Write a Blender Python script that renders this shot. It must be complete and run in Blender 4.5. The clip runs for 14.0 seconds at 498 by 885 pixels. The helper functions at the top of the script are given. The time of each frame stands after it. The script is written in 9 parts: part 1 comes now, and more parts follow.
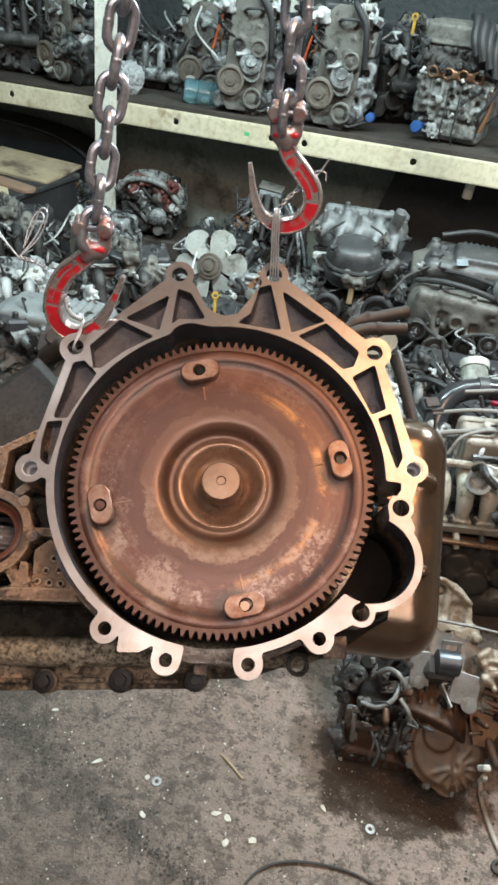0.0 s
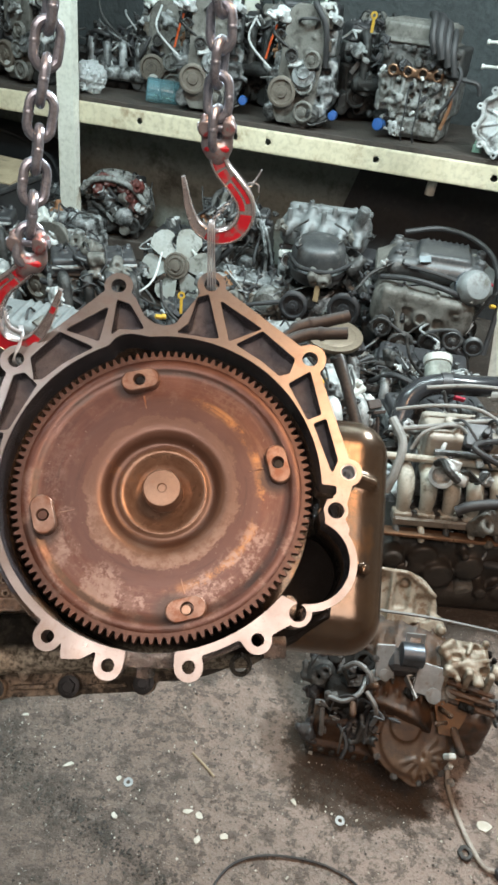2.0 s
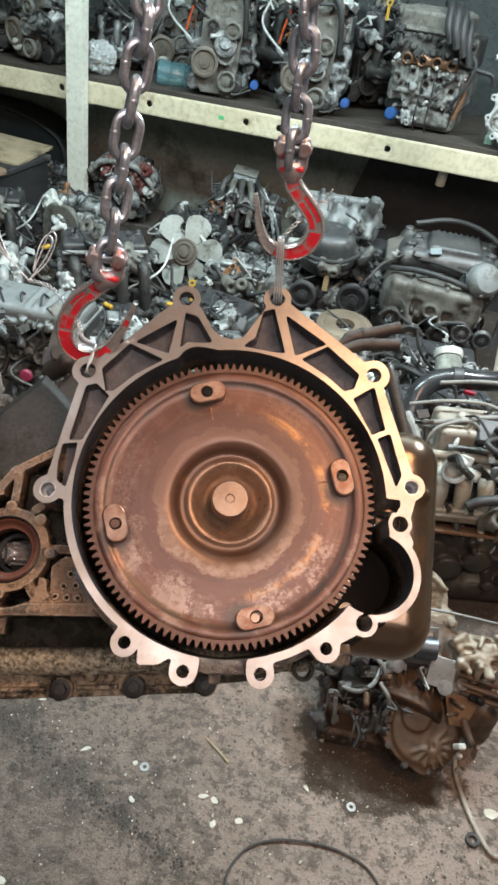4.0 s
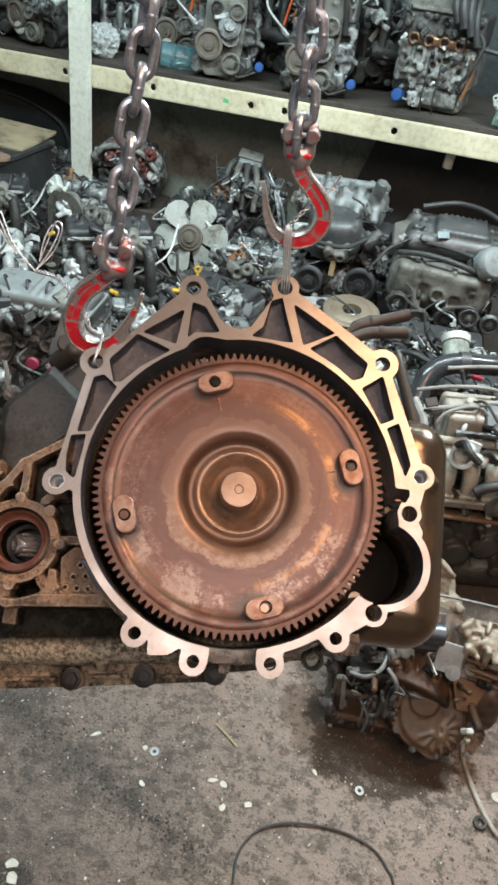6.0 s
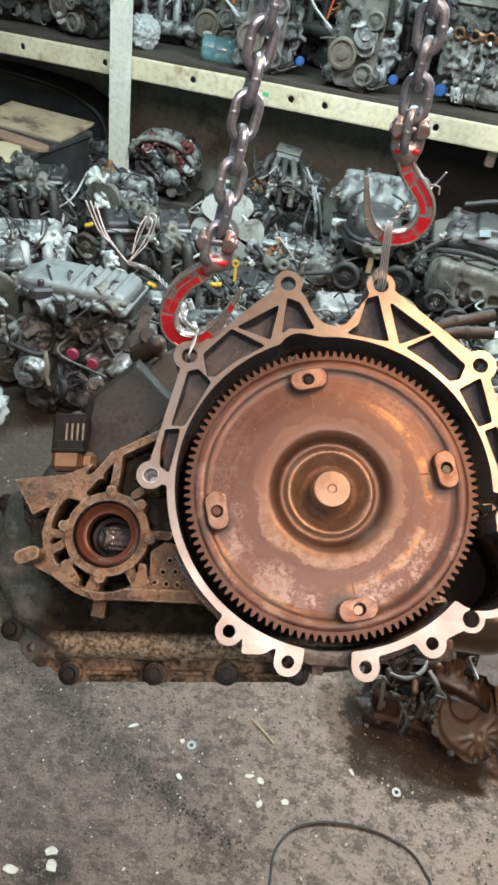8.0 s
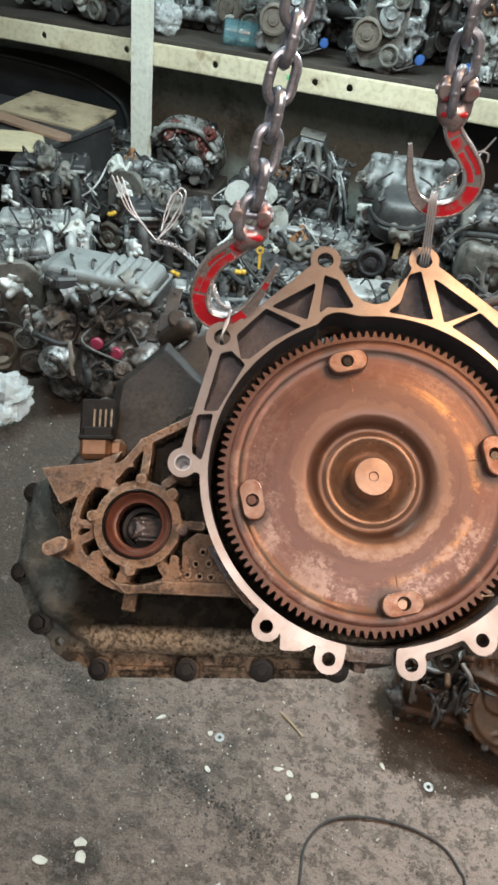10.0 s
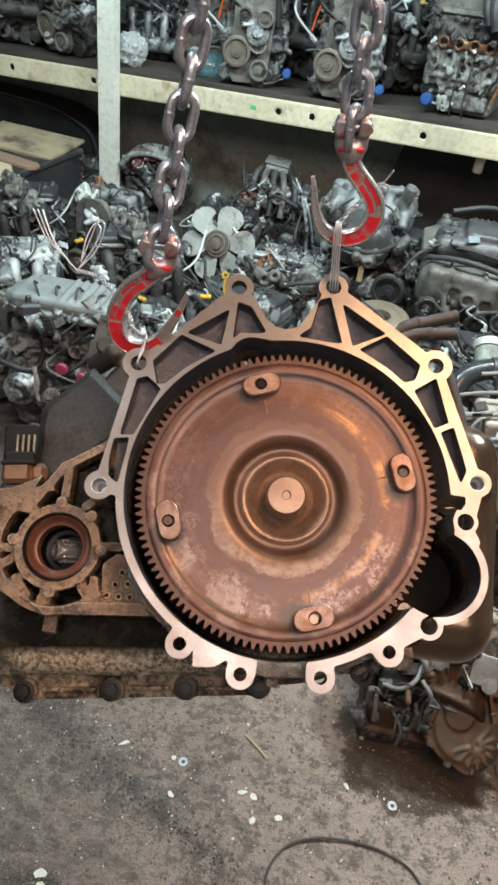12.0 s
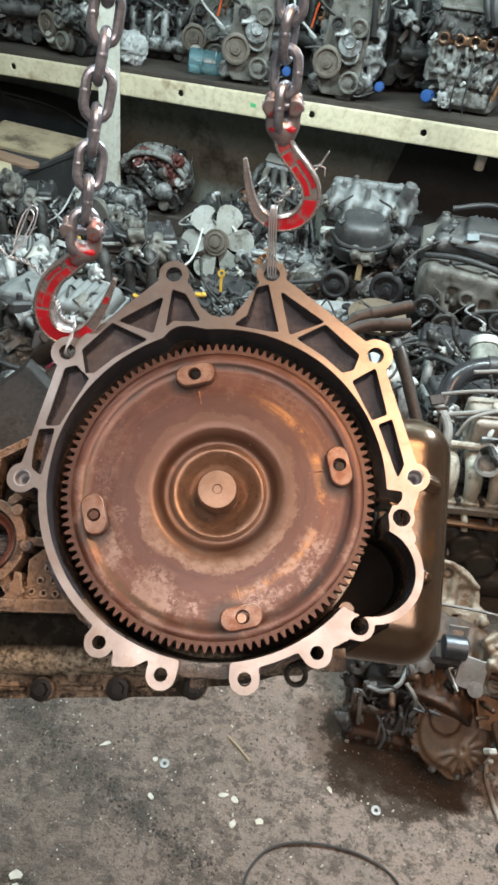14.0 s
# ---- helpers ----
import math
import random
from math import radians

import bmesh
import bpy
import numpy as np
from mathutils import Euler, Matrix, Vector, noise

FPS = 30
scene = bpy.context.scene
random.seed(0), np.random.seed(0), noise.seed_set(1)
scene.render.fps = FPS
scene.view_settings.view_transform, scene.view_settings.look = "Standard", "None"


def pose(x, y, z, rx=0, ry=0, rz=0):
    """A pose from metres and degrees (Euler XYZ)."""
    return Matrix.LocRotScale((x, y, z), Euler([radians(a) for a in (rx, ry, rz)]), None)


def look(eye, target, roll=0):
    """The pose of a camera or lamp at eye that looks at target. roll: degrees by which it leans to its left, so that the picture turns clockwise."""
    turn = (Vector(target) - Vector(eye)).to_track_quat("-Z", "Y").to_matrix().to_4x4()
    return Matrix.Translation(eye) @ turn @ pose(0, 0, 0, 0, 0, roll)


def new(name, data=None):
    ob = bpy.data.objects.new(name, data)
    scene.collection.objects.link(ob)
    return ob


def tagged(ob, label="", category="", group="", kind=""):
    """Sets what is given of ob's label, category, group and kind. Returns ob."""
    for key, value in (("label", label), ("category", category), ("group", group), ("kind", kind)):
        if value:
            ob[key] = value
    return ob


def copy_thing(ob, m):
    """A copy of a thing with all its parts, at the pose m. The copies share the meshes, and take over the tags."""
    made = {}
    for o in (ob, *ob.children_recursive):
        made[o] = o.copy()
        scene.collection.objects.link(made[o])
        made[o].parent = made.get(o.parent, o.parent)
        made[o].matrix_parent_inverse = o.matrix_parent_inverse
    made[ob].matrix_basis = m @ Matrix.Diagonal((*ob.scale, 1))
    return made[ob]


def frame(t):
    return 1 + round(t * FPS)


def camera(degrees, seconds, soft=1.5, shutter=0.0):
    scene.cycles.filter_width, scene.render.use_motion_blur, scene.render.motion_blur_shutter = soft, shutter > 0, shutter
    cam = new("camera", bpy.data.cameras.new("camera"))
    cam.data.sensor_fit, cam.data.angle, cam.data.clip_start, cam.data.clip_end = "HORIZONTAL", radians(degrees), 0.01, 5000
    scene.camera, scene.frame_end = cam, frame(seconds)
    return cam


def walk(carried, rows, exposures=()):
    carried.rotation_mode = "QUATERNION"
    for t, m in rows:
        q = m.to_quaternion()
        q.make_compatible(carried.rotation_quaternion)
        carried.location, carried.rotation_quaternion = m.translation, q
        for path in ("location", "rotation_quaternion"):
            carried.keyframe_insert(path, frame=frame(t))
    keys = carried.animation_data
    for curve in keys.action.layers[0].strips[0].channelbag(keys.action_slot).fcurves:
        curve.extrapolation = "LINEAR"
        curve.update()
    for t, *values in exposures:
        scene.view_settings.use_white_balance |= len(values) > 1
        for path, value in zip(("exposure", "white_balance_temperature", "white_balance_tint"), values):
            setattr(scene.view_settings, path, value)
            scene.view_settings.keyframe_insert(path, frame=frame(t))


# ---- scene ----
cam = camera(39.15, 14.0, soft=2.9)
# seconds, eye, turn in degrees
PATH = [
    (0.0, 0.0414, -0.5096, 1.7924, 54.80, -5.21, 5.86),
    (0.5, 0.0841, -0.5133, 1.7872, 55.22, -4.76, 5.48),
    (1.0, 0.1034, -0.5159, 1.7821, 55.24, -4.62, 5.24),
    (1.5, 0.0974, -0.5210, 1.7969, 54.96, -4.88, 4.63),
    (2.0, 0.0763, -0.5143, 1.8127, 54.73, -5.23, 3.56),
    (2.5, 0.0707, -0.4942, 1.8213, 54.29, -5.51, 2.60),
    (3.0, 0.0605, -0.4882, 1.8220, 53.88, -5.86, 2.41),
    (3.5, 0.0277, -0.4874, 1.8208, 53.55, -6.16, 3.14),
    (4.0, 0.0008, -0.5172, 1.8407, 53.28, -6.42, 3.69),
    (4.2, -0.0088, -0.5173, 1.8476, 53.12, -6.60, 3.84),
    (6.5, -0.0008, -0.5125, 1.8423, 51.97, -5.70, 3.95),
    (7.0, -0.0026, -0.5132, 1.8418, 51.92, -5.81, 4.37),
    (7.5, -0.0406, -0.5135, 1.8380, 51.75, -6.00, 5.30),
    (8.0, -0.0756, -0.5109, 1.8322, 51.45, -6.16, 6.02),
    (8.5, -0.0971, -0.4937, 1.8029, 50.81, -5.86, 6.38),
    (8.7, -0.0879, -0.4854, 1.8030, 50.17, -4.75, 7.33),
    (10.8, -0.0883, -0.4915, 1.8102, 51.36, -4.86, 7.18),
    (11.0, -0.0912, -0.4924, 1.8115, 51.64, -5.06, 6.77),
    (11.5, -0.0773, -0.4975, 1.8196, 52.13, -4.99, 6.19),
    (12.0, -0.0253, -0.4979, 1.8237, 52.53, -4.91, 5.48),
    (12.5, 0.0298, -0.4957, 1.8209, 52.79, -4.67, 5.36),
    (13.0, 0.0417, -0.4886, 1.8181, 52.81, -4.56, 5.69),
    (13.5, 0.0413, -0.4801, 1.8110, 52.68, -4.55, 6.07),
    (14.0, 0.0487, -0.4761, 1.8085, 52.55, -4.50, 6.35),
]
walk(cam, [(row[0], pose(*row[1:])) for row in PATH], [(0.0, 0.24), (4.2, 0.22), (6.5, 0.23), (8.1, 0.31), (8.5, 0.18), (10.8, 0.19), (12.0, 0.22), (14.0, 0.24)])

# ---- light ----
world = bpy.data.worlds.new("workshop_air")
world.use_nodes = True
scene.world = world
world.node_tree.nodes["Background"].inputs[0].default_value = (0.55, 0.66, 0.7, 1)
world.node_tree.nodes["Background"].inputs[1].default_value = 0.03
scene.view_settings.exposure = 0.0


def area_lamp(name, eye, target, size, size_y, watts, colour):
    data = bpy.data.lights.new(name, "AREA")
    data.shape, data.size, data.size_y, data.energy, data.color = "RECTANGLE", size, size_y, watts, colour
    ob = new(name, data)
    ob.matrix_world = look(eye, target)
    return ob


# a cool LED flood lamp ahead to the right, a warm lamp over the hoist, tubes over the racks
area_lamp("flood_lamp", (1.75, 1.75, 3.1), (0.3, 0.8, 0.6), 0.30, 0.22, 122, (0.89, 0.98, 1.0))
area_lamp("warm_lamp", (0.66, -0.40, 3.35), (0.12, 0.05, 1.3), 0.55, 0.55, 30, (1.0, 0.57, 0.30))
area_lamp("unseen_tube_lamp", (0.45, -1.55, 3.35), (0.25, 0.0, 0.6), 2.4, 0.7, 48, (1.0, 0.845, 0.77))
# added fill, no source known there; brightens the upper left of the flange
area_lamp("unseen_tube_lamp", (-1.0, -0.40, 3.45), (-0.4, 0.0, 1.2), 0.9, 0.22, 6.5, (0.94, 0.97, 1.0))
area_lamp("unseen_tube_lamp", (-0.9, 1.75, 3.4), (-0.9, 3.1, 0.5), 1.5, 0.15, 112, (0.74, 0.96, 1.0))
area_lamp("unseen_tube_lamp", (0.9, 2.2, 3.4), (0.9, 3.6, 0.7), 1.5, 0.15, 76, (0.74, 0.96, 1.0))

# ---- materials ----
def rgba(c):
    return (c[0], c[1], c[2], 1.0)


def surface(name, base, alt, rough=0.5, metal=0.0, scale=20.0, bump=0.15, fine=8.0, dirt=None, dirt_amount=0.5,
            dirt_scale=6.0, rough_spread=0.15, vary=0.0, coat=0.0, spec=0.5):
    """Two colours mixed by coarse and fine noise, patches of dirt, uneven gloss and fine relief."""
    m = bpy.data.materials.new(name)
    m.use_nodes = True
    t = m.node_tree
    n, link = t.nodes, t.links.new
    p = n["Principled BSDF"]
    co = n.new("ShaderNodeTexCoord")
    info = n.new("ShaderNodeObjectInfo")
    shift = n.new("ShaderNodeVectorMath")
    shift.operation = "SCALE"
    comb = n.new("ShaderNodeCombineXYZ")
    for k in range(3):
        link(info.outputs["Random"], comb.inputs[k])
    link(comb.outputs[0], shift.inputs[0])
    shift.inputs["Scale"].default_value = 7.3
    add = n.new("ShaderNodeVectorMath")
    link(co.outputs["Object"], add.inputs[0])
    link(shift.outputs[0], add.inputs[1])

    def noise_tex(s, detail, r=0.6):
        x = n.new("ShaderNodeTexNoise")
        x.inputs["Scale"].default_value, x.inputs["Detail"].default_value, x.inputs["Roughness"].default_value = s, detail, r
        link(add.outputs[0], x.inputs["Vector"])
        return x

    def ramp(src, lo, hi):
        x = n.new("ShaderNodeMapRange")
        x.inputs[1].default_value, x.inputs[2].default_value = lo, hi
        link(src, x.inputs[0])
        return x.outputs[0]

    def mix(f, a, b):
        x = n.new("ShaderNodeMix")
        x.data_type = "RGBA"
        if isinstance(f, float):
            x.inputs[0].default_value = f
        else:
            link(f, x.inputs[0])
        for sock, v in ((x.inputs[6], a), (x.inputs[7], b)):
            if isinstance(v, tuple):
                sock.default_value = rgba(v)
            else:
                link(v, sock)
        return x.outputs[2]

    coarse, small = noise_tex(scale, 5.0), noise_tex(scale * fine, 3.0)
    colour = mix(ramp(coarse.outputs[0], 0.35, 0.65), base, alt)
    dark = tuple(0.72 * v for v in base)
    colour = mix(ramp(small.outputs[0], 0.45, 0.8), colour, dark)
    if dirt:
        patch = noise_tex(dirt_scale, 7.0, 0.7)
        lo = 0.72 - 0.4 * dirt_amount
        colour = mix(ramp(patch.outputs[0], lo, lo + 0.14), colour, dirt)
    if vary:
        hsv = n.new("ShaderNodeHueSaturation")
        r = n.new("ShaderNodeMapRange")
        r.inputs[3].default_value, r.inputs[4].default_value = 1 - vary, 1 + vary
        link(info.outputs["Random"], r.inputs[0])
        link(r.outputs[0], hsv.inputs["Value"])
        link(colour, hsv.inputs["Color"])
        colour = hsv.outputs[0]
    link(colour, p.inputs["Base Color"])
    r = n.new("ShaderNodeMapRange")
    r.inputs[3].default_value, r.inputs[4].default_value = max(0.05, rough - rough_spread), min(1.0, rough + rough_spread)
    link(coarse.outputs[0], r.inputs[0])
    link(r.outputs[0], p.inputs["Roughness"])
    p.inputs["Metallic"].default_value = metal
    p.inputs["Specular IOR Level"].default_value = spec
    p.inputs["Coat Weight"].default_value = coat
    if bump:
        b = n.new("ShaderNodeBump")
        b.inputs["Strength"].default_value, b.inputs["Distance"].default_value = bump, 0.2 / scale
        link(small.outputs[0], b.inputs["Height"])
        link(b.outputs[0], p.inputs["Normal"])
    m["nodes"] = "kept"
    return m


CAST_DIRTY = surface("oily_cast_aluminium", (0.20, 0.16, 0.11), (0.32, 0.27, 0.20), 0.55, 0.45, 22, 0.5, 12, (0.045, 0.04, 0.03), 0.55, 14)
CAST_DARK = surface("dark_oily_casting", (0.034, 0.029, 0.025), (0.058, 0.050, 0.042), 0.5, 0.3, 18, 0.08, 10, (0.02, 0.02, 0.018), 0.5, 9)
GEAR_STEEL = surface("browned_gear_steel", (0.064, 0.031, 0.022), (0.100, 0.053, 0.040), 0.44, 0.55, 30, 0.08, 10, (0.12, 0.05, 0.03), 0.4, 14)
LUG_STEEL = surface("rusty_worn_lug", (0.27, 0.180, 0.140), (0.17, 0.098, 0.072), 0.42, 0.55, 60, 0.12, 6, (0.15, 0.062, 0.034), 0.62, 75)
HUB_STEEL = surface("rubbed_hub_steel", (0.255, 0.172, 0.125), (0.18, 0.114, 0.082), 0.36, 0.7, 60, 0.05, 6, (0.20, 0.10, 0.06), 0.35, 50)
SEAL_RUST = surface("red_brown_seal", (0.088, 0.031, 0.020), (0.135, 0.052, 0.033), 0.38, 0.1, 40, 0.1)
BLACK_PLASTIC = surface("black_plastic", (0.022, 0.022, 0.024), (0.04, 0.04, 0.042), 0.5, 0.0, 25, 0.1, 8, (0.09, 0.085, 0.075), 0.35, 9, vary=0.3)
RUBBER = surface("black_rubber", (0.02, 0.02, 0.021), (0.035, 0.035, 0.036), 0.6, 0.0, 25, 0.1, 8, (0.08, 0.075, 0.065), 0.3, 9)
CHAIN_STEEL = surface("worn_chain_steel", (0.255, 0.275, 0.325), (0.38, 0.40, 0.455), 0.32, 0.7, 60, 0.08, 6, (0.10, 0.08, 0.075), 0.28, 45)
WIRE_STEEL = surface("galvanised_wire", (0.50, 0.53, 0.56), (0.40, 0.42, 0.45), 0.38, 0.6, 60, 0.05)
HOOK_RED = surface("chipped_red_paint", (0.56, 0.015, 0.030), (0.43, 0.011, 0.021), 0.40, 0.0, 40, 0.08, 6, (0.22, 0.15, 0.15), 0.56, 60)
EAR_RED = surface("worn_red_steel", (0.36, 0.33, 0.34), (0.22, 0.19, 0.195), 0.32, 0.55, 60, 0.10, 6, (0.40, 0.016, 0.026), 0.52, 62)

CREAM_PAINT = surface("chipped_cream_paint", (0.53, 0.475, 0.335), (0.63, 0.58, 0.43), 0.5, 0.0, 3, 0.04, 10, (0.24, 0.15, 0.08), 0.42, 3.5)
POST_PAINT = surface("chalky_grey_paint", (0.60, 0.60, 0.53), (0.66, 0.66, 0.59), 0.6, 0.0, 3, 0.03, 12, (0.33, 0.27, 0.19), 0.34, 7)
# coloured dark in place of the shade an upper deck would cast
SHADED_PLASTER = surface("grimy_shaded_plaster", (0.028, 0.034, 0.035), (0.045, 0.053, 0.054), 0.8, 0.0, 1.5, 0.2, 20, (0.036, 0.040, 0.038), 0.4, 2)
# kept pale so the unseen walls and ceiling throw fill light back
BOUNCE_PLASTER = surface("pale_bounce_plaster", (0.50, 0.49, 0.46), (0.58, 0.57, 0.54), 0.8, 0.0, 1.5, 0.2, 20, (0.34, 0.33, 0.30), 0.4, 2)
PANEL_GREY = surface("dim_green_panel", (0.24, 0.265, 0.235), (0.31, 0.335, 0.30), 0.75, 0.0, 2.5, 0.15, 16, (0.11, 0.115, 0.10), 0.45, 4)
BOARD = surface("stained_board", (0.36, 0.29, 0.19), (0.25, 0.20, 0.13), 0.7, 0.0, 7, 0.2, 12, (0.085, 0.066, 0.045), 0.55, 6)
ALLOY = surface("dusty_aluminium", (0.17, 0.178, 0.178), (0.34, 0.355, 0.355), 0.42, 0.35, 12, 0.25, 10, (0.020, 0.020, 0.019), 0.68, 11, vary=0.5)
ALLOY_PALE = surface("pale_aluminium", (0.44, 0.455, 0.45), (0.32, 0.333, 0.325), 0.52, 0.15, 12, 0.2, 10, (0.050, 0.048, 0.043), 0.56, 11, vary=0.3, spec=0.45)
IRON = surface("greasy_cast_iron", (0.035, 0.035, 0.034), (0.075, 0.074, 0.070), 0.5, 0.3, 9, 0.35, 10, (0.012, 0.012, 0.012), 0.55, 7, vary=0.4)
RUST = surface("flaky_rust", (0.20, 0.085, 0.035), (0.27, 0.14, 0.07), 0.75, 0.15, 9, 0.4, 10, (0.075, 0.045, 0.03), 0.5, 8, vary=0.25)
DECK = surface("greasy_plank", (0.040, 0.033, 0.028), (0.070, 0.055, 0.044), 0.7, 0.0, 5, 0.3, 12, (0.03, 0.028, 0.025), 0.5, 5)
COVER_DARK = surface("worn_dark_paint", (0.026, 0.026, 0.026), (0.046, 0.045, 0.044), 0.44, 0.2, 16, 0.025, 14, (0.016, 0.013, 0.010), 0.50, 12, spec=0.2)
PAN_STEEL = surface("smoky_brown_steel", (0.135, 0.090, 0.057), (0.085, 0.070, 0.058), 0.23, 0.75, 9, 0.04, 12, (0.24, 0.125, 0.052), 0.44, 9)
OLD_RUBBER = surface("perished_rubber", (0.030, 0.022, 0.018), (0.018, 0.014, 0.013), 0.55, 0.0, 40, 0.12, 8, (0.10, 0.075, 0.06), 0.35, 30)
COPPER_BROWN = surface("browned_brass", (0.25, 0.145, 0.088), (0.15, 0.085, 0.052), 0.32, 0.7, 40, 0.08, 6, (0.09, 0.055, 0.035), 0.4, 30)
BOLT_BLACK = surface("black_oiled_bolt", (0.005, 0.005, 0.005), (0.011, 0.010, 0.009), 0.40, 0.1, 60, 0.08, 6, (0.04, 0.028, 0.022), 0.25, 50, spec=0.18)
OIL_BLACK = surface("oil_wet_steel", (0.018, 0.017, 0.017), (0.036, 0.033, 0.031), 0.18, 0.6, 40, 0.04)


def floor_material():
    """Worn concrete: coarse stains, dark oily trails, pits and pale grit; some light and shadow painted in."""
    m = surface("dirty_concrete", (0.222, 0.162, 0.132), (0.285, 0.215, 0.180), 0.75, 0.0, 3.0, 0.35, 50, (0.070, 0.064, 0.055), 0.46, 7)
    t = m.node_tree
    n, link = t.nodes, t.links.new
    p = n["Principled BSDF"]
    co = n.new("ShaderNodeTexCoord")
    src = p.inputs["Base Color"].links[0].from_socket

    def noise_of(scale, detail, rough, stretch=None):
        x = n.new("ShaderNodeTexNoise")
        x.inputs["Scale"].default_value, x.inputs["Detail"].default_value, x.inputs["Roughness"].default_value = scale, detail, rough
        if stretch:
            mp = n.new("ShaderNodeMapping")
            mp.inputs["Rotation"].default_value = (0, 0, radians(stretch[0]))
            mp.inputs["Scale"].default_value = (stretch[1], stretch[2], 1)
            link(co.outputs["Object"], mp.inputs[0])
            link(mp.outputs[0], x.inputs["Vector"])
        else:
            link(co.outputs["Object"], x.inputs["Vector"])
        return x.outputs[0]

    def span(v, lo, hi, a=0.0, b=1.0):
        x = n.new("ShaderNodeMapRange")
        for k, q in enumerate((lo, hi, a, b)):
            x.inputs[1 + k].default_value = q
        link(v, x.inputs[0])
        return x.outputs[0]

    def mix(f, a, b):
        x = n.new("ShaderNodeMix")
        x.data_type = "RGBA"
        link(f, x.inputs[0])
        link(a, x.inputs[6])
        x.inputs[7].default_value = rgba(b)
        return x.outputs[2]

    def calc(op, a, b):
        x = n.new("ShaderNodeMath")
        x.operation = op
        for k, v in enumerate((a, b)):
            if isinstance(v, (int, float)):
                x.inputs[k].default_value = v
            else:
                link(v, x.inputs[k])
        return x.outputs[0]

    trail = noise_of(2.6, 9.0, 0.75, (38, 1.0, 3.2))
    broad, ragged = noise_of(1.1, 8.0, 0.7), noise_of(9.0, 9.0, 0.78)
    crumbs, speck, fleck = noise_of(55.0, 4.0, 0.7), noise_of(190.0, 2.0, 0.5), noise_of(120.0, 2.0, 0.5)
    c = mix(span(broad, 0.44, 0.58, 0.0, 0.85), src, (0.162, 0.124, 0.102))
    c = mix(span(trail, 0.55, 0.66, 0.0, 0.8), c, (0.050, 0.044, 0.037))
    # a ragged trail of spilt swarf, and the drip with painted shadow under the second transmission
    sep = n.new("ShaderNodeSeparateXYZ")
    link(co.outputs["Object"], sep.inputs[0])
    along = calc("ADD", calc("MULTIPLY", sep.outputs[0], 0.5225), calc("MULTIPLY", calc("ADD", sep.outputs[1], 1.78), 0.8526))
    wobble = calc("ADD", calc("ABSOLUTE", calc("ADD", along, 0.0), 0.0), calc("MULTIPLY", calc("SUBTRACT", ragged, 0.5), -0.42))
    reach = calc("MULTIPLY", span(sep.outputs[0], -0.72, -0.55), span(sep.outputs[0], -0.16, 0.06, 1.0, 0.0))
    broken = span(noise_of(5.0, 6.0, 0.7), 0.32, 0.47)
    swarf = calc("MULTIPLY", calc("MULTIPLY", span(wobble, 0.0, 0.070, 1.0, 0.0), reach), calc("MULTIPLY", broken, span(crumbs, 0.28, 0.42)))
    c = mix(calc("MULTIPLY", swarf, 0.96), c, (0.022, 0.018, 0.014))
    # greasy left corner with its weaker light painted in, and a small spill by the wall side
    gx, gy = calc("ADD", sep.outputs[0], 0.75), calc("ADD", sep.outputs[1], 1.65)
    grease = calc("ADD", calc("SQRT", calc("ADD", calc("MULTIPLY", gx, gx), calc("MULTIPLY", gy, gy)), 0.0), calc("MULTIPLY", calc("SUBTRACT", broad, 0.5), -1.3))
    c = mix(span(grease, 0.45, 0.95, 0.65, 0.0), c, (0.110, 0.085, 0.068))
    # dusty right side, painted paler still for the stronger light there
    hx, hy = calc("SUBTRACT", sep.outputs[0], 0.75), calc("ADD", sep.outputs[1], 1.75)
    dusty = calc("ADD", calc("SQRT", calc("ADD", calc("MULTIPLY", hx, hx), calc("MULTIPLY", hy, hy)), 0.0), calc("MULTIPLY", calc("SUBTRACT", broad, 0.5), -1.0))
    c = mix(span(dusty, 0.40, 0.95, 0.55, 0.0), c, (0.300, 0.243, 0.210))
    ex, ey = calc("ADD", sep.outputs[0], 0.42), calc("ADD", sep.outputs[1], 1.88)
    spill = calc("ADD", calc("SQRT", calc("ADD", calc("MULTIPLY", ex, ex), calc("MULTIPLY", ey, ey)), 0.0), calc("MULTIPLY", calc("SUBTRACT", ragged, 0.5), 0.22))
    c = mix(calc("MULTIPLY", span(spill, 0.035, 0.07, 1.0, 0.0), span(crumbs, 0.34, 0.48)), c, (0.030, 0.022, 0.016))
    # oil drip, drawn large to paint in the transmission's cast shadow
    dx, dy = calc("SUBTRACT", sep.outputs[0], 0.50), calc("MULTIPLY", calc("ADD", sep.outputs[1], 1.42), 1.15)
    drip_and_shadow = calc("ADD", calc("SQRT", calc("ADD", calc("MULTIPLY", dx, dx), calc("MULTIPLY", dy, dy)), 0.0), calc("MULTIPLY", calc("SUBTRACT", ragged, 0.5), 0.34))
    oily = span(drip_and_shadow, 0.205, 0.232, 0.93, 0.0)
    c = mix(oily, c, (0.040, 0.023, 0.012))
    # oil soaked into the concrete where the engines stand
    soak = calc("ADD", calc("SUBTRACT", sep.outputs[1], calc("MULTIPLY", sep.outputs[0], 0.25)), calc("MULTIPLY", calc("SUBTRACT", ragged, 0.5), 0.40))
    c = mix(span(soak, -1.24, -1.12, 0.0, 0.90), c, (0.036, 0.025, 0.018))
    c = mix(span(ragged, 0.56, 0.66, 0.0, 0.45), c, (0.070, 0.056, 0.044))
    c = mix(span(crumbs, 0.56, 0.61, 0.0, 0.60), c, (0.070, 0.058, 0.047))
    lumpy = noise_of(26.0, 6.0, 0.72)
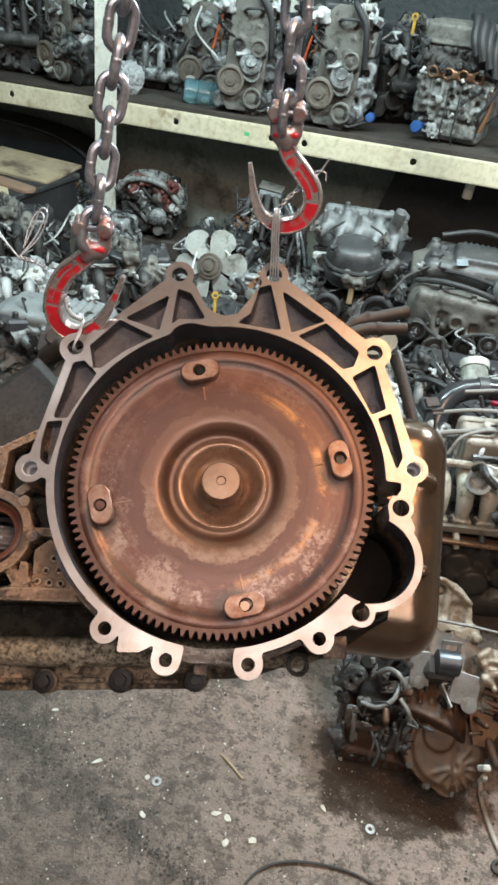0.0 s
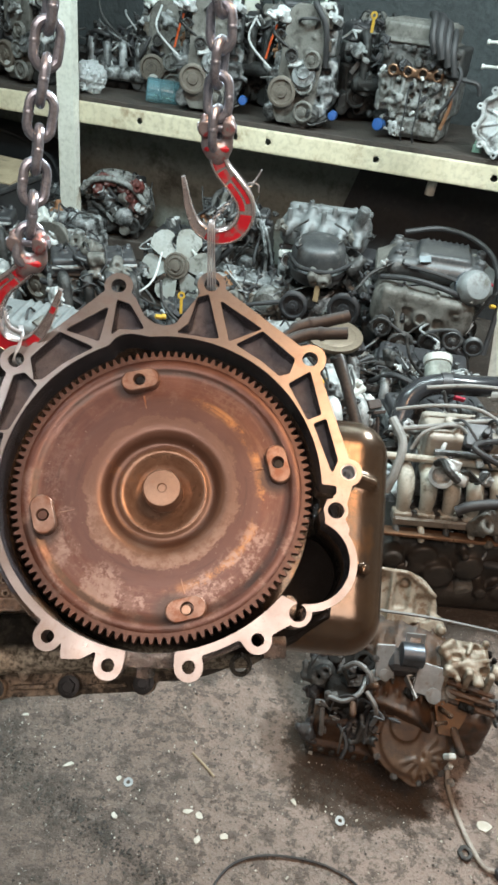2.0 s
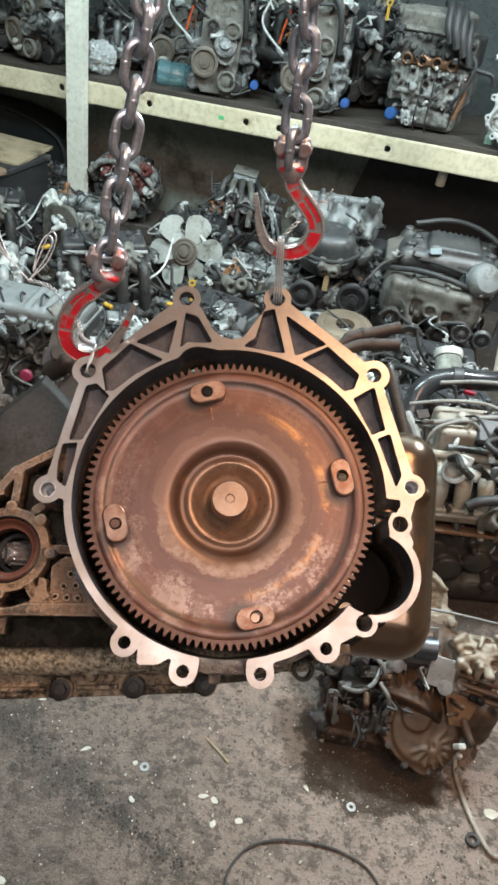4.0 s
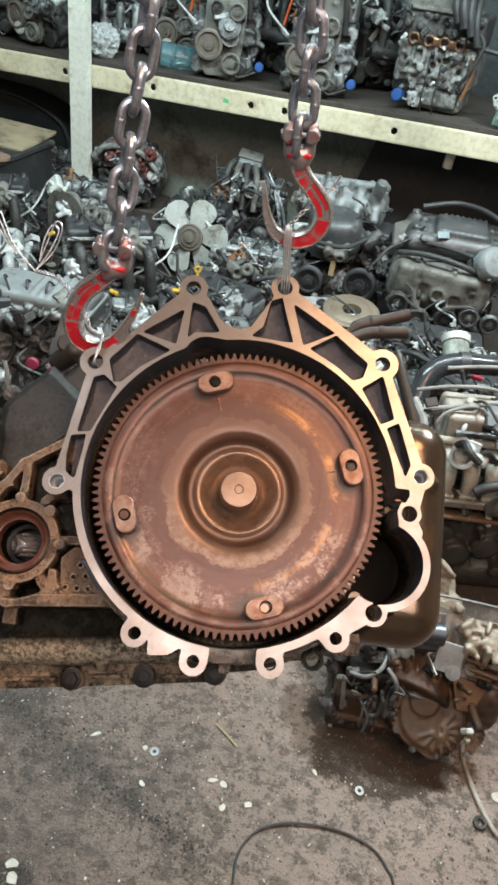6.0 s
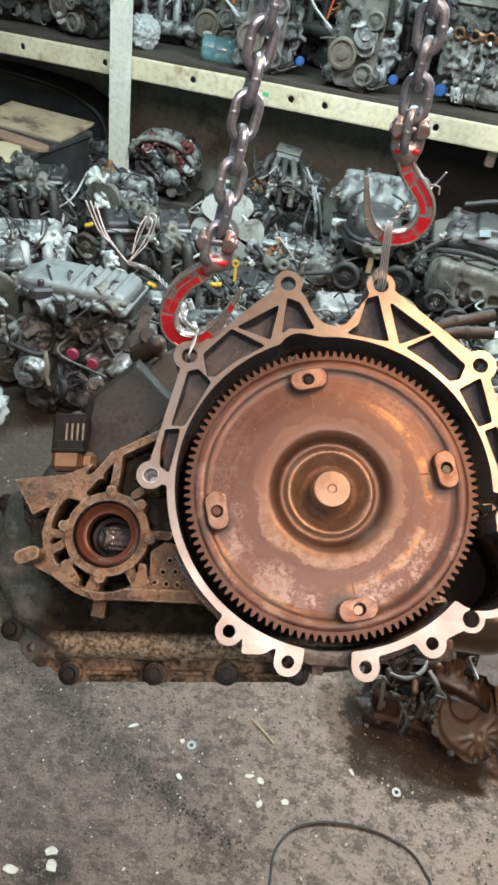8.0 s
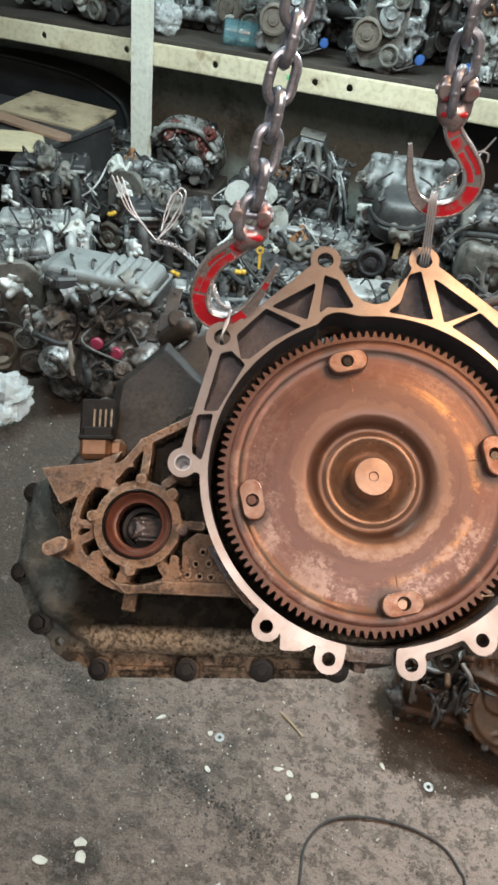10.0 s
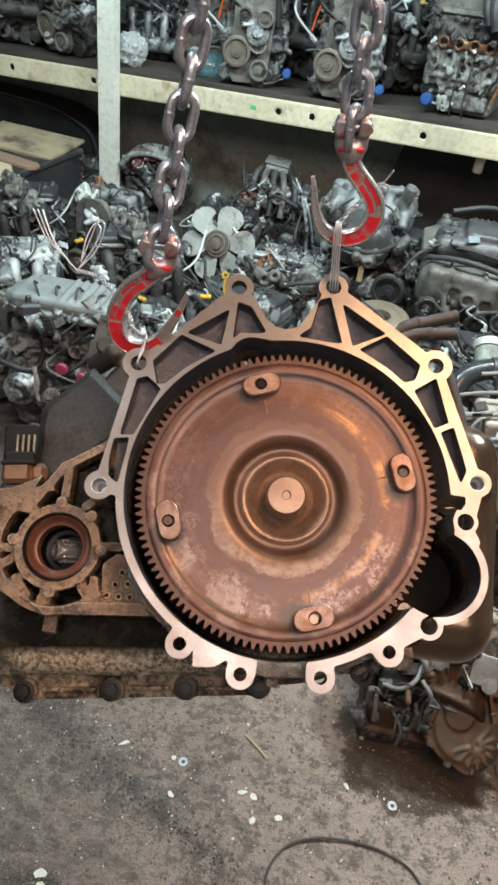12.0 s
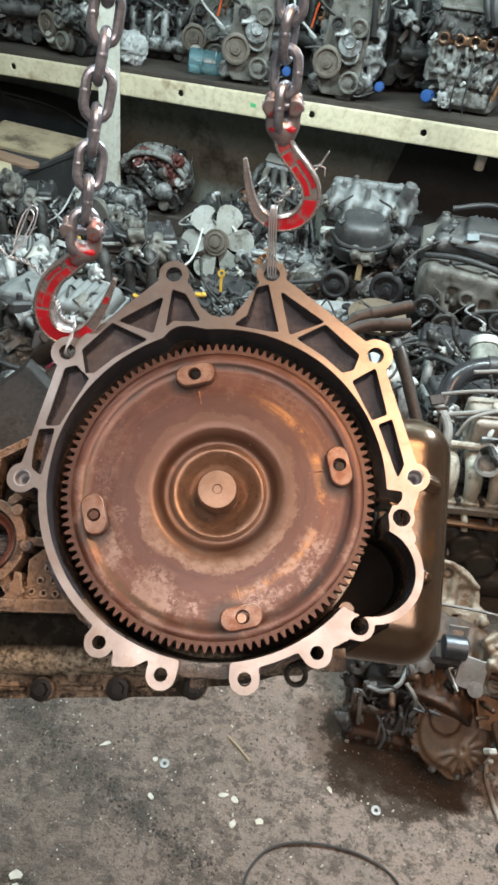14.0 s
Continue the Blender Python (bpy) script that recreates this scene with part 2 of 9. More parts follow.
    smudge = noise_of(13.0, 7.0, 0.66, (52, 1.0, 1.9))
    c = mix(span(smudge, 0.54, 0.61, 0.0, 0.58), c, (0.055, 0.045, 0.036))
    c = mix(span(lumpy, 0.535, 0.57, 0.0, 0.60), c, (0.052, 0.042, 0.034))
    c = mix(span(lumpy, 0.42, 0.34, 0.0, 0.40), c, (0.250, 0.208, 0.186))
    c = mix(span(fleck, 0.64, 0.70, 0.0, 0.85), c, (0.045, 0.040, 0.034))
    c = mix(span(speck, 0.68, 0.74, 0.0, 0.7), c, (0.40, 0.38, 0.34))
    link(c, p.inputs["Base Color"])
    b = n.new("ShaderNodeBump")
    b.inputs["Strength"].default_value, b.inputs["Distance"].default_value = 0.90, 0.010
    link(calc("ADD", crumbs, calc("MULTIPLY", lumpy, 1.6)), b.inputs["Height"])
    old = p.inputs["Normal"].links[0].from_socket
    link(old, b.inputs["Normal"])
    link(b.outputs[0], p.inputs["Normal"])
    return m


CONCRETE = floor_material()

# ---- shape tools ----
class Build:
    """Collects vertices and faces of one part."""

    def __init__(self):
        self.v, self.f = [], []

    def add(self, verts, faces, m=None):
        k = len(self.v)
        self.v += [tuple(m @ Vector(p)) for p in verts] if m is not None else [tuple(p) for p in verts]
        self.f += [tuple(i + k for i in f) for f in faces]
        return self

    def box(self, size, m=None, c=0.08):
        """A box with chamfered edges; c: chamfer as a share of the least side."""
        hx, hy, hz = (s / 2 for s in size)
        b = min(size) * c
        verts, idx = [], {}
        for sx in (-1, 1):
            for sy in (-1, 1):
                for sz in (-1, 1):
                    for ax in range(3):
                        p = [sx * hx, sy * hy, sz * hz]
                        for o in range(3):
                            if o != ax:
                                p[o] -= (sx, sy, sz)[o] * b
                        idx[sx, sy, sz, ax] = len(verts)
                        verts.append(p)
        faces = []
        for ax in range(3):
            o1, o2 = (ax + 1) % 3, (ax + 2) % 3
            for s in (-1, 1):
                def key(a, b2):
                    k = [0, 0, 0]
                    k[ax], k[o1], k[o2] = s, a, b2
                    return (*k, ax)
                q = [idx[key(*ab)] for ab in ((-1, -1), (1, -1), (1, 1), (-1, 1))]
                faces.append(q if s > 0 else q[::-1])
            for s1 in (-1, 1):
                for s2 in (-1, 1):
                    def corner(e, a):
                        k = [0, 0, 0]
                        k[ax], k[o1], k[o2] = e, s1, s2
                        return idx[(*k, a)]
                    q = [corner(-1, o1), corner(1, o1), corner(1, o2), corner(-1, o2)]
                    faces.append(q if s1 * s2 < 0 else q[::-1])
        for sx in (-1, 1):
            for sy in (-1, 1):
                for sz in (-1, 1):
                    q = [idx[sx, sy, sz, a] for a in range(3)]
                    faces.append(q if sx * sy * sz > 0 else q[::-1])
        return self.add(verts, faces, m)

    def lathe(self, profile, m=None, seg=32, closed=False):
        """Turns (radius, height) pairs round z."""
        verts, faces, rows = [], [], len(profile)
        for r, h in profile:
            for i in range(seg):
                a = 2 * math.pi * i / seg
                verts.append((r * math.cos(a), r * math.sin(a), h))
        for j in range(rows - 1 + (1 if closed else 0)):
            for i in range(seg):
                a, b = j * seg + i, j * seg + (i + 1) % seg
                c, d = ((j + 1) % rows) * seg + (i + 1) % seg, ((j + 1) % rows) * seg + i
                faces.append((a, b, c, d))
        if not closed:
            faces.append(tuple(range(seg))[::-1])
            faces.append(tuple((rows - 1) * seg + i for i in range(seg)))
        return self.add(verts, faces, m)

    def tube(self, path, r, seg=8, m=None, caps=True, closed=False):
        """A round rod along a line of points; r is a number or one per point."""
        pts = [Vector(p) for p in path]
        n = len(pts)
        up, verts, faces = None, [], []
        for i, p in enumerate(pts):
            a = pts[(i + 1) % n] if closed or i < n - 1 else p
            b = pts[i - 1] if closed or i > 0 else p
            d = (a - b).normalized()
            if up is None:
                up = d.orthogonal().normalized()
            up = (up - d * up.dot(d)).normalized()
            side = d.cross(up)
            rr = r[i] if isinstance(r, (list, tuple)) else r
            for k in range(seg):
                t = 2 * math.pi * k / seg
                verts.append(p + rr * (math.cos(t) * up + math.sin(t) * side))
        for i in range(n if closed else n - 1):
            for k in range(seg):
                j, k2 = (i + 1) % n, (k + 1) % seg
                faces.append((i * seg + k, i * seg + k2, j * seg + k2, j * seg + k))
        if caps and not closed:
            faces.append(tuple(range(seg))[::-1])
            faces.append(tuple((n - 1) * seg + k for k in range(seg)))
        return self.add(verts, faces, m)

    def prism(self, outline, z0, z1, m=None):
        n = len(outline)
        verts = [(x, y, z0) for x, y in outline] + [(x, y, z1) for x, y in outline]
        faces = [tuple(range(n))[::-1], tuple(range(n, 2 * n))]
        faces += [(i, (i + 1) % n, n + (i + 1) % n, n + i) for i in range(n)]
        return self.add(verts, faces, m)

    def mesh(self, name, smooth=35.0):
        me = bpy.data.meshes.new(name)
        me.from_pydata(self.v, [], self.f)
        me.update()
        if smooth:
            me.shade_smooth()
            me.set_sharp_from_angle(angle=radians(smooth))
        return me


def spline(points, n=6):
    """A smooth line through points (Catmull-Rom)."""
    p = [Vector(q) for q in points]
    p = [2 * p[0] - p[1], *p, 2 * p[-1] - p[-2]]
    out = []
    for i in range(1, len(p) - 2):
        for k in range(n):
            t = k / n
            a, b, c, d = p[i - 1:i + 3]
            out.append(0.5 * (2 * b + (c - a) * t + (2 * a - 5 * b + 4 * c - d) * t * t + (3 * b - 3 * c + d - a) * t ** 3))
    return out + [p[-2]]


def part(name, shape, material, parent=None, label="", at=None, smooth=35.0):
    """Links a Build or a mesh as one object, under a thing or a part."""
    me = shape.mesh(name, smooth) if isinstance(shape, Build) else shape
    if not me.materials:
        me.materials.append(material)
    ob = new(name, me)
    if parent is not None:
        ob.parent = parent
    if at is not None:
        ob.matrix_basis = at
    return tagged(ob, label) if label else ob


def thing(name, at, label, category, group="", kind=""):
    ob = new(name)
    ob.empty_display_size = 0.05
    ob.matrix_basis = at
    return tagged(ob, label, category, group, kind)


class Field:
    """A solid given by signed distances on a grid; joined, cut and then meshed."""

    def __init__(self, lo, hi, step):
        self.lo, self.step = np.array(lo, np.float32), step
        n = [int(round((b - a) / step)) + 1 for a, b in zip(lo, hi)]
        ax = [np.float32(a) + np.float32(step) * np.arange(k, dtype=np.float32) for a, k in zip(lo, n)]
        self.x, self.y, self.z = ax[0][:, None, None], ax[1][None, :, None], ax[2][None, None, :]
        self.d = np.full(n, 1.0, np.float32)

    def join(self, d, soft=0.0):
        if soft:
            h = np.clip(0.5 + 0.5 * (self.d - d) / soft, 0, 1)
            self.d = self.d * (1 - h) + d * h - soft * h * (1 - h)
        else:
            self.d = np.minimum(self.d, d)
        return self

    def cut(self, d, soft=0.0):
        if soft:
            h = np.clip(0.5 - 0.5 * (self.d + d) / soft, 0, 1)
            self.d = self.d * (1 - h) - d * h + soft * h * (1 - h)
        else:
            self.d = np.maximum(self.d, -d)
        return self

    def slab(self, flat, z0, z1):
        """A flat shape, by its distances in x and y, between two heights."""
        return np.maximum(flat, np.abs(self.z - (z0 + z1) / 2) - abs(z1 - z0) / 2)

    def disc(self, cx, cy, r):
        return np.sqrt((self.x - cx) ** 2 + (self.y - cy) ** 2) - r

    def bar(self, ax, ay, bx, by, r):
        px, py, dx, dy = self.x - ax, self.y - ay, bx - ax, by - ay
        h = np.clip((px * dx + py * dy) / (dx * dx + dy * dy + 1e-12), 0, 1)
        return np.sqrt((px - h * dx) ** 2 + (py - h * dy) ** 2) - r

    def poly(self, pts):
        x, y = self.x, self.y
        d = np.full(np.broadcast(x, y).shape, 1e9, np.float32)
        inside = np.zeros(d.shape, bool)
        for (ax, ay), (bx, by) in zip(pts, pts[1:] + pts[:1]):
            d = np.minimum(d, self.bar(ax, ay, bx, by, 0.0))
            inside ^= ((ay > y) != (by > y)) & (x < (bx - ax) * (y - ay) / (by - ay + 1e-12) + ax)
        return np.where(inside, -d, d)

    def rod(self, a, b, r, r2=None):
        d = [float(q - p) for p, q in zip(a, b)]
        px, py, pz = self.x - a[0], self.y - a[1], self.z - a[2]
        h = np.clip((px * d[0] + py * d[1] + pz * d[2]) / (sum(k * k for k in d) + 1e-12), 0, 1)
        rr = r if r2 is None else r + (r2 - r) * h
        return np.sqrt((px - h * d[0]) ** 2 + (py - h * d[1]) ** 2 + (pz - h * d[2]) ** 2) - rr

    def drum(self, a, b, r):
        """A cylinder with flat ends from a to b."""
        a, b = np.array(a, float), np.array(b, float)
        ln = np.linalg.norm(b - a)
        u = (b - a) / ln
        px, py, pz = self.x - a[0], self.y - a[1], self.z - a[2]
        t = px * u[0] + py * u[1] + pz * u[2]
        rad = np.sqrt(np.maximum((px - t * u[0]) ** 2 + (py - t * u[1]) ** 2 + (pz - t * u[2]) ** 2, 0)) - r
        return np.maximum(rad, np.abs(t - ln / 2) - ln / 2)

    def block(self, c, size, r=0.0):
        qx, qy, qz = (np.abs(a - k) - s / 2 + r for a, k, s in zip((self.x, self.y, self.z), c, size))
        out = np.sqrt(np.maximum(qx, 0) ** 2 + np.maximum(qy, 0) ** 2 + np.maximum(qz, 0) ** 2)
        return out + np.minimum(np.maximum(qx, np.maximum(qy, qz)), 0) - r

    def mesh(self, name, flat=False, top=None):
        """The surface: one vertex in each crossed cell, one quad over each crossed edge."""
        d = np.pad(self.d, 1, constant_values=1.0)
        s = d < 0
        any_in = np.zeros(tuple(k - 1 for k in d.shape), bool)
        all_in = np.ones_like(any_in)
        for i in (0, 1):
            for j in (0, 1):
                for k in (0, 1):
                    c = s[i:i + any_in.shape[0], j:j + any_in.shape[1], k:k + any_in.shape[2]]
                    any_in |= c
                    all_in &= c
        cells = np.argwhere(any_in & ~all_in)
        ids = np.full(any_in.shape, -1, np.int32)
        ids[tuple(cells.T)] = np.arange(len(cells))
        total, count = np.zeros((len(cells), 3)), np.zeros(len(cells))
        for ax in range(3):
            for u in (0, 1):
                for w in (0, 1):
                    off = [0, 0, 0]
                    off[(ax + 1) % 3], off[(ax + 2) % 3] = u, w
                    a = cells + off
                    b = a.copy()
                    b[:, ax] += 1
                    da, db = d[tuple(a.T)], d[tuple(b.T)]
                    hit = (da < 0) != (db < 0)
                    t = np.where(hit, da / np.where(hit, da - db, 1), 0)
                    q = a.astype(float)
                    q[:, ax] += t
                    total[hit] += q[hit]
                    count[hit] += 1
        verts = (total / count[:, None] - 1) * self.step + self.lo
        if top is not None:
            verts[verts[:, 2] > top - 1.05 * self.step, 2] = top
        quads = []
        for ax in range(3):
            a = [slice(None)] * 3
            b = [slice(None)] * 3
            a[ax], b[ax] = slice(0, -1), slice(1, None)
            sa, sb = s[tuple(a)], s[tuple(b)]
            e = np.argwhere(sa != sb)
            o1, o2 = (ax + 1) % 3, (ax + 2) % 3
            q = []
            for u, w in ((-1, -1), (0, -1), (0, 0), (-1, 0)):
                c = e.copy()
                c[:, o1] += u
                c[:, o2] += w
                q.append(ids[tuple(c.T)])
            q = np.stack(q, 1)
            turn = sa[tuple(e.T)]
            q[~turn] = q[~turn][:, ::-1]
            quads.append(q)
        me = bpy.data.meshes.new(name)
        me.from_pydata(verts.tolist(), [], np.concatenate(quads).tolist())
        me.update()
        me.shade_smooth()
        if flat:
            me.set_sharp_from_angle(angle=radians(32))
        return me

# ---- the setting ----


def slab_ob(name, size, at, material, label, category):
    return tagged(part(name, Build().box(size, c=0.0), material, at=at), label, category, kind="structure")


slab_ob("floor", (12, 12, 0.1), pose(0, 2.0, -0.05), CONCRETE, "stained grey concrete workshop floor with grit", "floor")
slab_ob("ceiling", (12, 12, 0.1), pose(0, 2.0, 3.6), BOUNCE_PLASTER, "pale unseen workshop ceiling above the hoist, bouncing fill light", "ceiling")
slab_ob("wall_south", (12, 0.1, 3.55), pose(0, -4.05, 1.775), BOUNCE_PLASTER, "pale unseen plaster wall bouncing fill light", "wall")
slab_ob("wall_west", (0.1, 12, 3.55), pose(-6.05, 2.0, 1.775), BOUNCE_PLASTER, "pale unseen plaster wall bouncing fill light", "wall")
slab_ob("wall_east", (0.1, 12, 3.55), pose(6.05, 2.0, 1.775), BOUNCE_PLASTER, "pale unseen plaster wall bouncing fill light", "wall")
# the racks run at an angle; the wall stands behind them
RACK = pose(-0.787, 4.005, 0, 0, 0, math.degrees(math.atan2(-0.2997, 0.9539)))
slab_ob("wall_north", (13, 0.1, 3.55), RACK @ pose(0, 0.95, 1.775), SHADED_PLASTER, "grimy grey-green block wall behind the racks, coloured dark for shade", "wall")
tagged(part("back_panel", Build().box((6.4, 0.03, 0.82), None, 0.02), PANEL_GREY, at=RACK @ pose(0.1, 0.56, 0.41)), "dim grey-green panel closing the rack below its deck", "panel", kind="structure")

# ---- the hanging transmission ----
# local x to its right, y up along its face, z out of the face
FACE = Matrix(((1, 0, 0, 0), (0, 0.79127, -0.61147, -0.0093), (0, 0.61147, 0.79127, 1.4), (0, 0, 0, 1)))
gearbox = thing("hanging_transmission", FACE, "oily aluminium automatic transmission with rusty torque converter hanging from chain hooks", "transmission")
BORE = 0.1505
BOSSES = [(-0.0711, 0.1997, 0.0145), (0.0222, 0.2126, 0.0145), (-0.1568, 0.1074, 0.0155), (0.1288, 0.1421, 0.0160),
          (-0.1729, -0.0159, 0.0135), (0.1739, 0.0311, 0.0130), (0.1647, -0.0066, 0.0115), (0.1371, -0.1027, 0.0125)]
POCKETS = [[(-0.1660, 0.0289), (-0.1544, 0.0314), (-0.1550, 0.0174), (-0.1575, -0.0100), (-0.1649, -0.0054), (-0.1670, 0.0106)],
           [(-0.1546, 0.0905), (-0.1462, 0.0939), (-0.1329, 0.0837), (-0.1505, 0.0370), (-0.1611, 0.0355)],
           [(-0.1425, 0.1111), (-0.1199, 0.1407), (-0.0868, 0.1291), (-0.1114, 0.1102), (-0.1290, 0.0910), (-0.1353, 0.0903)],
           [(-0.1131, 0.1453), (-0.0785, 0.1728), (-0.0815, 0.1379)],
           [(-0.0689, 0.1825), (-0.0571, 0.1797), (-0.0400, 0.1560), (-0.0471, 0.1542), (-0.0640, 0.1530), (-0.0690, 0.1470)],
           [(0.0109, 0.1955), (0.0198, 0.1996), (0.0350, 0.1545), (0.0262, 0.1540), (-0.0044, 0.1560), (0.0057, 0.1661)],
           [(0.0348, 0.1935), (0.0760, 0.1691), (0.0475, 0.1535)],
           [(0.0792, 0.1655), (0.1126, 0.1401), (0.1089, 0.1257), (0.0999, 0.1220), (0.0824, 0.1350), (0.0557, 0.1494)],
           [(0.1109, 0.1135), (0.1293, 0.1276), (0.1428, 0.0864), (0.1315, 0.0800)],
           [(0.1385, 0.0750), (0.1485, 0.0805), (0.1620, 0.0417), (0.1585, 0.0310), (0.1530, 0.0430)]]
EARS = [(0.1040, -0.1292), (0.0469, -0.1581), (-0.0223, -0.1639), (-0.0779, -0.1455)]


def bell_housing():
    f = Field((-0.365, -0.245, -0.135), (0.215, 0.24, 0.004), 0.0017)
    bore = f.disc(0, 0, BORE)
    # rim
    rim = np.maximum(f.disc(0, 0, 0.1578), -bore)
    f.join(f.slab(rim, -0.110, 0.0))
    # the upper flange: a plate with two peaks and a dip between them
    flat = f.poly([(-0.1729, -0.0159), (-0.1568, 0.1074), (-0.1225, 0.141), (-0.0711, 0.1997), (-0.0565, 0.186), (-0.0435, 0.1655), (-0.0315, 0.1578), (-0.0185, 0.1560),
                   (-0.0045, 0.1610), (0.006, 0.180), (0.0222, 0.2126), (0.0610, 0.187), (0.1288, 0.1421), (0.1739, 0.0311), (0.150, 0.010), (0.0, 0.0), (-0.150, -0.020)]) - 0.0048
    flat = np.maximum(flat, -bore)
    for x, y, r in BOSSES:
        flat = np.minimum(flat, f.disc(x, y, r))
    # starter pocket
    ring = np.maximum(f.disc(0.1425, -0.056, 0.0450), -f.disc(0.1425, -0.056, 0.0382))
    ring = np.maximum(ring, 0.148 - np.sqrt(f.x ** 2 + f.y ** 2))
    flat = np.minimum(flat, ring)
    flat = np.minimum(flat, f.bar(0.1647, -0.0066, 0.174, -0.024, 0.0045))
    flat = np.minimum(flat, f.bar(0.1739, 0.0311, 0.1660, -0.0066, 0.0068))
    flat = np.minimum(flat, f.bar(0.1371, -0.1027, 0.104, -0.1245, 0.0060))
    flat = np.minimum(flat, f.bar(0.1371, -0.1027, 0.1270, -0.0990, 0.0055))
    flat = np.minimum(flat, f.poly([(0.1371, -0.1027), (0.1285, -0.0975), (0.119, -0.0935), (0.094, -0.119), (0.104, -0.1270)]))
    f.join(f.slab(flat, -0.055, 0.0), 0.0015)
    f.join(f.slab(ring, -0.112, -0.01))
    low = f.bar(0.104, -0.1292, 0.094, -0.119, 0.0126)
    for (x, y), k in zip(EARS, (0.93, 0.95, 0.94, 0.95)):
        low = np.minimum(low, f.bar(x, y, x * k, y * k, 0.0126))
    for x, y in EARS:
        low = np.minimum(low, f.disc(x, y, 0.0124))
    low = np.minimum(low, f.poly([(-0.066, -0.138), (-0.064, -0.163), (-0.046, -0.161), (-0.030, -0.150)]))
    f.join(f.slab(low, -0.022, 0.0), 0.002)
    # floor of the pockets between the webs
    hull = f.poly([(-0.1729, -0.0159), (-0.1568, 0.1074), (-0.0711, 0.1997), (-0.030, 0.157), (-0.005, 0.157), (0.0222, 0.2126), (0.1288, 0.1421), (0.1739, 0.0311), (0.150, -0.005)])
    f.join(f.slab(np.maximum(hull, -bore), -0.062, -0.027), 0.004)
    for k, p in enumerate(POCKETS):
        open_top = f.poly(p) - 0.0013 - 0.16 * np.clip(f.z + 0.012, -0.05, 0.0)
        cx, cy = sum(q[0] for q in p) / len(p), sum(q[1] for q in p) / len(p)
        bed = -0.0215 + 0.25 * np.sqrt((f.x - cx) ** 2 + (f.y - cy) ** 2)
        f.cut(np.maximum(np.maximum(open_top, bed - f.z), f.z - 0.01), 0.0012)
        if k not in (0, 9):
            f.join(np.sqrt((f.x - cx) ** 2 + (f.y - cy) ** 2 + (f.z + 0.029) ** 2) - 0.0085, 0.003)
    # side wall of the case below and the differential shoulder
    skirt = f.poly([(-0.150, -0.02), (-0.17, 0.07), (-0.205, 0.03), (-0.262, -0.025), (-0.312, -0.036), (-0.300, -0.070), (-0.278, -0.100), (-0.232, -0.121), (-0.205, -0.134), (-0.100, -0.122), (-0.12, -0.08)])
    f.join(f.slab(np.maximum(skirt, -bore), -0.115, -0.064), 0.003)
    wall = f.poly([(-0.325, -0.045), (-0.318, -0.125), (-0.290, -0.168), (-0.235, -0.196), (0.10, -0.155), (0.185, -0.10), (0.19, 0.03), (0.05, 0.05), (-0.2, 0.05)])
    lean = wall + 0.35 * np.clip(f.z + 0.115, 0, 1)
    f.join(np.maximum(np.maximum(lean, f.z + 0.094), -0.13 - f.z), 0.006)
    band = [(-0.318, -0.050), (-0.316, -0.118), (-0.288, -0.155), (-0.236, -0.180), (-0.150, -0.170), (-0.060, -0.158), (0.03, -0.147)]
    for a, b in zip(band, band[1:]):
        f.join(f.rod((*a, -0.106), (*b, -0.106), 0.017), 0.004)
    # ledge under the differential
    f.join(f.slab(f.bar(-0.232, -0.117, -0.206, -0.130, 0.006), -0.09, -0.030), 0.004)
    f.join(f.slab(f.bar(-0.206, -0.130, -0.100, -0.1185, 0.006), -0.09, -0.030), 0.004)
    # back flange with its bolt bosses
    back = f.poly([(-0.334, -0.040), (-0.331, -0.1325), (-0.302, -0.179), (-0.2336, -0.2130), (0.02, -0.176), (0.06, -0.16), (0.05, -0.12), (-0.2, -0.1)])
    for a, b in zip(BACK_BOLTS, BACK_BOLTS[1:]):
        back = np.minimum(back, f.bar(*a, *b, 0.0085))
    f.join(f.slab(back, -0.130, -0.117), 0.002)
    for x, y in BACK_BOLTS:
        f.join(f.slab(f.disc(x, y, 0.0118), -0.130, -0.1105), 0.003)
    f.join(f.slab(f.bar(-0.281, -0.196, -0.266, -0.2035, 0.009), -0.130, -0.115))
    # seal boss and ribs
    cx, cy = SEAL
    turn = np.degrees(np.arctan2(f.y - cy, f.x - cx)) % 360.0
    far = f.disc(cx, cy, 0.0)
    sweep = np.maximum(105.0 - turn, turn - 322.0) * 0.001
    f.cut(f.slab(np.maximum(np.abs(far - 0.0495) - 0.0058, sweep), -0.088, 0.0))
    f.join(f.slab(np.maximum(np.abs(far - 0.0588) - 0.0038, sweep), -0.090, -0.036), 0.003)
    for a in (135, 188, 226, 268, 312):
        t = math.radians(a)
        f.join(f.slab(f.bar(cx + 0.040 * math.cos(t), cy + 0.040 * math.sin(t), cx + 0.059 * math.cos(t), cy + 0.059 * math.sin(t), 0.0042), -0.090, -0.037), 0.003)
    f.join(f.slab(f.disc(cx, cy, 0.0412), -0.11, -0.033), 0.002)
    ribs = [(-0.275, -0.109, -0.248, -0.088), (-0.275, -0.109, -0.236, -0.123), (-0.238, -0.042, -0.290, -0.035), (-0.2426, -0.0369, -0.2176, 0.0046),
            (-0.2115, -0.030, -0.2130, 0.003), (-0.2176, 0.0046, -0.165, 0.042), (-0.170, -0.100, -0.164, -0.124), (-0.190, -0.032, -0.176, -0.018),
            (-0.168, -0.068, -0.150, -0.066), (-0.180, -0.108, -0.168, -0.122), (-0.214, -0.117, -0.216, -0.130), (-0.243, -0.108, -0.230, -0.121)]
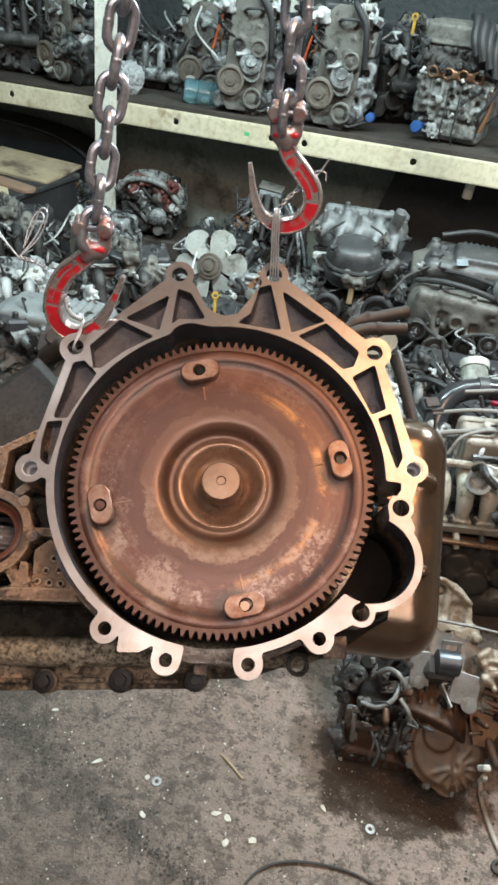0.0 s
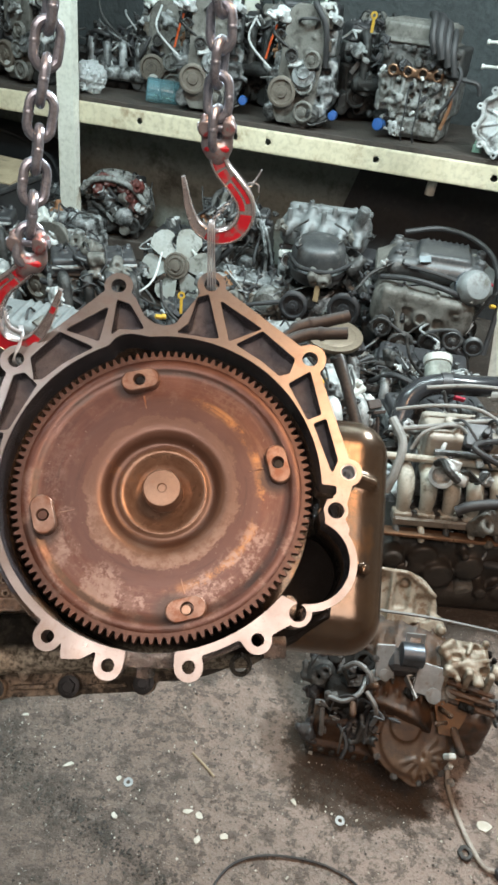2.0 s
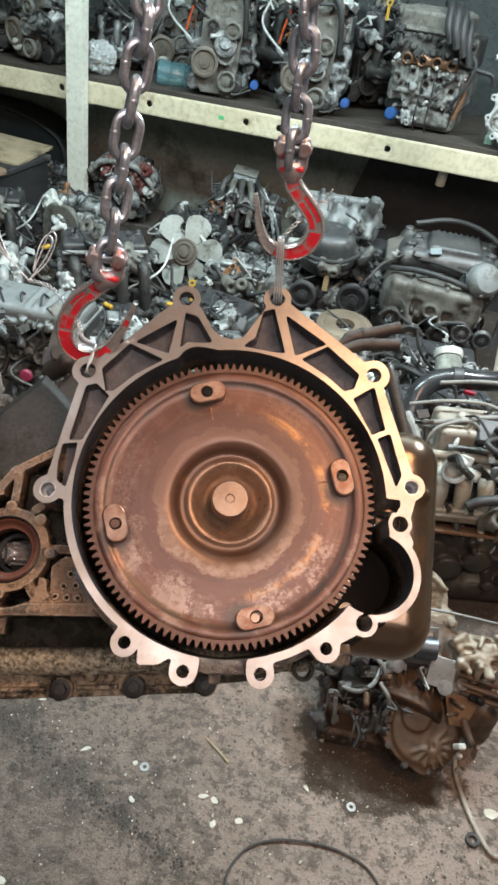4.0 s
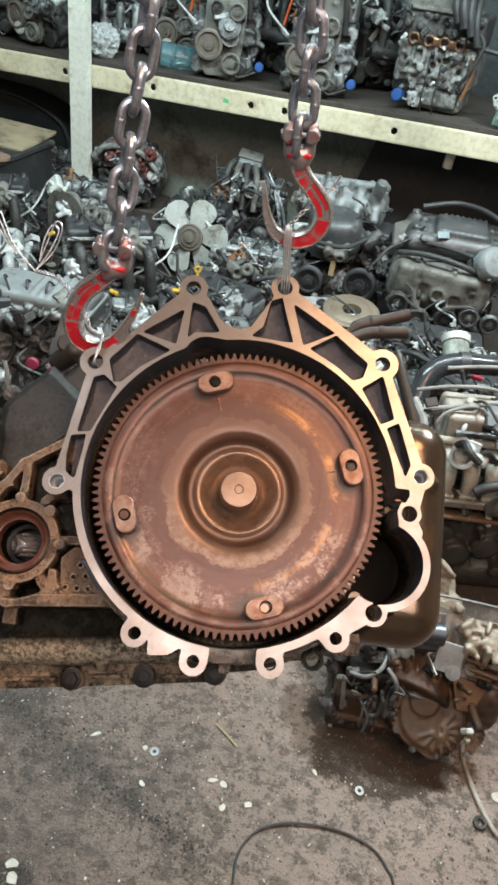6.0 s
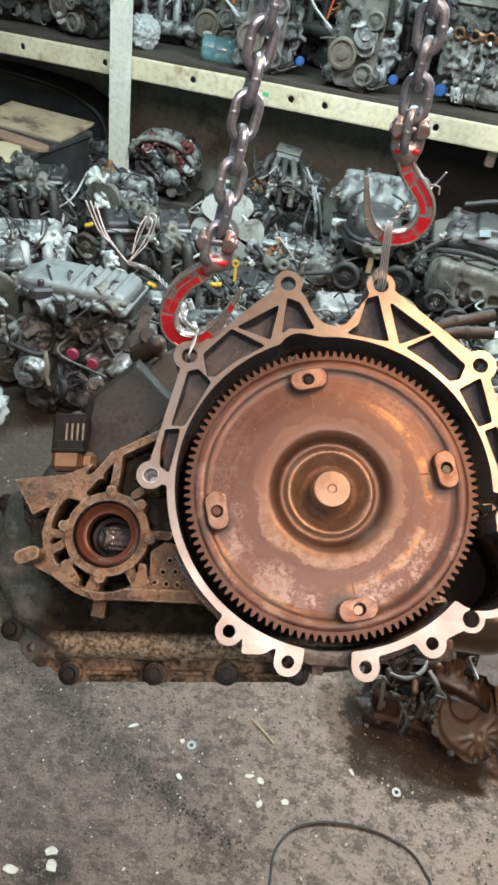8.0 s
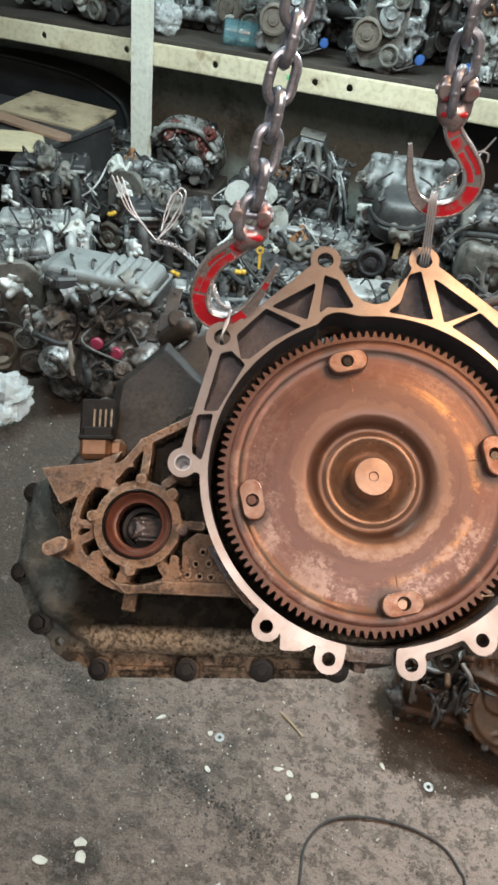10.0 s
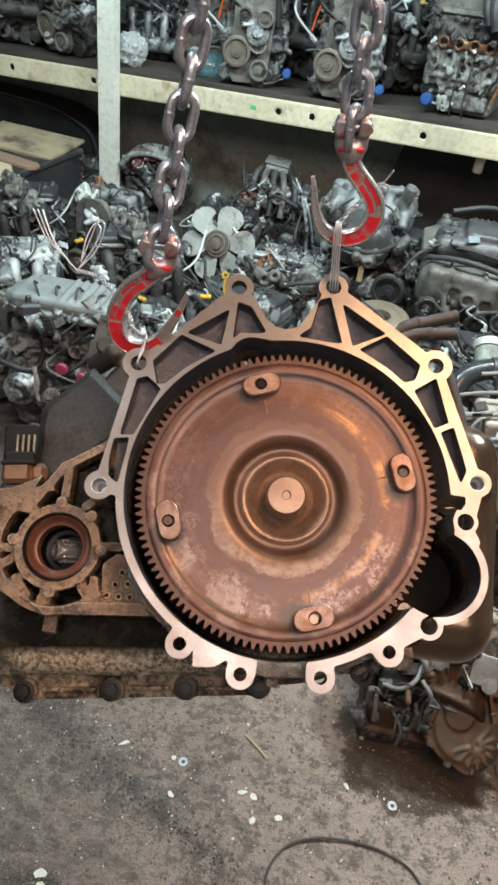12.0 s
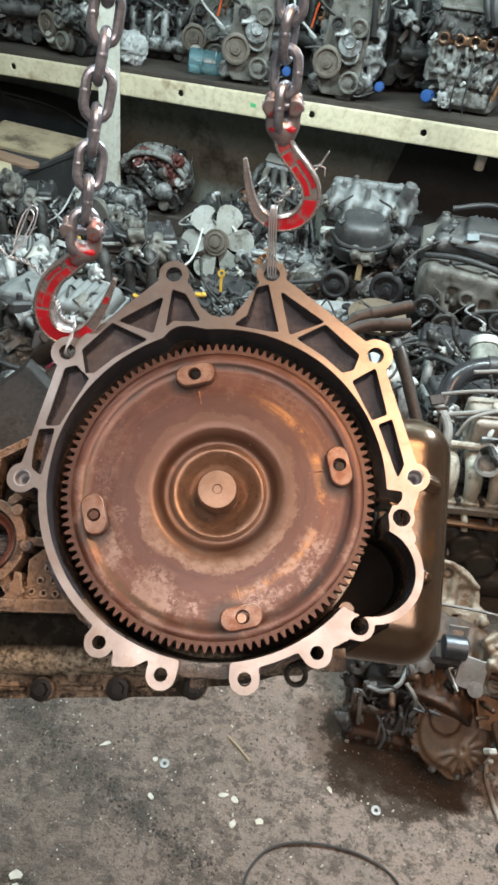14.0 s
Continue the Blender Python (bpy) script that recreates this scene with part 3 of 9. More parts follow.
    for r in ribs:
        f.join(f.slab(f.bar(*r, 0.0042), -0.09, -0.036), 0.002)
    f.join(f.slab(f.poly([(-0.310, -0.034), (-0.262, -0.022), (-0.236, -0.006), (-0.255, -0.045), (-0.285, -0.066)]), -0.08, -0.036), 0.003)
    for a in (-88, 2, 95, 178, 50):
        t = math.radians(a)
        f.join(f.slab(f.disc(cx + 0.0425 * math.cos(t), cy + 0.0425 * math.sin(t), 0.0054), -0.06, -0.0310), 0.001)
    f.join(f.slab(f.bar(-0.279, -0.108, -0.270, -0.103, 0.0068), -0.08, -0.012), 0.002)
    f.join(f.slab(f.poly([(-0.213, -0.135), (-0.200, -0.135), (-0.199, -0.153), (-0.212, -0.153)]), -0.08, -0.050), 0.001)
    pad = f.poly([(-0.166, -0.084), (-0.154, -0.072), (-0.143, -0.072), (-0.105, -0.118), (-0.160, -0.122)])
    f.join(f.slab(pad, -0.08, -0.0435), 0.002)
    # lower rim ledge between the ears, set back a little
    ledge = np.maximum(f.disc(0, 0, 0.1635), -f.disc(0, 0, 0.151))
    ledge = np.maximum(ledge, f.y + 0.085)
    ledge = np.maximum(ledge, f.x - 0.115)
    f.join(f.slab(ledge, -0.045, -0.009), 0.002)
    f.join(f.slab(f.poly([(0.110, -0.126), (0.131, -0.122), (0.133, -0.142), (0.112, -0.145)]), -0.075, -0.028), 0.002)
    f.join(f.slab(f.disc(0.093, -0.152, 0.011), -0.075, -0.060), 0.002)
    f.cut(f.slab(f.disc(0.093, -0.152, 0.0065), -0.1, -0.04))
    f.join(f.slab(f.poly([(0.001, -0.158), (0.012, -0.157), (0.012, -0.172), (0.001, -0.172)]), -0.08, -0.014), 0.002)
    for x, y in ((-0.145, -0.089), (-0.150, -0.101), (-0.138, -0.099), (-0.156, -0.112), (-0.134, -0.111), (-0.145, -0.112)):
        f.join(f.slab(f.disc(x, y, 0.0038), -0.06, -0.0410), 0.001)
        f.cut(f.slab(f.disc(x, y, 0.0018), -0.06, -0.02))
    for x0, x1, y0 in ((-0.215, -0.165, -0.2155), (-0.130, -0.092, -0.2035), (-0.055, -0.02, -0.1945)):
        f.join(f.slab(f.bar(x0, y0 + 0.006, x1, y0 + 0.006 + 0.13 * (x1 - x0), 0.0022), -0.120, -0.111), 0.001)
    f.join(f.slab(f.bar(-0.118, -0.185, -0.118, -0.172, 0.005), -0.12, -0.098), 0.003)
    # cavities
    f.cut(f.slab(bore, -0.105, 0.02))
    f.cut(f.slab(f.poly([(-0.0085, -0.140), (0.0330, -0.140), (0.0345, -0.175), (-0.0095, -0.175)]), -0.0085, 0.02))
    f.cut(f.slab(f.poly([(-0.074, 0.118), (-0.0700, 0.1335), (-0.0655, 0.1415), (-0.058, 0.1468), (-0.050, 0.1485), (-0.038, 0.1478), (-0.020, 0.147), (0.0, 0.1)]), -0.09, 0.02))
    f.cut(f.slab(f.disc(0.1425, -0.056, 0.0382), -0.0955, 0.02))
    f.cut(f.slab(f.poly([(0.140, 0.0168), (0.1632, 0.0168), (0.1640, 0.0095), (0.1560, 0.0035), (0.1530, -0.006), (0.1555, -0.017), (0.150, -0.030), (0.140, -0.030)]), -0.075, 0.02), 0.001)
    f.cut(f.slab(f.disc(cx, cy, 0.0316), -0.052, 0.02))
    f.cut(f.slab(f.disc(cx, cy, 0.024), -0.12, 0.02))
    for x, y, r in BOSSES:
        f.cut(f.slab(f.disc(x, y, 0.0078), -0.12, 0.02))
        f.cut(f.slab(f.bar(x, y, x, y + 0.016, 0.0078), -0.12, -0.013))
    for x, y in EARS:
        f.cut(f.slab(f.disc(x, y, 0.0058), -0.12, 0.02))
    f.cut(f.slab(f.disc(-0.280, -0.1945, 0.0042), -0.2, 0.0))
    f.d = np.maximum(f.d, f.z)
    return f.mesh("bell_housing", True, 0.0)


SEAL = (-0.209, -0.0735)
BACK_BOLTS = [(-0.336, -0.051), (-0.331, -0.1325), (-0.302, -0.179), (-0.2336, -0.2136), (-0.1477, -0.2012), (-0.0743, -0.1904), (-0.001, -0.1795)]


def housing_material():
    """Oily olive-dark casting with rubbed tan ledges and a pale crusted band, its recesses painted darker for shade;
    faces cut by a mill are bare metal.
    """
    m = surface("housing_metal", (0.23, 0.175, 0.12), (0.36, 0.30, 0.225), 0.48, 0.35, 30, 0.12, 20, (0.040, 0.034, 0.024), 0.55, 17)
    t = m.node_tree
    n, link = t.nodes, t.links.new
    p = n["Principled BSDF"]
    out = n["Material Output"]
    co = n.new("ShaderNodeTexCoord")
    sep = n.new("ShaderNodeSeparateXYZ")
    link(co.outputs["Object"], sep.inputs[0])

    def math_node(op, a, b):
        x = n.new("ShaderNodeMath")
        x.operation = op
        for k, v in enumerate((a, b)):
            if isinstance(v, (int, float)):
                x.inputs[k].default_value = v
            else:
                link(v, x.inputs[k])
        return x.outputs[0]

    def noise_of(scale, detail=6.0, rough=0.65):
        x = n.new("ShaderNodeTexNoise")
        x.inputs["Scale"].default_value, x.inputs["Detail"].default_value, x.inputs["Roughness"].default_value = scale, detail, rough
        link(co.outputs["Object"], x.inputs["Vector"])
        return x.outputs[0]

    def span(v, lo, hi, a=0.0, b=1.0):
        x = n.new("ShaderNodeMapRange")
        for k, q in enumerate((lo, hi, a, b)):
            x.inputs[1 + k].default_value = q
        link(v, x.inputs[0])
        return x.outputs[0]

    def mix(f, a, b):
        x = n.new("ShaderNodeMix")
        x.data_type = "RGBA"
        link(f, x.inputs[0])
        for sock, v in ((x.inputs[6], a), (x.inputs[7], b)):
            if isinstance(v, tuple):
                sock.default_value = rgba(v)
            else:
                link(v, sock)
        return x.outputs[2]

    wide, mid, crust = noise_of(9.0), noise_of(40.0), noise_of(210.0, 5.0, 0.75)
    # rubbed tan ribs, oil and painted shade in the recesses, pale crust along the bulge above the bolts
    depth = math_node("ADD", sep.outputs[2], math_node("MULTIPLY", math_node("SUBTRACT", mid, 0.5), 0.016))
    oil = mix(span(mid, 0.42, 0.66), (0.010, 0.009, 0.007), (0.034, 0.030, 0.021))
    tan = mix(span(mid, 0.36, 0.62), (0.310, 0.200, 0.130), (0.170, 0.102, 0.064))
    tan = mix(span(crust, 0.50, 0.62), tan, (0.070, 0.047, 0.033))
    tan = mix(math_node("MULTIPLY", span(noise_of(24.0, 7.0, 0.7), 0.51, 0.57), 0.80), tan, (0.034, 0.022, 0.015))
    tan = mix(math_node("MULTIPLY", span(wide, 0.44, 0.60), 0.60), tan, (0.105, 0.068, 0.044))
    # rubbed edges, with the bright glints along their crests painted in
    edge_wear_glint = n.new("ShaderNodeNewGeometry").outputs["Pointiness"]
    tan = mix(math_node("MULTIPLY", span(edge_wear_glint, 0.52, 0.58), 0.75), tan, (0.52, 0.41, 0.31))
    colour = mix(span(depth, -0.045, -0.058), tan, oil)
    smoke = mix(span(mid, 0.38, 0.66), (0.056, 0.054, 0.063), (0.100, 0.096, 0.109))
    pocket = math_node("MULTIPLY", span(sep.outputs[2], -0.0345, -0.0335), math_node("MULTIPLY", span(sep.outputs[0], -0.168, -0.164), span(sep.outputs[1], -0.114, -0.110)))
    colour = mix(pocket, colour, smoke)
    hem = math_node("MULTIPLY", span(sep.outputs[2], -0.048, -0.046), math_node("MULTIPLY", span(sep.outputs[1], -0.128, -0.132), span(sep.outputs[0], -0.105, -0.098)))
    colour = mix(hem, colour, mix(span(mid, 0.42, 0.62), (0.048, 0.040, 0.036), (0.120, 0.096, 0.082)))
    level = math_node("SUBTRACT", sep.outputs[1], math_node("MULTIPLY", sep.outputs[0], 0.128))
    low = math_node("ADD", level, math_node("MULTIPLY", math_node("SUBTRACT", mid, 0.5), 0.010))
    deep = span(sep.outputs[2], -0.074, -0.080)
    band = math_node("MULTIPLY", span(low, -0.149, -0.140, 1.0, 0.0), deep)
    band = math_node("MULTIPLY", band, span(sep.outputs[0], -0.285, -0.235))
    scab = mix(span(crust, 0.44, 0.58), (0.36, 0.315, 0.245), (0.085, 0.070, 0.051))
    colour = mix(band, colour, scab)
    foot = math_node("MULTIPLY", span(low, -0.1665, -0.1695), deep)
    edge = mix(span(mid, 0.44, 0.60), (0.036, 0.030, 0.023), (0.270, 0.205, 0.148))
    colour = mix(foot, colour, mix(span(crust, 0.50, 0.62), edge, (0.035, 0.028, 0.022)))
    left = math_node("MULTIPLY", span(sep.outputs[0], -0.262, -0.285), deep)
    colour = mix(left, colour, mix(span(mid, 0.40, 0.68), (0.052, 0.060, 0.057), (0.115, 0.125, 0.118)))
    rough = math_node("SUBTRACT", crust, 0.5)
    relief = n.new("ShaderNodeBump")
    relief.inputs["Strength"].default_value, relief.inputs["Distance"].default_value = 1.0, 0.0026
    link(math_node("ADD", rough, mid), relief.inputs["Height"])
    link(relief.outputs[0], p.inputs["Normal"])
    p.inputs["Metallic"].default_value = 0.30
    link(span(depth, -0.058, -0.045, 0.05, 0.55), p.inputs["Coat Weight"])
    p.inputs["Coat Roughness"].default_value = 0.16
    link(relief.outputs[0], p.inputs["Coat Normal"])
    link(span(sep.outputs[2], -0.082, -0.062, 0.13, 0.55), p.inputs["Specular IOR Level"])
    # deep floors of bore and starter pocket painted near black for shade
    pit_shade = math_node("MULTIPLY", span(sep.outputs[2], -0.080, -0.092), span(sep.outputs[0], -0.10, -0.06))
    gloss = math_node("ADD", span(mid, 0.38, 0.62, 0.14, 0.44), math_node("MULTIPLY", pit_shade, 0.4))
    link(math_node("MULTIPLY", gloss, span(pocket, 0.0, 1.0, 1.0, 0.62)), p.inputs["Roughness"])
    colour = mix(math_node("MULTIPLY", pit_shade, span(sep.outputs[1], -0.150, -0.140)), colour, (0.014, 0.011, 0.009))
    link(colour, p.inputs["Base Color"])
    cut = math_node("GREATER_THAN", sep.outputs[2], -0.0013)
    bare = n.new("ShaderNodeBsdfPrincipled")
    soft = noise_of(14.0)
    tint = mix(span(soft, 0.38, 0.68), (0.235, 0.214, 0.203), (0.165, 0.143, 0.130))
    tint = mix(math_node("MULTIPLY", span(mid, 0.52, 0.66), 0.55), tint, (0.175, 0.132, 0.108))
    tint = mix(math_node("MULTIPLY", span(crust, 0.56, 0.70), 0.6), tint, (0.15, 0.11, 0.09))
    link(tint, bare.inputs["Base Color"])
    bare.inputs["Metallic"].default_value = 0.85
    link(span(soft, 0.3, 0.7, 0.27, 0.40), bare.inputs["Roughness"])
    sh = n.new("ShaderNodeMixShader")
    link(cut, sh.inputs[0])
    link(p.outputs[0], sh.inputs[1])
    link(bare.outputs[0], sh.inputs[2])
    link(sh.outputs[0], out.inputs["Surface"])
    return m


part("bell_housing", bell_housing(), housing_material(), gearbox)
# bright dowel sleeves in two of the bolt bosses
for x, y in ((-0.1729, -0.0159), (0.1739, 0.0311)):
    part("dowel_sleeve", Build().lathe([(0.0079, -0.030), (0.0079, -0.0015), (0.0068, -0.0015), (0.0064, -0.012), (0.0042, -0.014), (0.0042, -0.030)], pose(x, y, 0), seg=24), WIRE_STEEL, gearbox, "bare steel dowel sleeve")

def converter_material():
    """Brown rust with a paler worn ring round the middle, concentric streaks and rubbed patches."""
    m = bpy.data.materials.new("rusty_converter")
    m.use_nodes = True
    t = m.node_tree
    n, link = t.nodes, t.links.new
    p = n["Principled BSDF"]
    co = n.new("ShaderNodeTexCoord")
    sep = n.new("ShaderNodeSeparateXYZ")
    link(co.outputs["Object"], sep.inputs[0])

    def math_node(op, a, b=None):
        x = n.new("ShaderNodeMath")
        x.operation = op
        for k, v in enumerate((a, b)):
            if v is None:
                continue
            if isinstance(v, (int, float)):
                x.inputs[k].default_value = v
            else:
                link(v, x.inputs[k])
        return x.outputs[0]

    def noise_of(vec, scale, detail=5.0, rough=0.6):
        x = n.new("ShaderNodeTexNoise")
        x.inputs["Scale"].default_value, x.inputs["Detail"].default_value, x.inputs["Roughness"].default_value = scale, detail, rough
        link(vec, x.inputs["Vector"])
        return x.outputs[0]

    def span(v, lo, hi, a=0.0, b=1.0):
        x = n.new("ShaderNodeMapRange")
        for k, q in enumerate((lo, hi, a, b)):
            x.inputs[1 + k].default_value = q
        link(v, x.inputs[0])
        return x.outputs[0]

    def mix(f, a, b):
        x = n.new("ShaderNodeMix")
        x.data_type = "RGBA"
        link(f, x.inputs[0])
        for sock, v in ((x.inputs[6], a), (x.inputs[7], b)):
            if isinstance(v, tuple):
                sock.default_value = rgba(v)
            else:
                link(v, sock)
        return x.outputs[2]

    rad = math_node("SQRT", math_node("ADD", math_node("MULTIPLY", sep.outputs[0], sep.outputs[0]), math_node("MULTIPLY", sep.outputs[1], sep.outputs[1])))
    ang = math_node("ARCTAN2", sep.outputs[1], sep.outputs[0])
    polar = n.new("ShaderNodeCombineXYZ")
    link(math_node("MULTIPLY", rad, 22.0), polar.inputs[0])
    link(math_node("MULTIPLY", ang, 0.22), polar.inputs[1])
    streak = noise_of(polar.outputs[0], 9.0, 6.0, 0.7)
    blotch, grain, patch = noise_of(co.outputs["Object"], 16.0, 6.0, 0.65), noise_of(co.outputs["Object"], 170.0, 4.0), noise_of(co.outputs["Object"], 30.0, 8.0, 0.75)
    rust = mix(span(blotch, 0.38, 0.62), (0.068, 0.0245, 0.0150), (0.106, 0.040, 0.0255))
    rust = mix(span(streak, 0.48, 0.75), rust, (0.128, 0.064, 0.046))
    rubbed = math_node("MULTIPLY", span(patch, 0.50, 0.58), span(rad, 0.090, 0.099))
    rust = mix(math_node("MULTIPLY", rubbed, math_node("MULTIPLY", span(blotch, 0.42, 0.56, 0.25, 0.9), span(sep.outputs[1], 0.035, -0.02, 0.12, 1.0))), rust, (0.215, 0.150, 0.122))
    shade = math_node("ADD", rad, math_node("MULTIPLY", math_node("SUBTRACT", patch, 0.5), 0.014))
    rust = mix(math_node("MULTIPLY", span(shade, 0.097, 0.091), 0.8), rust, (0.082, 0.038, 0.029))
    # darker broken ring along the outer step
    step_ring = math_node("MULTIPLY", span(rad, 0.1170, 0.1195), span(rad, 0.1255, 0.1235))
    rust = mix(math_node("MULTIPLY", step_ring, span(blotch, 0.40, 0.52)), rust, (0.045, 0.028, 0.022))
    edge = math_node("ADD", rad, math_node("MULTIPLY", math_node("SUBTRACT", patch, 0.5), 0.030))
    fray = noise_of(co.outputs["Object"], 110.0, 4.0, 0.7)
    edge = math_node("ADD", edge, math_node("MULTIPLY", math_node("SUBTRACT", fray, 0.5), 0.012))
    worn = mix(span(streak, 0.35, 0.7), (0.122, 0.066, 0.043), (0.165, 0.096, 0.066))
    worn = mix(math_node("MULTIPLY", span(blotch, 0.5, 0.66), 0.6), worn, (0.125, 0.066, 0.045))
    colour = mix(math_node("MULTIPLY", span(edge, 0.0735, 0.0755, 1.0, 0.0), span(math_node("SUBTRACT", sep.outputs[1], math_node("MULTIPLY", sep.outputs[0], 0.5)), -0.03, 0.05, 1.0, 0.45)), rust, worn)
    frayed = math_node("MULTIPLY", span(edge, 0.0600, 0.0680), span(edge, 0.0735, 0.0755, 1.0, 0.0))
    frayed = math_node("MULTIPLY", frayed, math_node("MULTIPLY", span(sep.outputs[1], 0.0, -0.045), span(fray, 0.40, 0.56)))
    colour = mix(math_node("MULTIPLY", frayed, 0.8), colour, (0.225, 0.155, 0.122))
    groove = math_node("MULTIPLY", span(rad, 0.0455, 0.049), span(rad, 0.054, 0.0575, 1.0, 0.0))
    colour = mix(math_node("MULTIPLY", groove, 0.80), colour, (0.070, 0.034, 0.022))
    colour = mix(span(rad, 0.0445, 0.0435), colour, mix(span(streak, 0.4, 0.7), (0.200, 0.122, 0.082), (0.125, 0.066, 0.042)))
    orange = noise_of(co.outputs["Object"], 11.0, 7.0, 0.7)
    ring = math_node("MULTIPLY", span(rad, 0.088, 0.094), span(rad, 0.100, 0.097))
    flame = math_node("MULTIPLY", math_node("MULTIPLY", ring, span(sep.outputs[0], 0.01, 0.05)), span(patch, 0.46, 0.56))
    colour = mix(math_node("MULTIPLY", flame, 0.75), colour, (0.36, 0.175, 0.055))
    colour = mix(math_node("MULTIPLY", span(orange, 0.62, 0.72), 0.5), colour, (0.30, 0.135, 0.05))
    colour = mix(math_node("MULTIPLY", span(grain, 0.5, 0.8), 0.35), colour, (0.10, 0.045, 0.03))
    rub = math_node("MULTIPLY", span(rad, 0.082, 0.092), span(rad, 0.121, 0.116))
    rub = math_node("MULTIPLY", rub, math_node("MULTIPLY", span(noise_of(co.outputs["Object"], 26.0, 8.0, 0.7), 0.50, 0.56), span(noise_of(co.outputs["Object"], 170.0, 4.0, 0.7), 0.42, 0.54)))
    colour = mix(math_node("MULTIPLY", rub, span(sep.outputs[1], 0.01, -0.05, 0.15, 0.85)), colour, (0.235, 0.165, 0.138))
    # dark painted round each lug for its shadowed weld pocket
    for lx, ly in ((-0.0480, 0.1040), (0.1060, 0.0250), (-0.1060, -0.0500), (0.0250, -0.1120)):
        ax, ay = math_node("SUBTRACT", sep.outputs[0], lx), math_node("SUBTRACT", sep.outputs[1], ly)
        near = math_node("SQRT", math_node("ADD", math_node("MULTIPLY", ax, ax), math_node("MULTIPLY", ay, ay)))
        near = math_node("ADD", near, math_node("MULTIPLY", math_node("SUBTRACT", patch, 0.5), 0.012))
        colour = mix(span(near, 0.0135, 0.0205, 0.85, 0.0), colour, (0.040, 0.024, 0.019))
    dust = noise_of(co.outputs["Object"], 320.0, 2.0, 0.5)
    colour = mix(math_node("MULTIPLY", span(dust, 0.72, 0.76), 0.4), colour, (0.32, 0.25, 0.21))
    soot = noise_of(polar.outputs[0], 3.2, 8.0, 0.75)
    colour = mix(math_node("MULTIPLY", math_node("MULTIPLY", span(soot, 0.54, 0.62), span(rad, 0.070, 0.080)), 0.50), colour, (0.046, 0.021, 0.015))
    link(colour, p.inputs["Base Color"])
    p.inputs["Metallic"].default_value = 0.35
    polished = span(rad, 0.0450, 0.0425)
    link(math_node("SUBTRACT", span(blotch, 0.3, 0.7, 0.28, 0.46), math_node("MULTIPLY", polished, 0.08)), p.inputs["Roughness"])
    link(math_node("ADD", 0.35, math_node("MULTIPLY", polished, 0.15)), p.inputs["Metallic"])
    b = n.new("ShaderNodeBump")
    b.inputs["Strength"].default_value, b.inputs["Distance"].default_value = 0.10, 0.002
    link(math_node("ADD", grain, math_node("MULTIPLY", streak, 0.6)), b.inputs["Height"])
    link(b.outputs[0], p.inputs["Normal"])
    return m


# torque converter
bowl = spline([(0.0885, 0, -0.0226), (0.0800, 0, -0.0228), (0.0740, 0, -0.0230), (0.0620, 0, -0.0238), (0.0560, 0, -0.0268), (0.0510, 0, -0.0315), (0.0470, 0, -0.0328), (0.0440, 0, -0.0320),
               (0.0412, 0, -0.0310), (0.0380, 0, -0.0318), (0.0335, 0, -0.0346), (0.0280, 0, -0.0382), (0.0235, 0, -0.0400), (0.0190, 0, -0.0420)], 4)
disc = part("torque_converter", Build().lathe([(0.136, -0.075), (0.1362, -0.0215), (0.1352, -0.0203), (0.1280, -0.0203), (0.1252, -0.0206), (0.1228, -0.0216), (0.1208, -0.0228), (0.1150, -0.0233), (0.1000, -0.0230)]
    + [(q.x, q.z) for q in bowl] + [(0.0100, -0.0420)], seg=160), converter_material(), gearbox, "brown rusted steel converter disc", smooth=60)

part("pilot_hub", Build().lathe([(0.0186, -0.055), (0.0186, -0.0180), (0.0182, -0.0165), (0.0172, -0.0152), (0.0046, -0.0150), (0.0038, -0.0162), (0.0010, -0.0162)], seg=64), HUB_STEEL, gearbox, "rubbed steel pilot hub")
for x, y in ((-0.0800, -0.0285), (-0.0275, 0.0800), (0.0810, 0.0270), (0.0290, -0.0820)):
    part("weld_tick", Build().tube([(x, y, -0.0232), (x * 1.16, y * 1.16, -0.0240)], [0.0008, 0.0016], 6), LUG_STEEL, gearbox)


def ring_gear(teeth=113, tip=0.1437, root=0.1378, inner=0.1335, z0=-0.0315, z1=-0.0196):
    prof, b = [], Build()
    for i in range(teeth):
        for f, r in ((-0.34, root), (-0.13, tip), (0.13, tip), (0.34, root)):
            a = 2 * math.pi * (i + f) / teeth
            prof.append((math.cos(a), math.sin(a), r))
    n = len(prof)
    verts = [(c * r, s * r, z0) for c, s, r in prof] + [(c * r, s * r, z1 - 0.001) for c, s, r in prof]
    verts += [(c * (r - 0.001), s * (r - 0.001), z1) for c, s, r in prof] + [(c * inner, s * inner, z1) for c, s, r in prof]
    faces = []
    for k in range(3):
        faces += [(k * n + i, k * n + (i + 1) % n, (k + 1) * n + (i + 1) % n, (k + 1) * n + i) for i in range(n)]
    return b.add(verts, faces)


part("ring_gear", ring_gear(), GEAR_STEEL, gearbox, "worn brown steel ring gear", smooth=30)


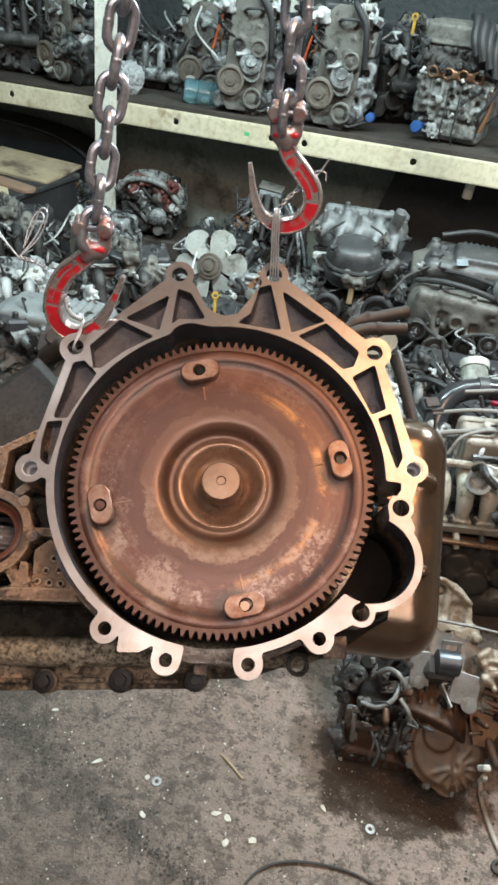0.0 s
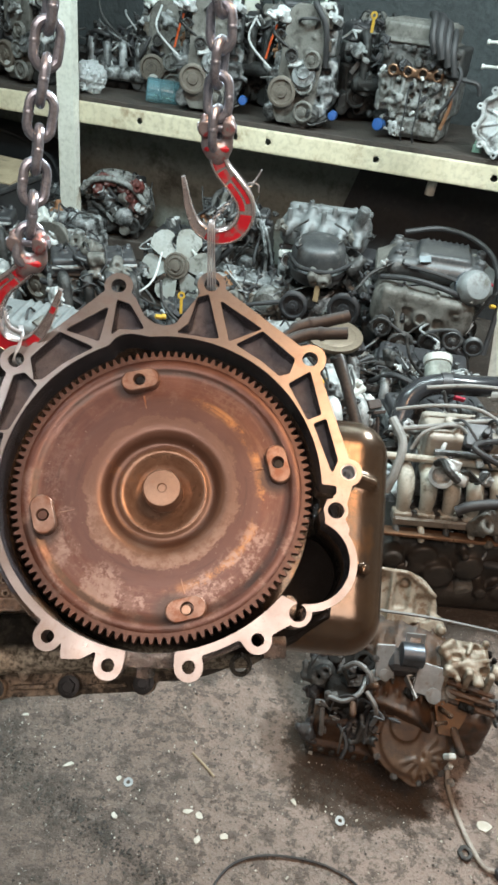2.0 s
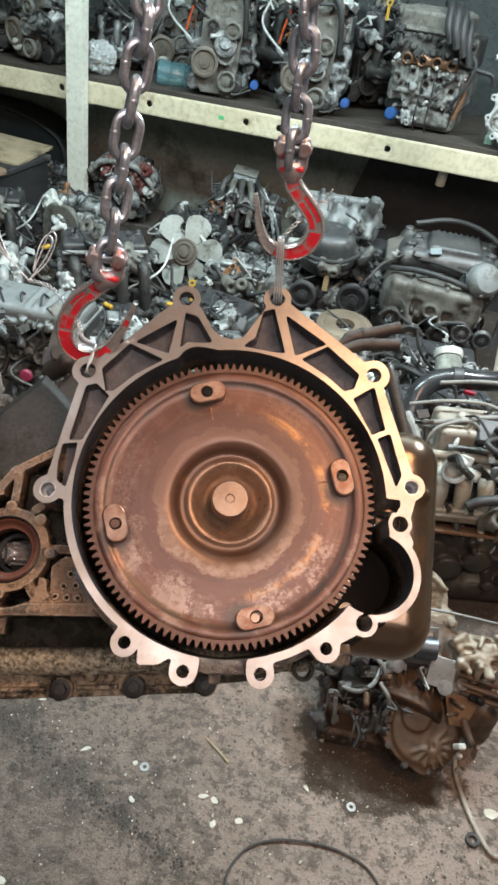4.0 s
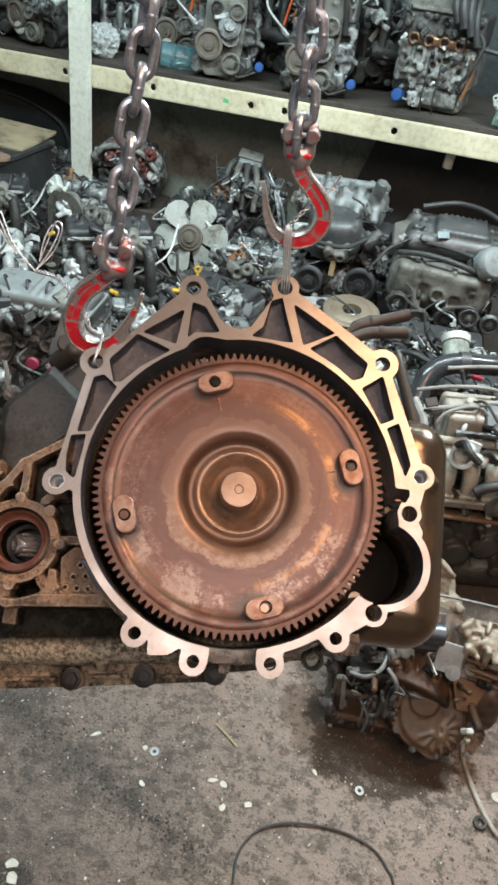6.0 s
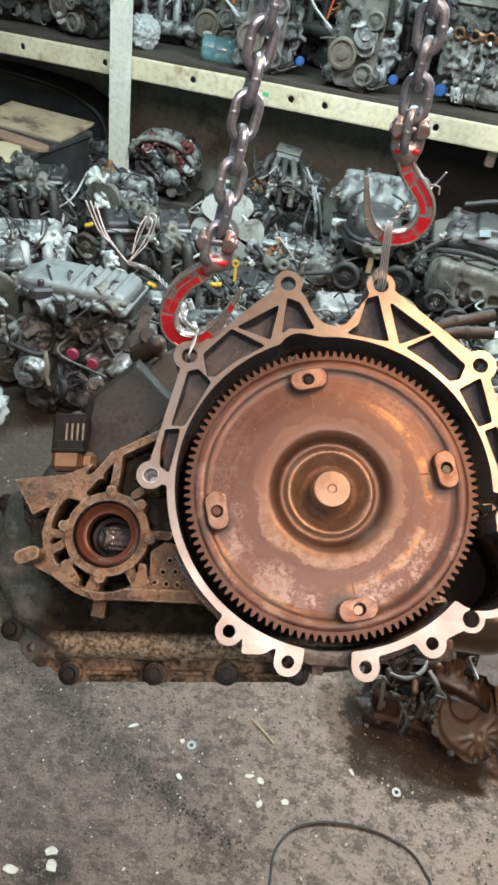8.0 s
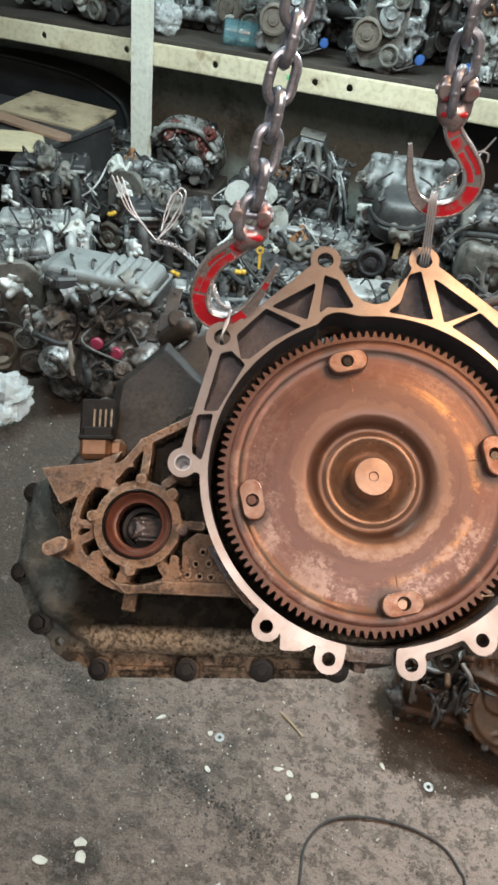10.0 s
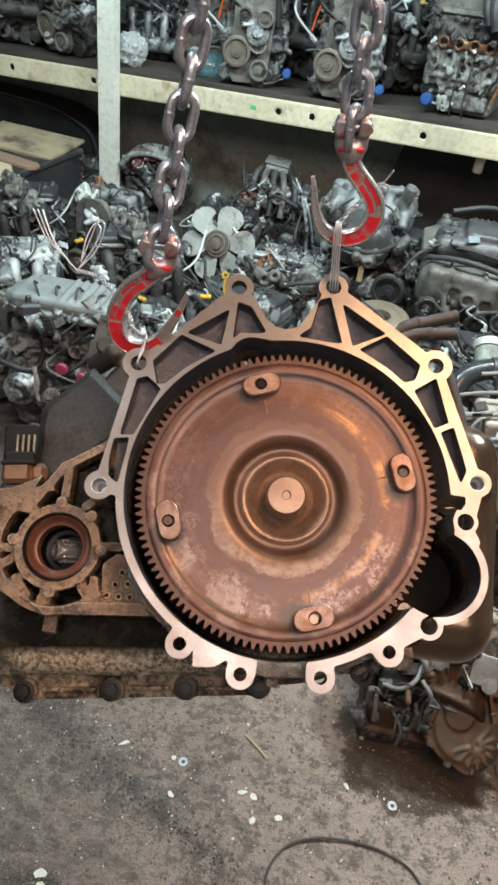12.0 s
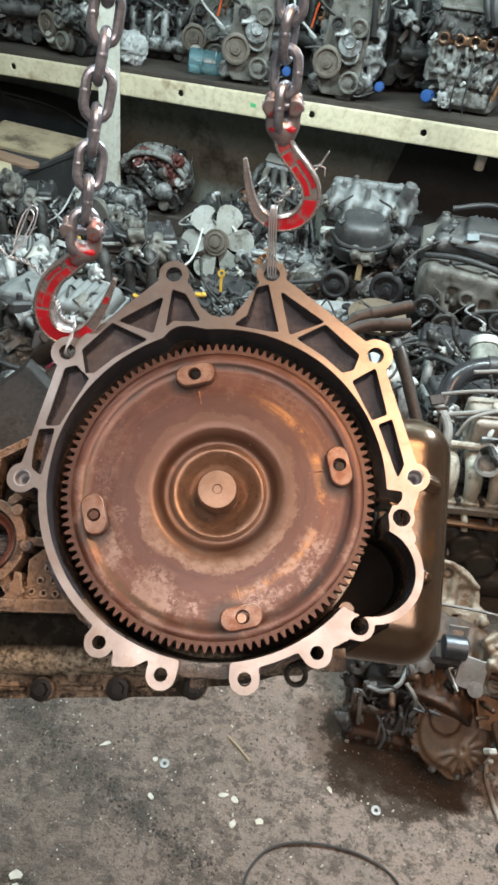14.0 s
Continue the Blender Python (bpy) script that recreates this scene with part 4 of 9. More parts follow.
def lug():
    b = Build()
    n, out, mid, lip, hole = 28, [], [], [], []
    for i in range(n):
        a = 2 * math.pi * i / n
        x, y = math.cos(a), math.sin(a)
        e = 0.0085 if x > 0 else -0.0085
        out.append((e + 0.0105 * x, 0.0105 * y))
        mid.append((e * 0.97 + 0.0095 * x, 0.0095 * y))
        lip.append((-0.001 + 0.0063 * x, 0.0063 * y))
        hole.append((-0.001 + 0.0057 * x, 0.0057 * y))
    rings = [(out, -0.016), (out, -0.001), (mid, 0.0), (lip, 0.0), (hole, -0.0009), (hole, -0.0145)]
    verts = [(x, y, z) for ring, z in rings for x, y in ring]
    faces = [(k * n + i, k * n + (i + 1) % n, (k + 1) * n + (i + 1) % n, (k + 1) * n + i) for k in range(5) for i in range(n)]
    faces.append(tuple(5 * n + i for i in range(n)))
    return b.add(verts, faces)


lug_mesh = lug().mesh("lug")
for ax, ay in ((-0.0364, 0.1064), (0.1076, 0.0358), (-0.1064, -0.0378), (0.0374, -0.109)):
    a = math.degrees(math.atan2(ay, ax))
    part("lug", lug_mesh, LUG_STEEL, gearbox, "", pose(ax, ay, -0.0125, 0, 0, a - 90))


stud_mesh = Build().lathe([(0.0050, -0.013), (0.0050, -0.0048), (0.0042, -0.0038), (0.0008, -0.0038)], seg=16).mesh("stud")
for ax, ay, metal in ((-0.0364, 0.1064, OIL_BLACK), (0.1076, 0.0358, OIL_BLACK), (-0.1064, -0.0378, GEAR_STEEL), (0.0374, -0.109, HUB_STEEL)):
    part("stud", stud_mesh.copy(), metal, gearbox, "", pose(ax * 1.004, ay * 1.004, -0.0125))


def hex_bolt(r=0.0075, h=0.006, washer=1.35):
    b = Build()
    b.lathe([(r * washer, 0), (r * washer, 0.0015), (r * 1.05, 0.002)], seg=20)
    pts = [(r * math.cos(math.radians(60 * i)), r * math.sin(math.radians(60 * i))) for i in range(6)]
    b.prism(pts, 0.0015, h)
    b.lathe([(r * 0.8, h - 0.0005), (r * 0.8, h + 0.0006), (r * 0.65, h + 0.0006)], seg=16)
    return b


bolt_mesh = hex_bolt().mesh("bolt")
# black flange bolts with a sunk head
collar = hex_bolt(0.0082, 0.0095, 1.45)
collar.lathe([(0.0064, 0.0095), (0.0066, 0.0108), (0.0052, 0.0110), (0.0046, 0.0080), (0.0010, 0.0080)], seg=18)
collar_bolt = collar.mesh("bolt")
for i, (x, y) in enumerate(BACK_BOLTS):
    part("bolt", collar_bolt, BOLT_BLACK, gearbox, "", pose(x, y, -0.1085, 0, 0, 17 * i) @ Matrix.Scale(0.90, 4))
part("seal_shell", Build().lathe([(0.0328, -0.045), (0.0328, -0.0326), (0.0318, -0.0320), (0.0308, -0.0332), (0.0302, -0.0380), (0.0302, -0.045)], seg=48, closed=True), OIL_BLACK, gearbox, "", pose(*SEAL, 0))
part("oil_seal", Build().lathe([(0.0303, -0.056), (0.0303, -0.0365), (0.0290, -0.0352), (0.0276, -0.0372), (0.0256, -0.0420), (0.0236, -0.0435), (0.0218, -0.0440), (0.0214, -0.056)], seg=48, closed=True),
     SEAL_RUST, gearbox, "rust-brown rubber oil seal", pose(*SEAL, 0))


def solid(name, lo, hi, step, fill, flat=False):
    f = Field(lo, hi, step)
    fill(f)
    return f.mesh(name, flat)


def fill_case(f):
    f.join(f.drum((0, -0.01, -0.131), (0, -0.01, -0.30), 0.168))
    f.join(f.drum((-0.20, -0.06, -0.131), (-0.20, -0.06, -0.26), 0.125), 0.02)
    f.join(f.drum((-0.145, 0.095, -0.131), (-0.145, 0.095, -0.24), 0.085), 0.02)
    f.join(f.rod((-0.235, 0.155, -0.15), (-0.215, 0.165, -0.135), 0.013), 0.004)


part("main_case", solid("main_case", (-0.36, -0.22, -0.32), (0.22, 0.23, -0.12), 0.005, fill_case), CAST_DARK, gearbox)


def fill_cover(f):
    flat = f.poly([(-0.222, 0.127), (-0.268, 0.074), (-0.264, -0.005), (-0.20, -0.03), (-0.150, 0.03), (-0.162, 0.083), (-0.181, 0.094)])
    f.join(np.maximum(np.maximum(flat, np.maximum(f.z + 0.075, -0.135 - f.z)), (flat + f.z + 0.075 + 0.009) * 0.707))
    f.join(f.slab(f.disc(-0.272, 0.098, 0.010), -0.145, -0.118), 0.004)
    f.join(f.slab(f.disc(-0.283, 0.055, 0.010), -0.145, -0.118), 0.004)


part("side_cover", solid("side_cover", (-0.30, -0.04, -0.15), (-0.13, 0.14, -0.065), 0.0025, fill_cover, True), COVER_DARK, gearbox, "dark painted side cover with worn bevelled edge")
for x, y in ((-0.272, 0.098), (-0.283, 0.055)):
    part("bolt", bolt_mesh, IRON, gearbox, "", pose(x, y, -0.118))


def fill_pan(f):
    f.join(f.block((0.164, -0.001, -0.160), (0.150, 0.263, 0.120), 0.042))
    f.join(f.block((0.130, -0.004, -0.215), (0.205, 0.225, 0.014), 0.004), 0.003)
    f.join(f.rod((0.160, 0.062, -0.085), (0.218, 0.050, -0.105), 0.006), 0.006)
    f.join(f.drum((0.205, -0.045, -0.110), (0.214, -0.045, -0.094), 0.006), 0.002)


part("oil_pan", solid("oil_pan", (0.05, -0.16, -0.235), (0.265, 0.145, -0.075), 0.003, fill_pan), PAN_STEEL, gearbox, "smoky brown steel oil pan")
# cooler stubs and breather tube
hose = Build().tube(spline([(0.085, 0.205, -0.125), (0.118, 0.2385, -0.13), (0.140, 0.249, -0.132), (0.182, 0.2655, -0.133)], 6), [0.0048] * 6 + [0.0082] * 4 + [0.0090] * 3 + [0.0078] * 6, 14)
hose.lathe([(0.0098, -0.003), (0.0102, 0), (0.0098, 0.003)], pose(0.137, 0.2478, -0.132, 0, 72, 22) , seg=14)
part("cooler_hose", hose, OLD_RUBBER, gearbox)
part("cooler_hose", Build().tube(spline([(0.090, 0.205, -0.120), (0.129, 0.230, -0.127), (0.155, 0.236, -0.128), (0.181, 0.240, -0.129)], 6), 0.0076, 14).lathe([(0.0088, -0.003), (0.0091, 0), (0.0088, 0.003)], pose(0.150, 0.235, -0.128, 0, 80, 10), seg=14), OLD_RUBBER, gearbox)
tube_line = [(0.1775, 0.226, -0.172), (0.1800, 0.219, -0.170), (0.1880, 0.196, -0.169), (0.212, 0.120, -0.170)]
part("filler_tube", Build().tube(tube_line, [0.0085, 0.0085, 0.0072, 0.0072], 16).lathe([(0.0098, -0.004), (0.0102, -0.002), (0.0102, 0.002), (0.0085, 0.004)], pose(0.1778, 0.2245, -0.172, -60, -20, 0), seg=16), COVER_DARK, gearbox, "dark steel filler tube")
clip = Build().box((0.016, 0.004, 0.020), pose(0.229, 0.158, -0.168, 20, 10, 15), 0.15)
clip.box((0.018, 0.012, 0.004), pose(0.226, 0.168, -0.168, 0, 15, 20), 0.2)
clip.tube(spline([(0.231, 0.152, -0.168), (0.232, 0.130, -0.172), (0.228, 0.100, -0.176)], 5), 0.0022, 6)
part("wire_clip", clip, BLACK_PLASTIC, gearbox)
# shift lever behind the case
lever = Build().box((0.015, 0.044, 0.004), pose(-0.238, 0.196, -0.150, 0, 0, -4), 0.2)
lever.box((0.020, 0.024, 0.006), pose(-0.240, 0.172, -0.150), 0.2)
lever.lathe([(0.0055, 0.002), (0.0055, 0.0026), (0.0030, 0.0026), (0.0030, 0.0010)], pose(-0.2375, 0.209, -0.150), seg=3)
part("shift_lever", lever, BLACK_PLASTIC, gearbox)
part("shift_shaft", Build().lathe([(0.011, -0.02), (0.011, 0.016), (0.009, 0.018), (0.005, 0.018)], pose(-0.2255, 0.172, -0.145), seg=18), CAST_DARK, gearbox)
# solenoid plug on the differential shoulder
socket = part("plug_socket", Build().box((0.030, 0.022, 0.016), pose(-0.2655, -0.006, -0.048, 0, 0, 8), 0.25).box((0.017, 0.020, 0.018), pose(-0.2445, -0.004, -0.050, 0, 0, 8), 0.3), COPPER_BROWN, gearbox, "stained brass plug socket")
housing = Build().box((0.030, 0.012, 0.018), pose(-0.2645, 0.0085, -0.048, 0, 0, 8), 0.15)
housing.box((0.034, 0.004, 0.021), pose(-0.2650, 0.0030, -0.048, 0, 0, 8), 0.2)
part("plug_housing", housing, BOLT_BLACK, gearbox)
part("plug_shroud", Build().box((0.034, 0.040, 0.016), pose(-0.272, 0.026, -0.062, 0, 0, 8), 0.12), BOLT_BLACK, gearbox)
for k in range(4):
    part("pin", Build().box((0.0017, 0.020, 0.003), pose(-0.2735 + 0.0055 * k, 0.0235 + 0.0008 * k, -0.051, 0, 0, 8), 0.2), CAST_DIRTY, gearbox)
# drive shaft stub in the seal
SHINY = surface("oil_bright_steel", (0.56, 0.56, 0.58), (0.70, 0.70, 0.72), 0.20, 0.9, 40, 0.04, 6, (0.03, 0.028, 0.028), 0.45, 60)
stub = Build().lathe([(0.0240, -0.11), (0.0240, -0.075), (0.0205, -0.072), (0.0165, -0.073), (0.0165, -0.095), (0.002, -0.095)], seg=32)
part("bearing_race", stub, BOLT_BLACK, gearbox, "", pose(*SEAL, 0))
spl = Build().lathe([(0.0105, -0.10), (0.0105, -0.060), (0.0088, -0.0585), (0.0060, -0.0585), (0.0055, -0.068), (0.001, -0.068)], seg=24)
shaft = part("splined_shaft", spl, SHINY, gearbox, "oil-wet splined shaft", pose(SEAL[0] - 0.055, SEAL[1] - 0.007, -0.022, 0, -53, 6))
tooth = Build().box((0.0026, 0.0022, 0.030), None, 0.2).mesh("spline_tooth")
for k in range(10):
    part("spline_tooth", tooth, SHINY, shaft, "", pose(0, 0, 0, 0, 0, 36 * k) @ pose(0.0108, 0, -0.080))

# ---- chains, hooks and tie wires ----
LINK_D, LINK_PITCH = 0.0086, 0.0272


def link_mesh():
    r, n = 0.0100, 8
    half = (LINK_PITCH + LINK_D) / 2 - r
    pts = [(r * math.cos(math.pi * k / n), 0, half + r * math.sin(math.pi * k / n)) for k in range(n + 1)]
    pts += [(-r * math.cos(math.pi * k / n), 0, -half - r * math.sin(math.pi * k / n)) for k in range(n + 1)]
    b = Build().tube(pts, LINK_D / 2, 10, closed=True)
    # weld seam on one leg
    b.lathe([(LINK_D * 0.49, -0.002), (LINK_D * 0.535, -0.0012), (LINK_D * 0.535, 0.0012), (LINK_D * 0.49, 0.002)], pose(r, 0, 0.0), seg=10)
    return b.mesh("link")


LINK = link_mesh()


def chain(start, toward, top, twist):
    a, d = Vector(start), (Vector(toward) - Vector(start)).normalized()
    root = thing("lifting_chain", Matrix.Translation(a), "worn brownish steel lifting chain running up to the hoist", "chain", "lifting chains")
    turn = d.to_track_quat("Z", "Y").to_matrix().to_4x4()
    rnd = random.Random(int(twist))
    n = int((top - a.z) / d.z / LINK_PITCH) + 1
    for i in range(n):
        m = Matrix.Translation(d * (LINK_PITCH * i)) @ turn @ pose(0, 0, 0, rnd.uniform(-4, 4), rnd.uniform(-4, 4), twist + (90 if i % 2 else 0) + rnd.uniform(-9, 9))
        part("link", LINK, CHAIN_STEEL, root, "", m)
    return root


chain((-0.1412, 0.097, 1.5745), (-0.1220, 0.131, 1.739), 3.55, 52)
chain((0.0165, 0.176, 1.6735), (0.0132, 0.185, 1.80), 3.55, 50)


def swept(line, half, depth, section, k0=0, k1=None):
    """A section of (across, deep) pairs swept along a line that lies in the plane of x and z."""
    b, n = Build(), len(line)
    k1 = n if k1 is None else k1
    m, verts, faces = len(section), [], []
    for i in range(k0, k1):
        d = (line[min(i + 1, n - 1)] - line[max(i - 1, 0)]).normalized()
        side = Vector((d.z, 0, -d.x))
        for u, v in section:
            verts.append(line[i] + side * (u * half[i]) + Vector((0, v * depth[i], 0)))
    for i in range(k1 - k0 - 1):
        faces += [(i * m + q, i * m + (q + 1) % m, (i + 1) * m + (q + 1) % m, (i + 1) * m + q) for q in range(m)]
    faces += [tuple(range(m))[::-1], tuple((k1 - k0 - 1) * m + q for q in range(m))]
    return b.add(verts, faces)


def sling_hook(line, y0, ears, wide, worn, label):
    """A forged hook in the plane y = y0, with a sunk painted web on both cheeks and a fork for the chain; line: its centre line from the neck to the tip, as x and z; worn: what paint is left, from and to along the line and across it."""
    root = thing("sling_hook", pose(line[0][0], y0, line[0][1]), label, "hook", "sling hooks")
    off = Vector((line[0][0], 0, line[0][1]))
    pts = spline([Vector((x, 0, z)) - off for x, z in line], 8)
    n = len(pts)
    half, depth = [], []
    for i in range(n):
        t = i / (n - 1)
        taper = max(0.0, (t - 0.62) / 0.38)
        half.append(wide * (0.92 + 0.16 * math.sin(math.pi * min(1.0, t / 0.7)) - 0.70 * taper ** 1.25))
        depth.append(wide * (0.78 - 0.42 * taper))
    rim = [(-1, -0.50), (-0.93, -0.80), (-0.78, -0.98), (-0.68, -0.98), (-0.60, -0.80), (0.60, -0.80), (0.68, -0.98), (0.78, -0.98), (0.93, -0.80), (1, -0.50)]
    rim += [(-u, -v) for u, v in rim]
    part("shank", swept(pts, half, depth, rim), BARE_HOOK, root)
    for a, b, u0, u1 in worn:
        k0, k1 = int(a * n), int(b * n)
        web = swept(pts, half, depth, [(u0, -0.84), (u0 * 0.6 + u1 * 0.4, -0.86), (u0 * 0.4 + u1 * 0.6, -0.86), (u1, -0.84), (u1, 0.84), (u0, 0.84)], k0, k1)
        part("painted_web", web, HOOK_RED, root, "chipped red paint in the sunk web", smooth=20)
    # fork of two ears with the pin through them
    (lx, lz), (rx, rz) = ((e[0] - off.x, e[1] - off.z) for e in ears)
    up = Vector((-(rz - lz), 0, rx - lx)).normalized()
    f = Field((min(lx, rx) - 0.022, -0.014, -0.022), (max(lx, rx) + 0.022, 0.014, max(lz, rz) + 0.026), 0.0013)
    mid = ((lx + rx) / 2, 0, (lz + rz) / 2)
    base = Vector(mid) - up * 0.0180
    f.join(f.rod((base.x - 0.004, 0, base.z), (base.x + 0.004, 0, base.z), 0.0088))
    f.join(f.rod(tuple(pts[0]), tuple(pts[4]), 0.0078), 0.006)
    for x, z in ((lx, lz), (rx, rz)):
        foot = Vector((x, 0, z)) - up * 0.014
        f.join(f.rod((foot.x * 0.9 + base.x * 0.1, 0, foot.z), (x, 0, z + 0.0070), 0.0058, 0.0060), 0.004)
        f.join(f.drum((x, -0.0085, z + 0.001), (x, 0.0085, z + 0.001), 0.0072), 0.002)
    f.cut(f.block((mid[0], 0, mid[2] + 0.006), (0.0105, 0.04, 0.030), 0.003), 0.002)
    part("fork", f.mesh("fork"), EAR_RED, root, "forged fork ears with rubbed red paint")
    part("red_collar", Build().box((0.023, 0.0182, 0.0080), pose(base.x, 0, base.z + 0.0015, 0, -math.degrees(math.atan2(rz - lz, rx - lx)), 0), 0.35), HOOK_RED, root)
    part("clevis_pin", Build().tube([(lx - 0.0082, 0, lz + 0.001), (rx + 0.0082, 0, rz + 0.001)], 0.0038, 14), CHAIN_STEEL, root)
    return root


BARE_HOOK = surface("rubbed_hook_steel", (0.46, 0.42, 0.42), (0.60, 0.56, 0.56), 0.24, 0.75, 45, 0.08, 6, (0.20, 0.09, 0.085), 0.30, 34)
sling_hook([(0.0165, 1.6570), (0.0230, 1.6410), (0.0370, 1.6260), (0.0475, 1.6120), (0.0495, 1.5960), (0.0400, 1.5805), (0.0215, 1.5745),
            (0.0040, 1.5815), (-0.0060, 1.5990), (-0.0130, 1.6290)], 0.176, ((0.0065, 1.6735), (0.0265, 1.6750)), 0.0086, ((0.03, 0.13, -0.615, 0.615), (0.13, 0.20, -0.40, 0.615), (0.20, 0.40, 0.10, 0.60), (0.19, 0.36, -0.58, -0.16), (0.42, 0.54, -0.60, 0.58), (0.53, 0.735, -0.615, 0.615)),
           "forged steel sling hook with chipped red paint, holding a wire")
sling_hook([(-0.1420, 1.5550), (-0.1560, 1.5425), (-0.1710, 1.5285), (-0.1815, 1.5060), (-0.1815, 1.4850), (-0.1720, 1.4730), (-0.1560, 1.4720), (-0.1400, 1.4840),
            (-0.1260, 1.5070), (-0.1145, 1.5345)], 0.097, ((-0.1525, 1.5750), (-0.1305, 1.5760)), 0.0089, ((0.03, 0.11, -0.615, 0.615), (0.11, 0.37, -0.615, 0.02), (0.15, 0.25, 0.20, 0.50), (0.29, 0.37, 0.08, 0.56), (0.37, 0.79, -0.615, 0.615), (0.90, 0.945, -0.6, 0.6)),
           "red forged steel sling hook with rubbed edges and tip")


def wires(name, lines, r, label, base):
    root = thing(name, Matrix.Translation(base), label, "wire")
    for line in lines:
        part("strand", Build().tube([p - Vector(base) for p in line], r, 6), WIRE_STEEL, root)
    return root


def twisted(points, strands, gap, turns):
    line = spline(points, 14)
    out = []
    for s in range(strands):
        strand = []
        for i, p in enumerate(line):
            d = (line[min(i + 1, len(line) - 1)] - line[max(i - 1, 0)]).normalized()
            a = d.orthogonal().normalized()
            t = 2 * math.pi * (turns * i / len(line) + s / strands)
            strand.append(p + gap * (math.cos(t) * a + math.sin(t) * d.cross(a)))
        out.append(strand)
    return out


# four strands from the upper ear over the hook's saddle, twisted off at its side
up = []
for k in range(4):
    o = 0.0021 * (k - 1.5)
    up.append(spline([(0.0222 + o, 0.163, 1.519), (0.0222 + o * 1.2, 0.1565, 1.531), (0.0200 + o, 0.160, 1.556), (0.0180 + o, 0.164, 1.578), (0.0175 + o * 0.7, 0.170, 1.590), (0.0185 + o * 0.5, 0.182, 1.588)], 6))
up += twisted([(0.0175, 0.172, 1.589), (0.024, 0.171, 1.600), (0.033, 0.174, 1.609), (0.044, 0.186, 1.619), (0.0545, 0.189, 1.627)], 2, 0.0016, 4)
up += [spline([(0.0545, 0.189, 1.627), (0.058, 0.187, 1.634), (0.061, 0.186, 1.640)], 4), spline([(0.0535, 0.189, 1.626), (0.059, 0.188, 1.625), (0.060, 0.188, 1.618)], 4)]
wires("tie_wire", up, 0.00085, "galvanised tie wire looped through the casting ear", (0.0222, 0.159, 1.53))
low = []
for k in range(3):
    o = 0.0016 * (k - 1)
    low.append(spline([(-0.1568 + o, 0.080, 1.455), (-0.1568 + o * 0.4, 0.070, 1.468), (-0.1545 - o * 0.8, 0.080, 1.478), (-0.1525 + o * 0.5, 0.087, 1.486), (-0.158 + o, 0.100, 1.490)], 6))
low += twisted([(-0.1525, 0.086, 1.490), (-0.164, 0.086, 1.496), (-0.172, 0.100, 1.506), (-0.190, 0.128, 1.508), (-0.2160, 0.1565, 1.511), (-0.2385, 0.1581, 1.5145)], 3, 0.0018, 9)
for k in range(3):
    o = 0.0022 * (k - 1)
    low.append(spline([(-0.2385, 0.158, 1.5145), (-0.2540 + o, 0.166, 1.526 - o), (-0.2693 + o * 1.5, 0.1746, 1.5373), (-0.2860 + o * 2.2, 0.192, 1.5605)], 6))
for k in range(2):
    o = 0.004 * k
    low.append(spline([(-0.2385, 0.158, 1.5145), (-0.2258 + o, 0.1727, 1.5323), (-0.2195 + o, 0.1857, 1.549 + o), (-0.2265 + o, 0.1880, 1.5535 + o), (-0.2330 + o, 0.179, 1.541), (-0.2353, 0.1640, 1.5223)], 6))
wires("tie_wire", low, 0.00085, "twisted galvanised tie wire with loose looped ends", (-0.1568, 0.075, 1.467))

# ---- racks ----
SLOPE = RACK @ pose(0, 0, 0.90, 0, -1.05, 0)


def channel_beam(x0, x1, holes):
    """A steel channel, open to the back, with round holes through its web."""
    root = thing("rack_beam", SLOPE, "cream painted steel channel beam with bolt holes, chipped and stained", "beam")
    f = Field((x0, -0.075, -0.012), (x1, 0.075, 0.052), 0.008)
    web = f.block(((x0 + x1) / 2, 0, 0.004), (x1 - x0, 0.126, 0.010))
    f.join(web)
    for s in (-1, 1):
        f.join(f.block(((x0 + x1) / 2, s * 0.058, 0.024), (x1 - x0, 0.011, 0.05)))
    for h in holes:
        f.cut(f.slab(f.disc(h, 0.0, 0.0165), -0.1, 0.1))
    me = f.mesh("channel", True)
    me.transform(Matrix(((1, 0, 0, 0), (0, 0, 1, 0), (0, 1, 0, 0), (0, 0, 0, 1))))
    me.flip_normals()
    part("channel", me, CREAM_PAINT, root)
    return root


BEAM = channel_beam(-3.2, 3.4, (-2.42, -1.82, -1.212, -0.603, 0.0, 0.623, 0.826, 1.459, 2.096, 2.70))
part("green_mark", Build().box((0.035, 0.0012, 0.022), pose(0.47, -0.0022, 0.0, 0, 8, 0), 0.2), surface("green_chalk", (0.10, 0.45, 0.20), (0.08, 0.36, 0.16), 0.8), BEAM, "green chalk mark")
shelf = thing("shelf_deck", SLOPE, "dark greasy plank deck of the rack", "shelf")
for i in range(6):
    part("plank", Build().box((6.6, 0.150, 0.026), pose(0.1, 0.078 + 0.153 * i, 0.0765), 0.06), DECK, shelf)


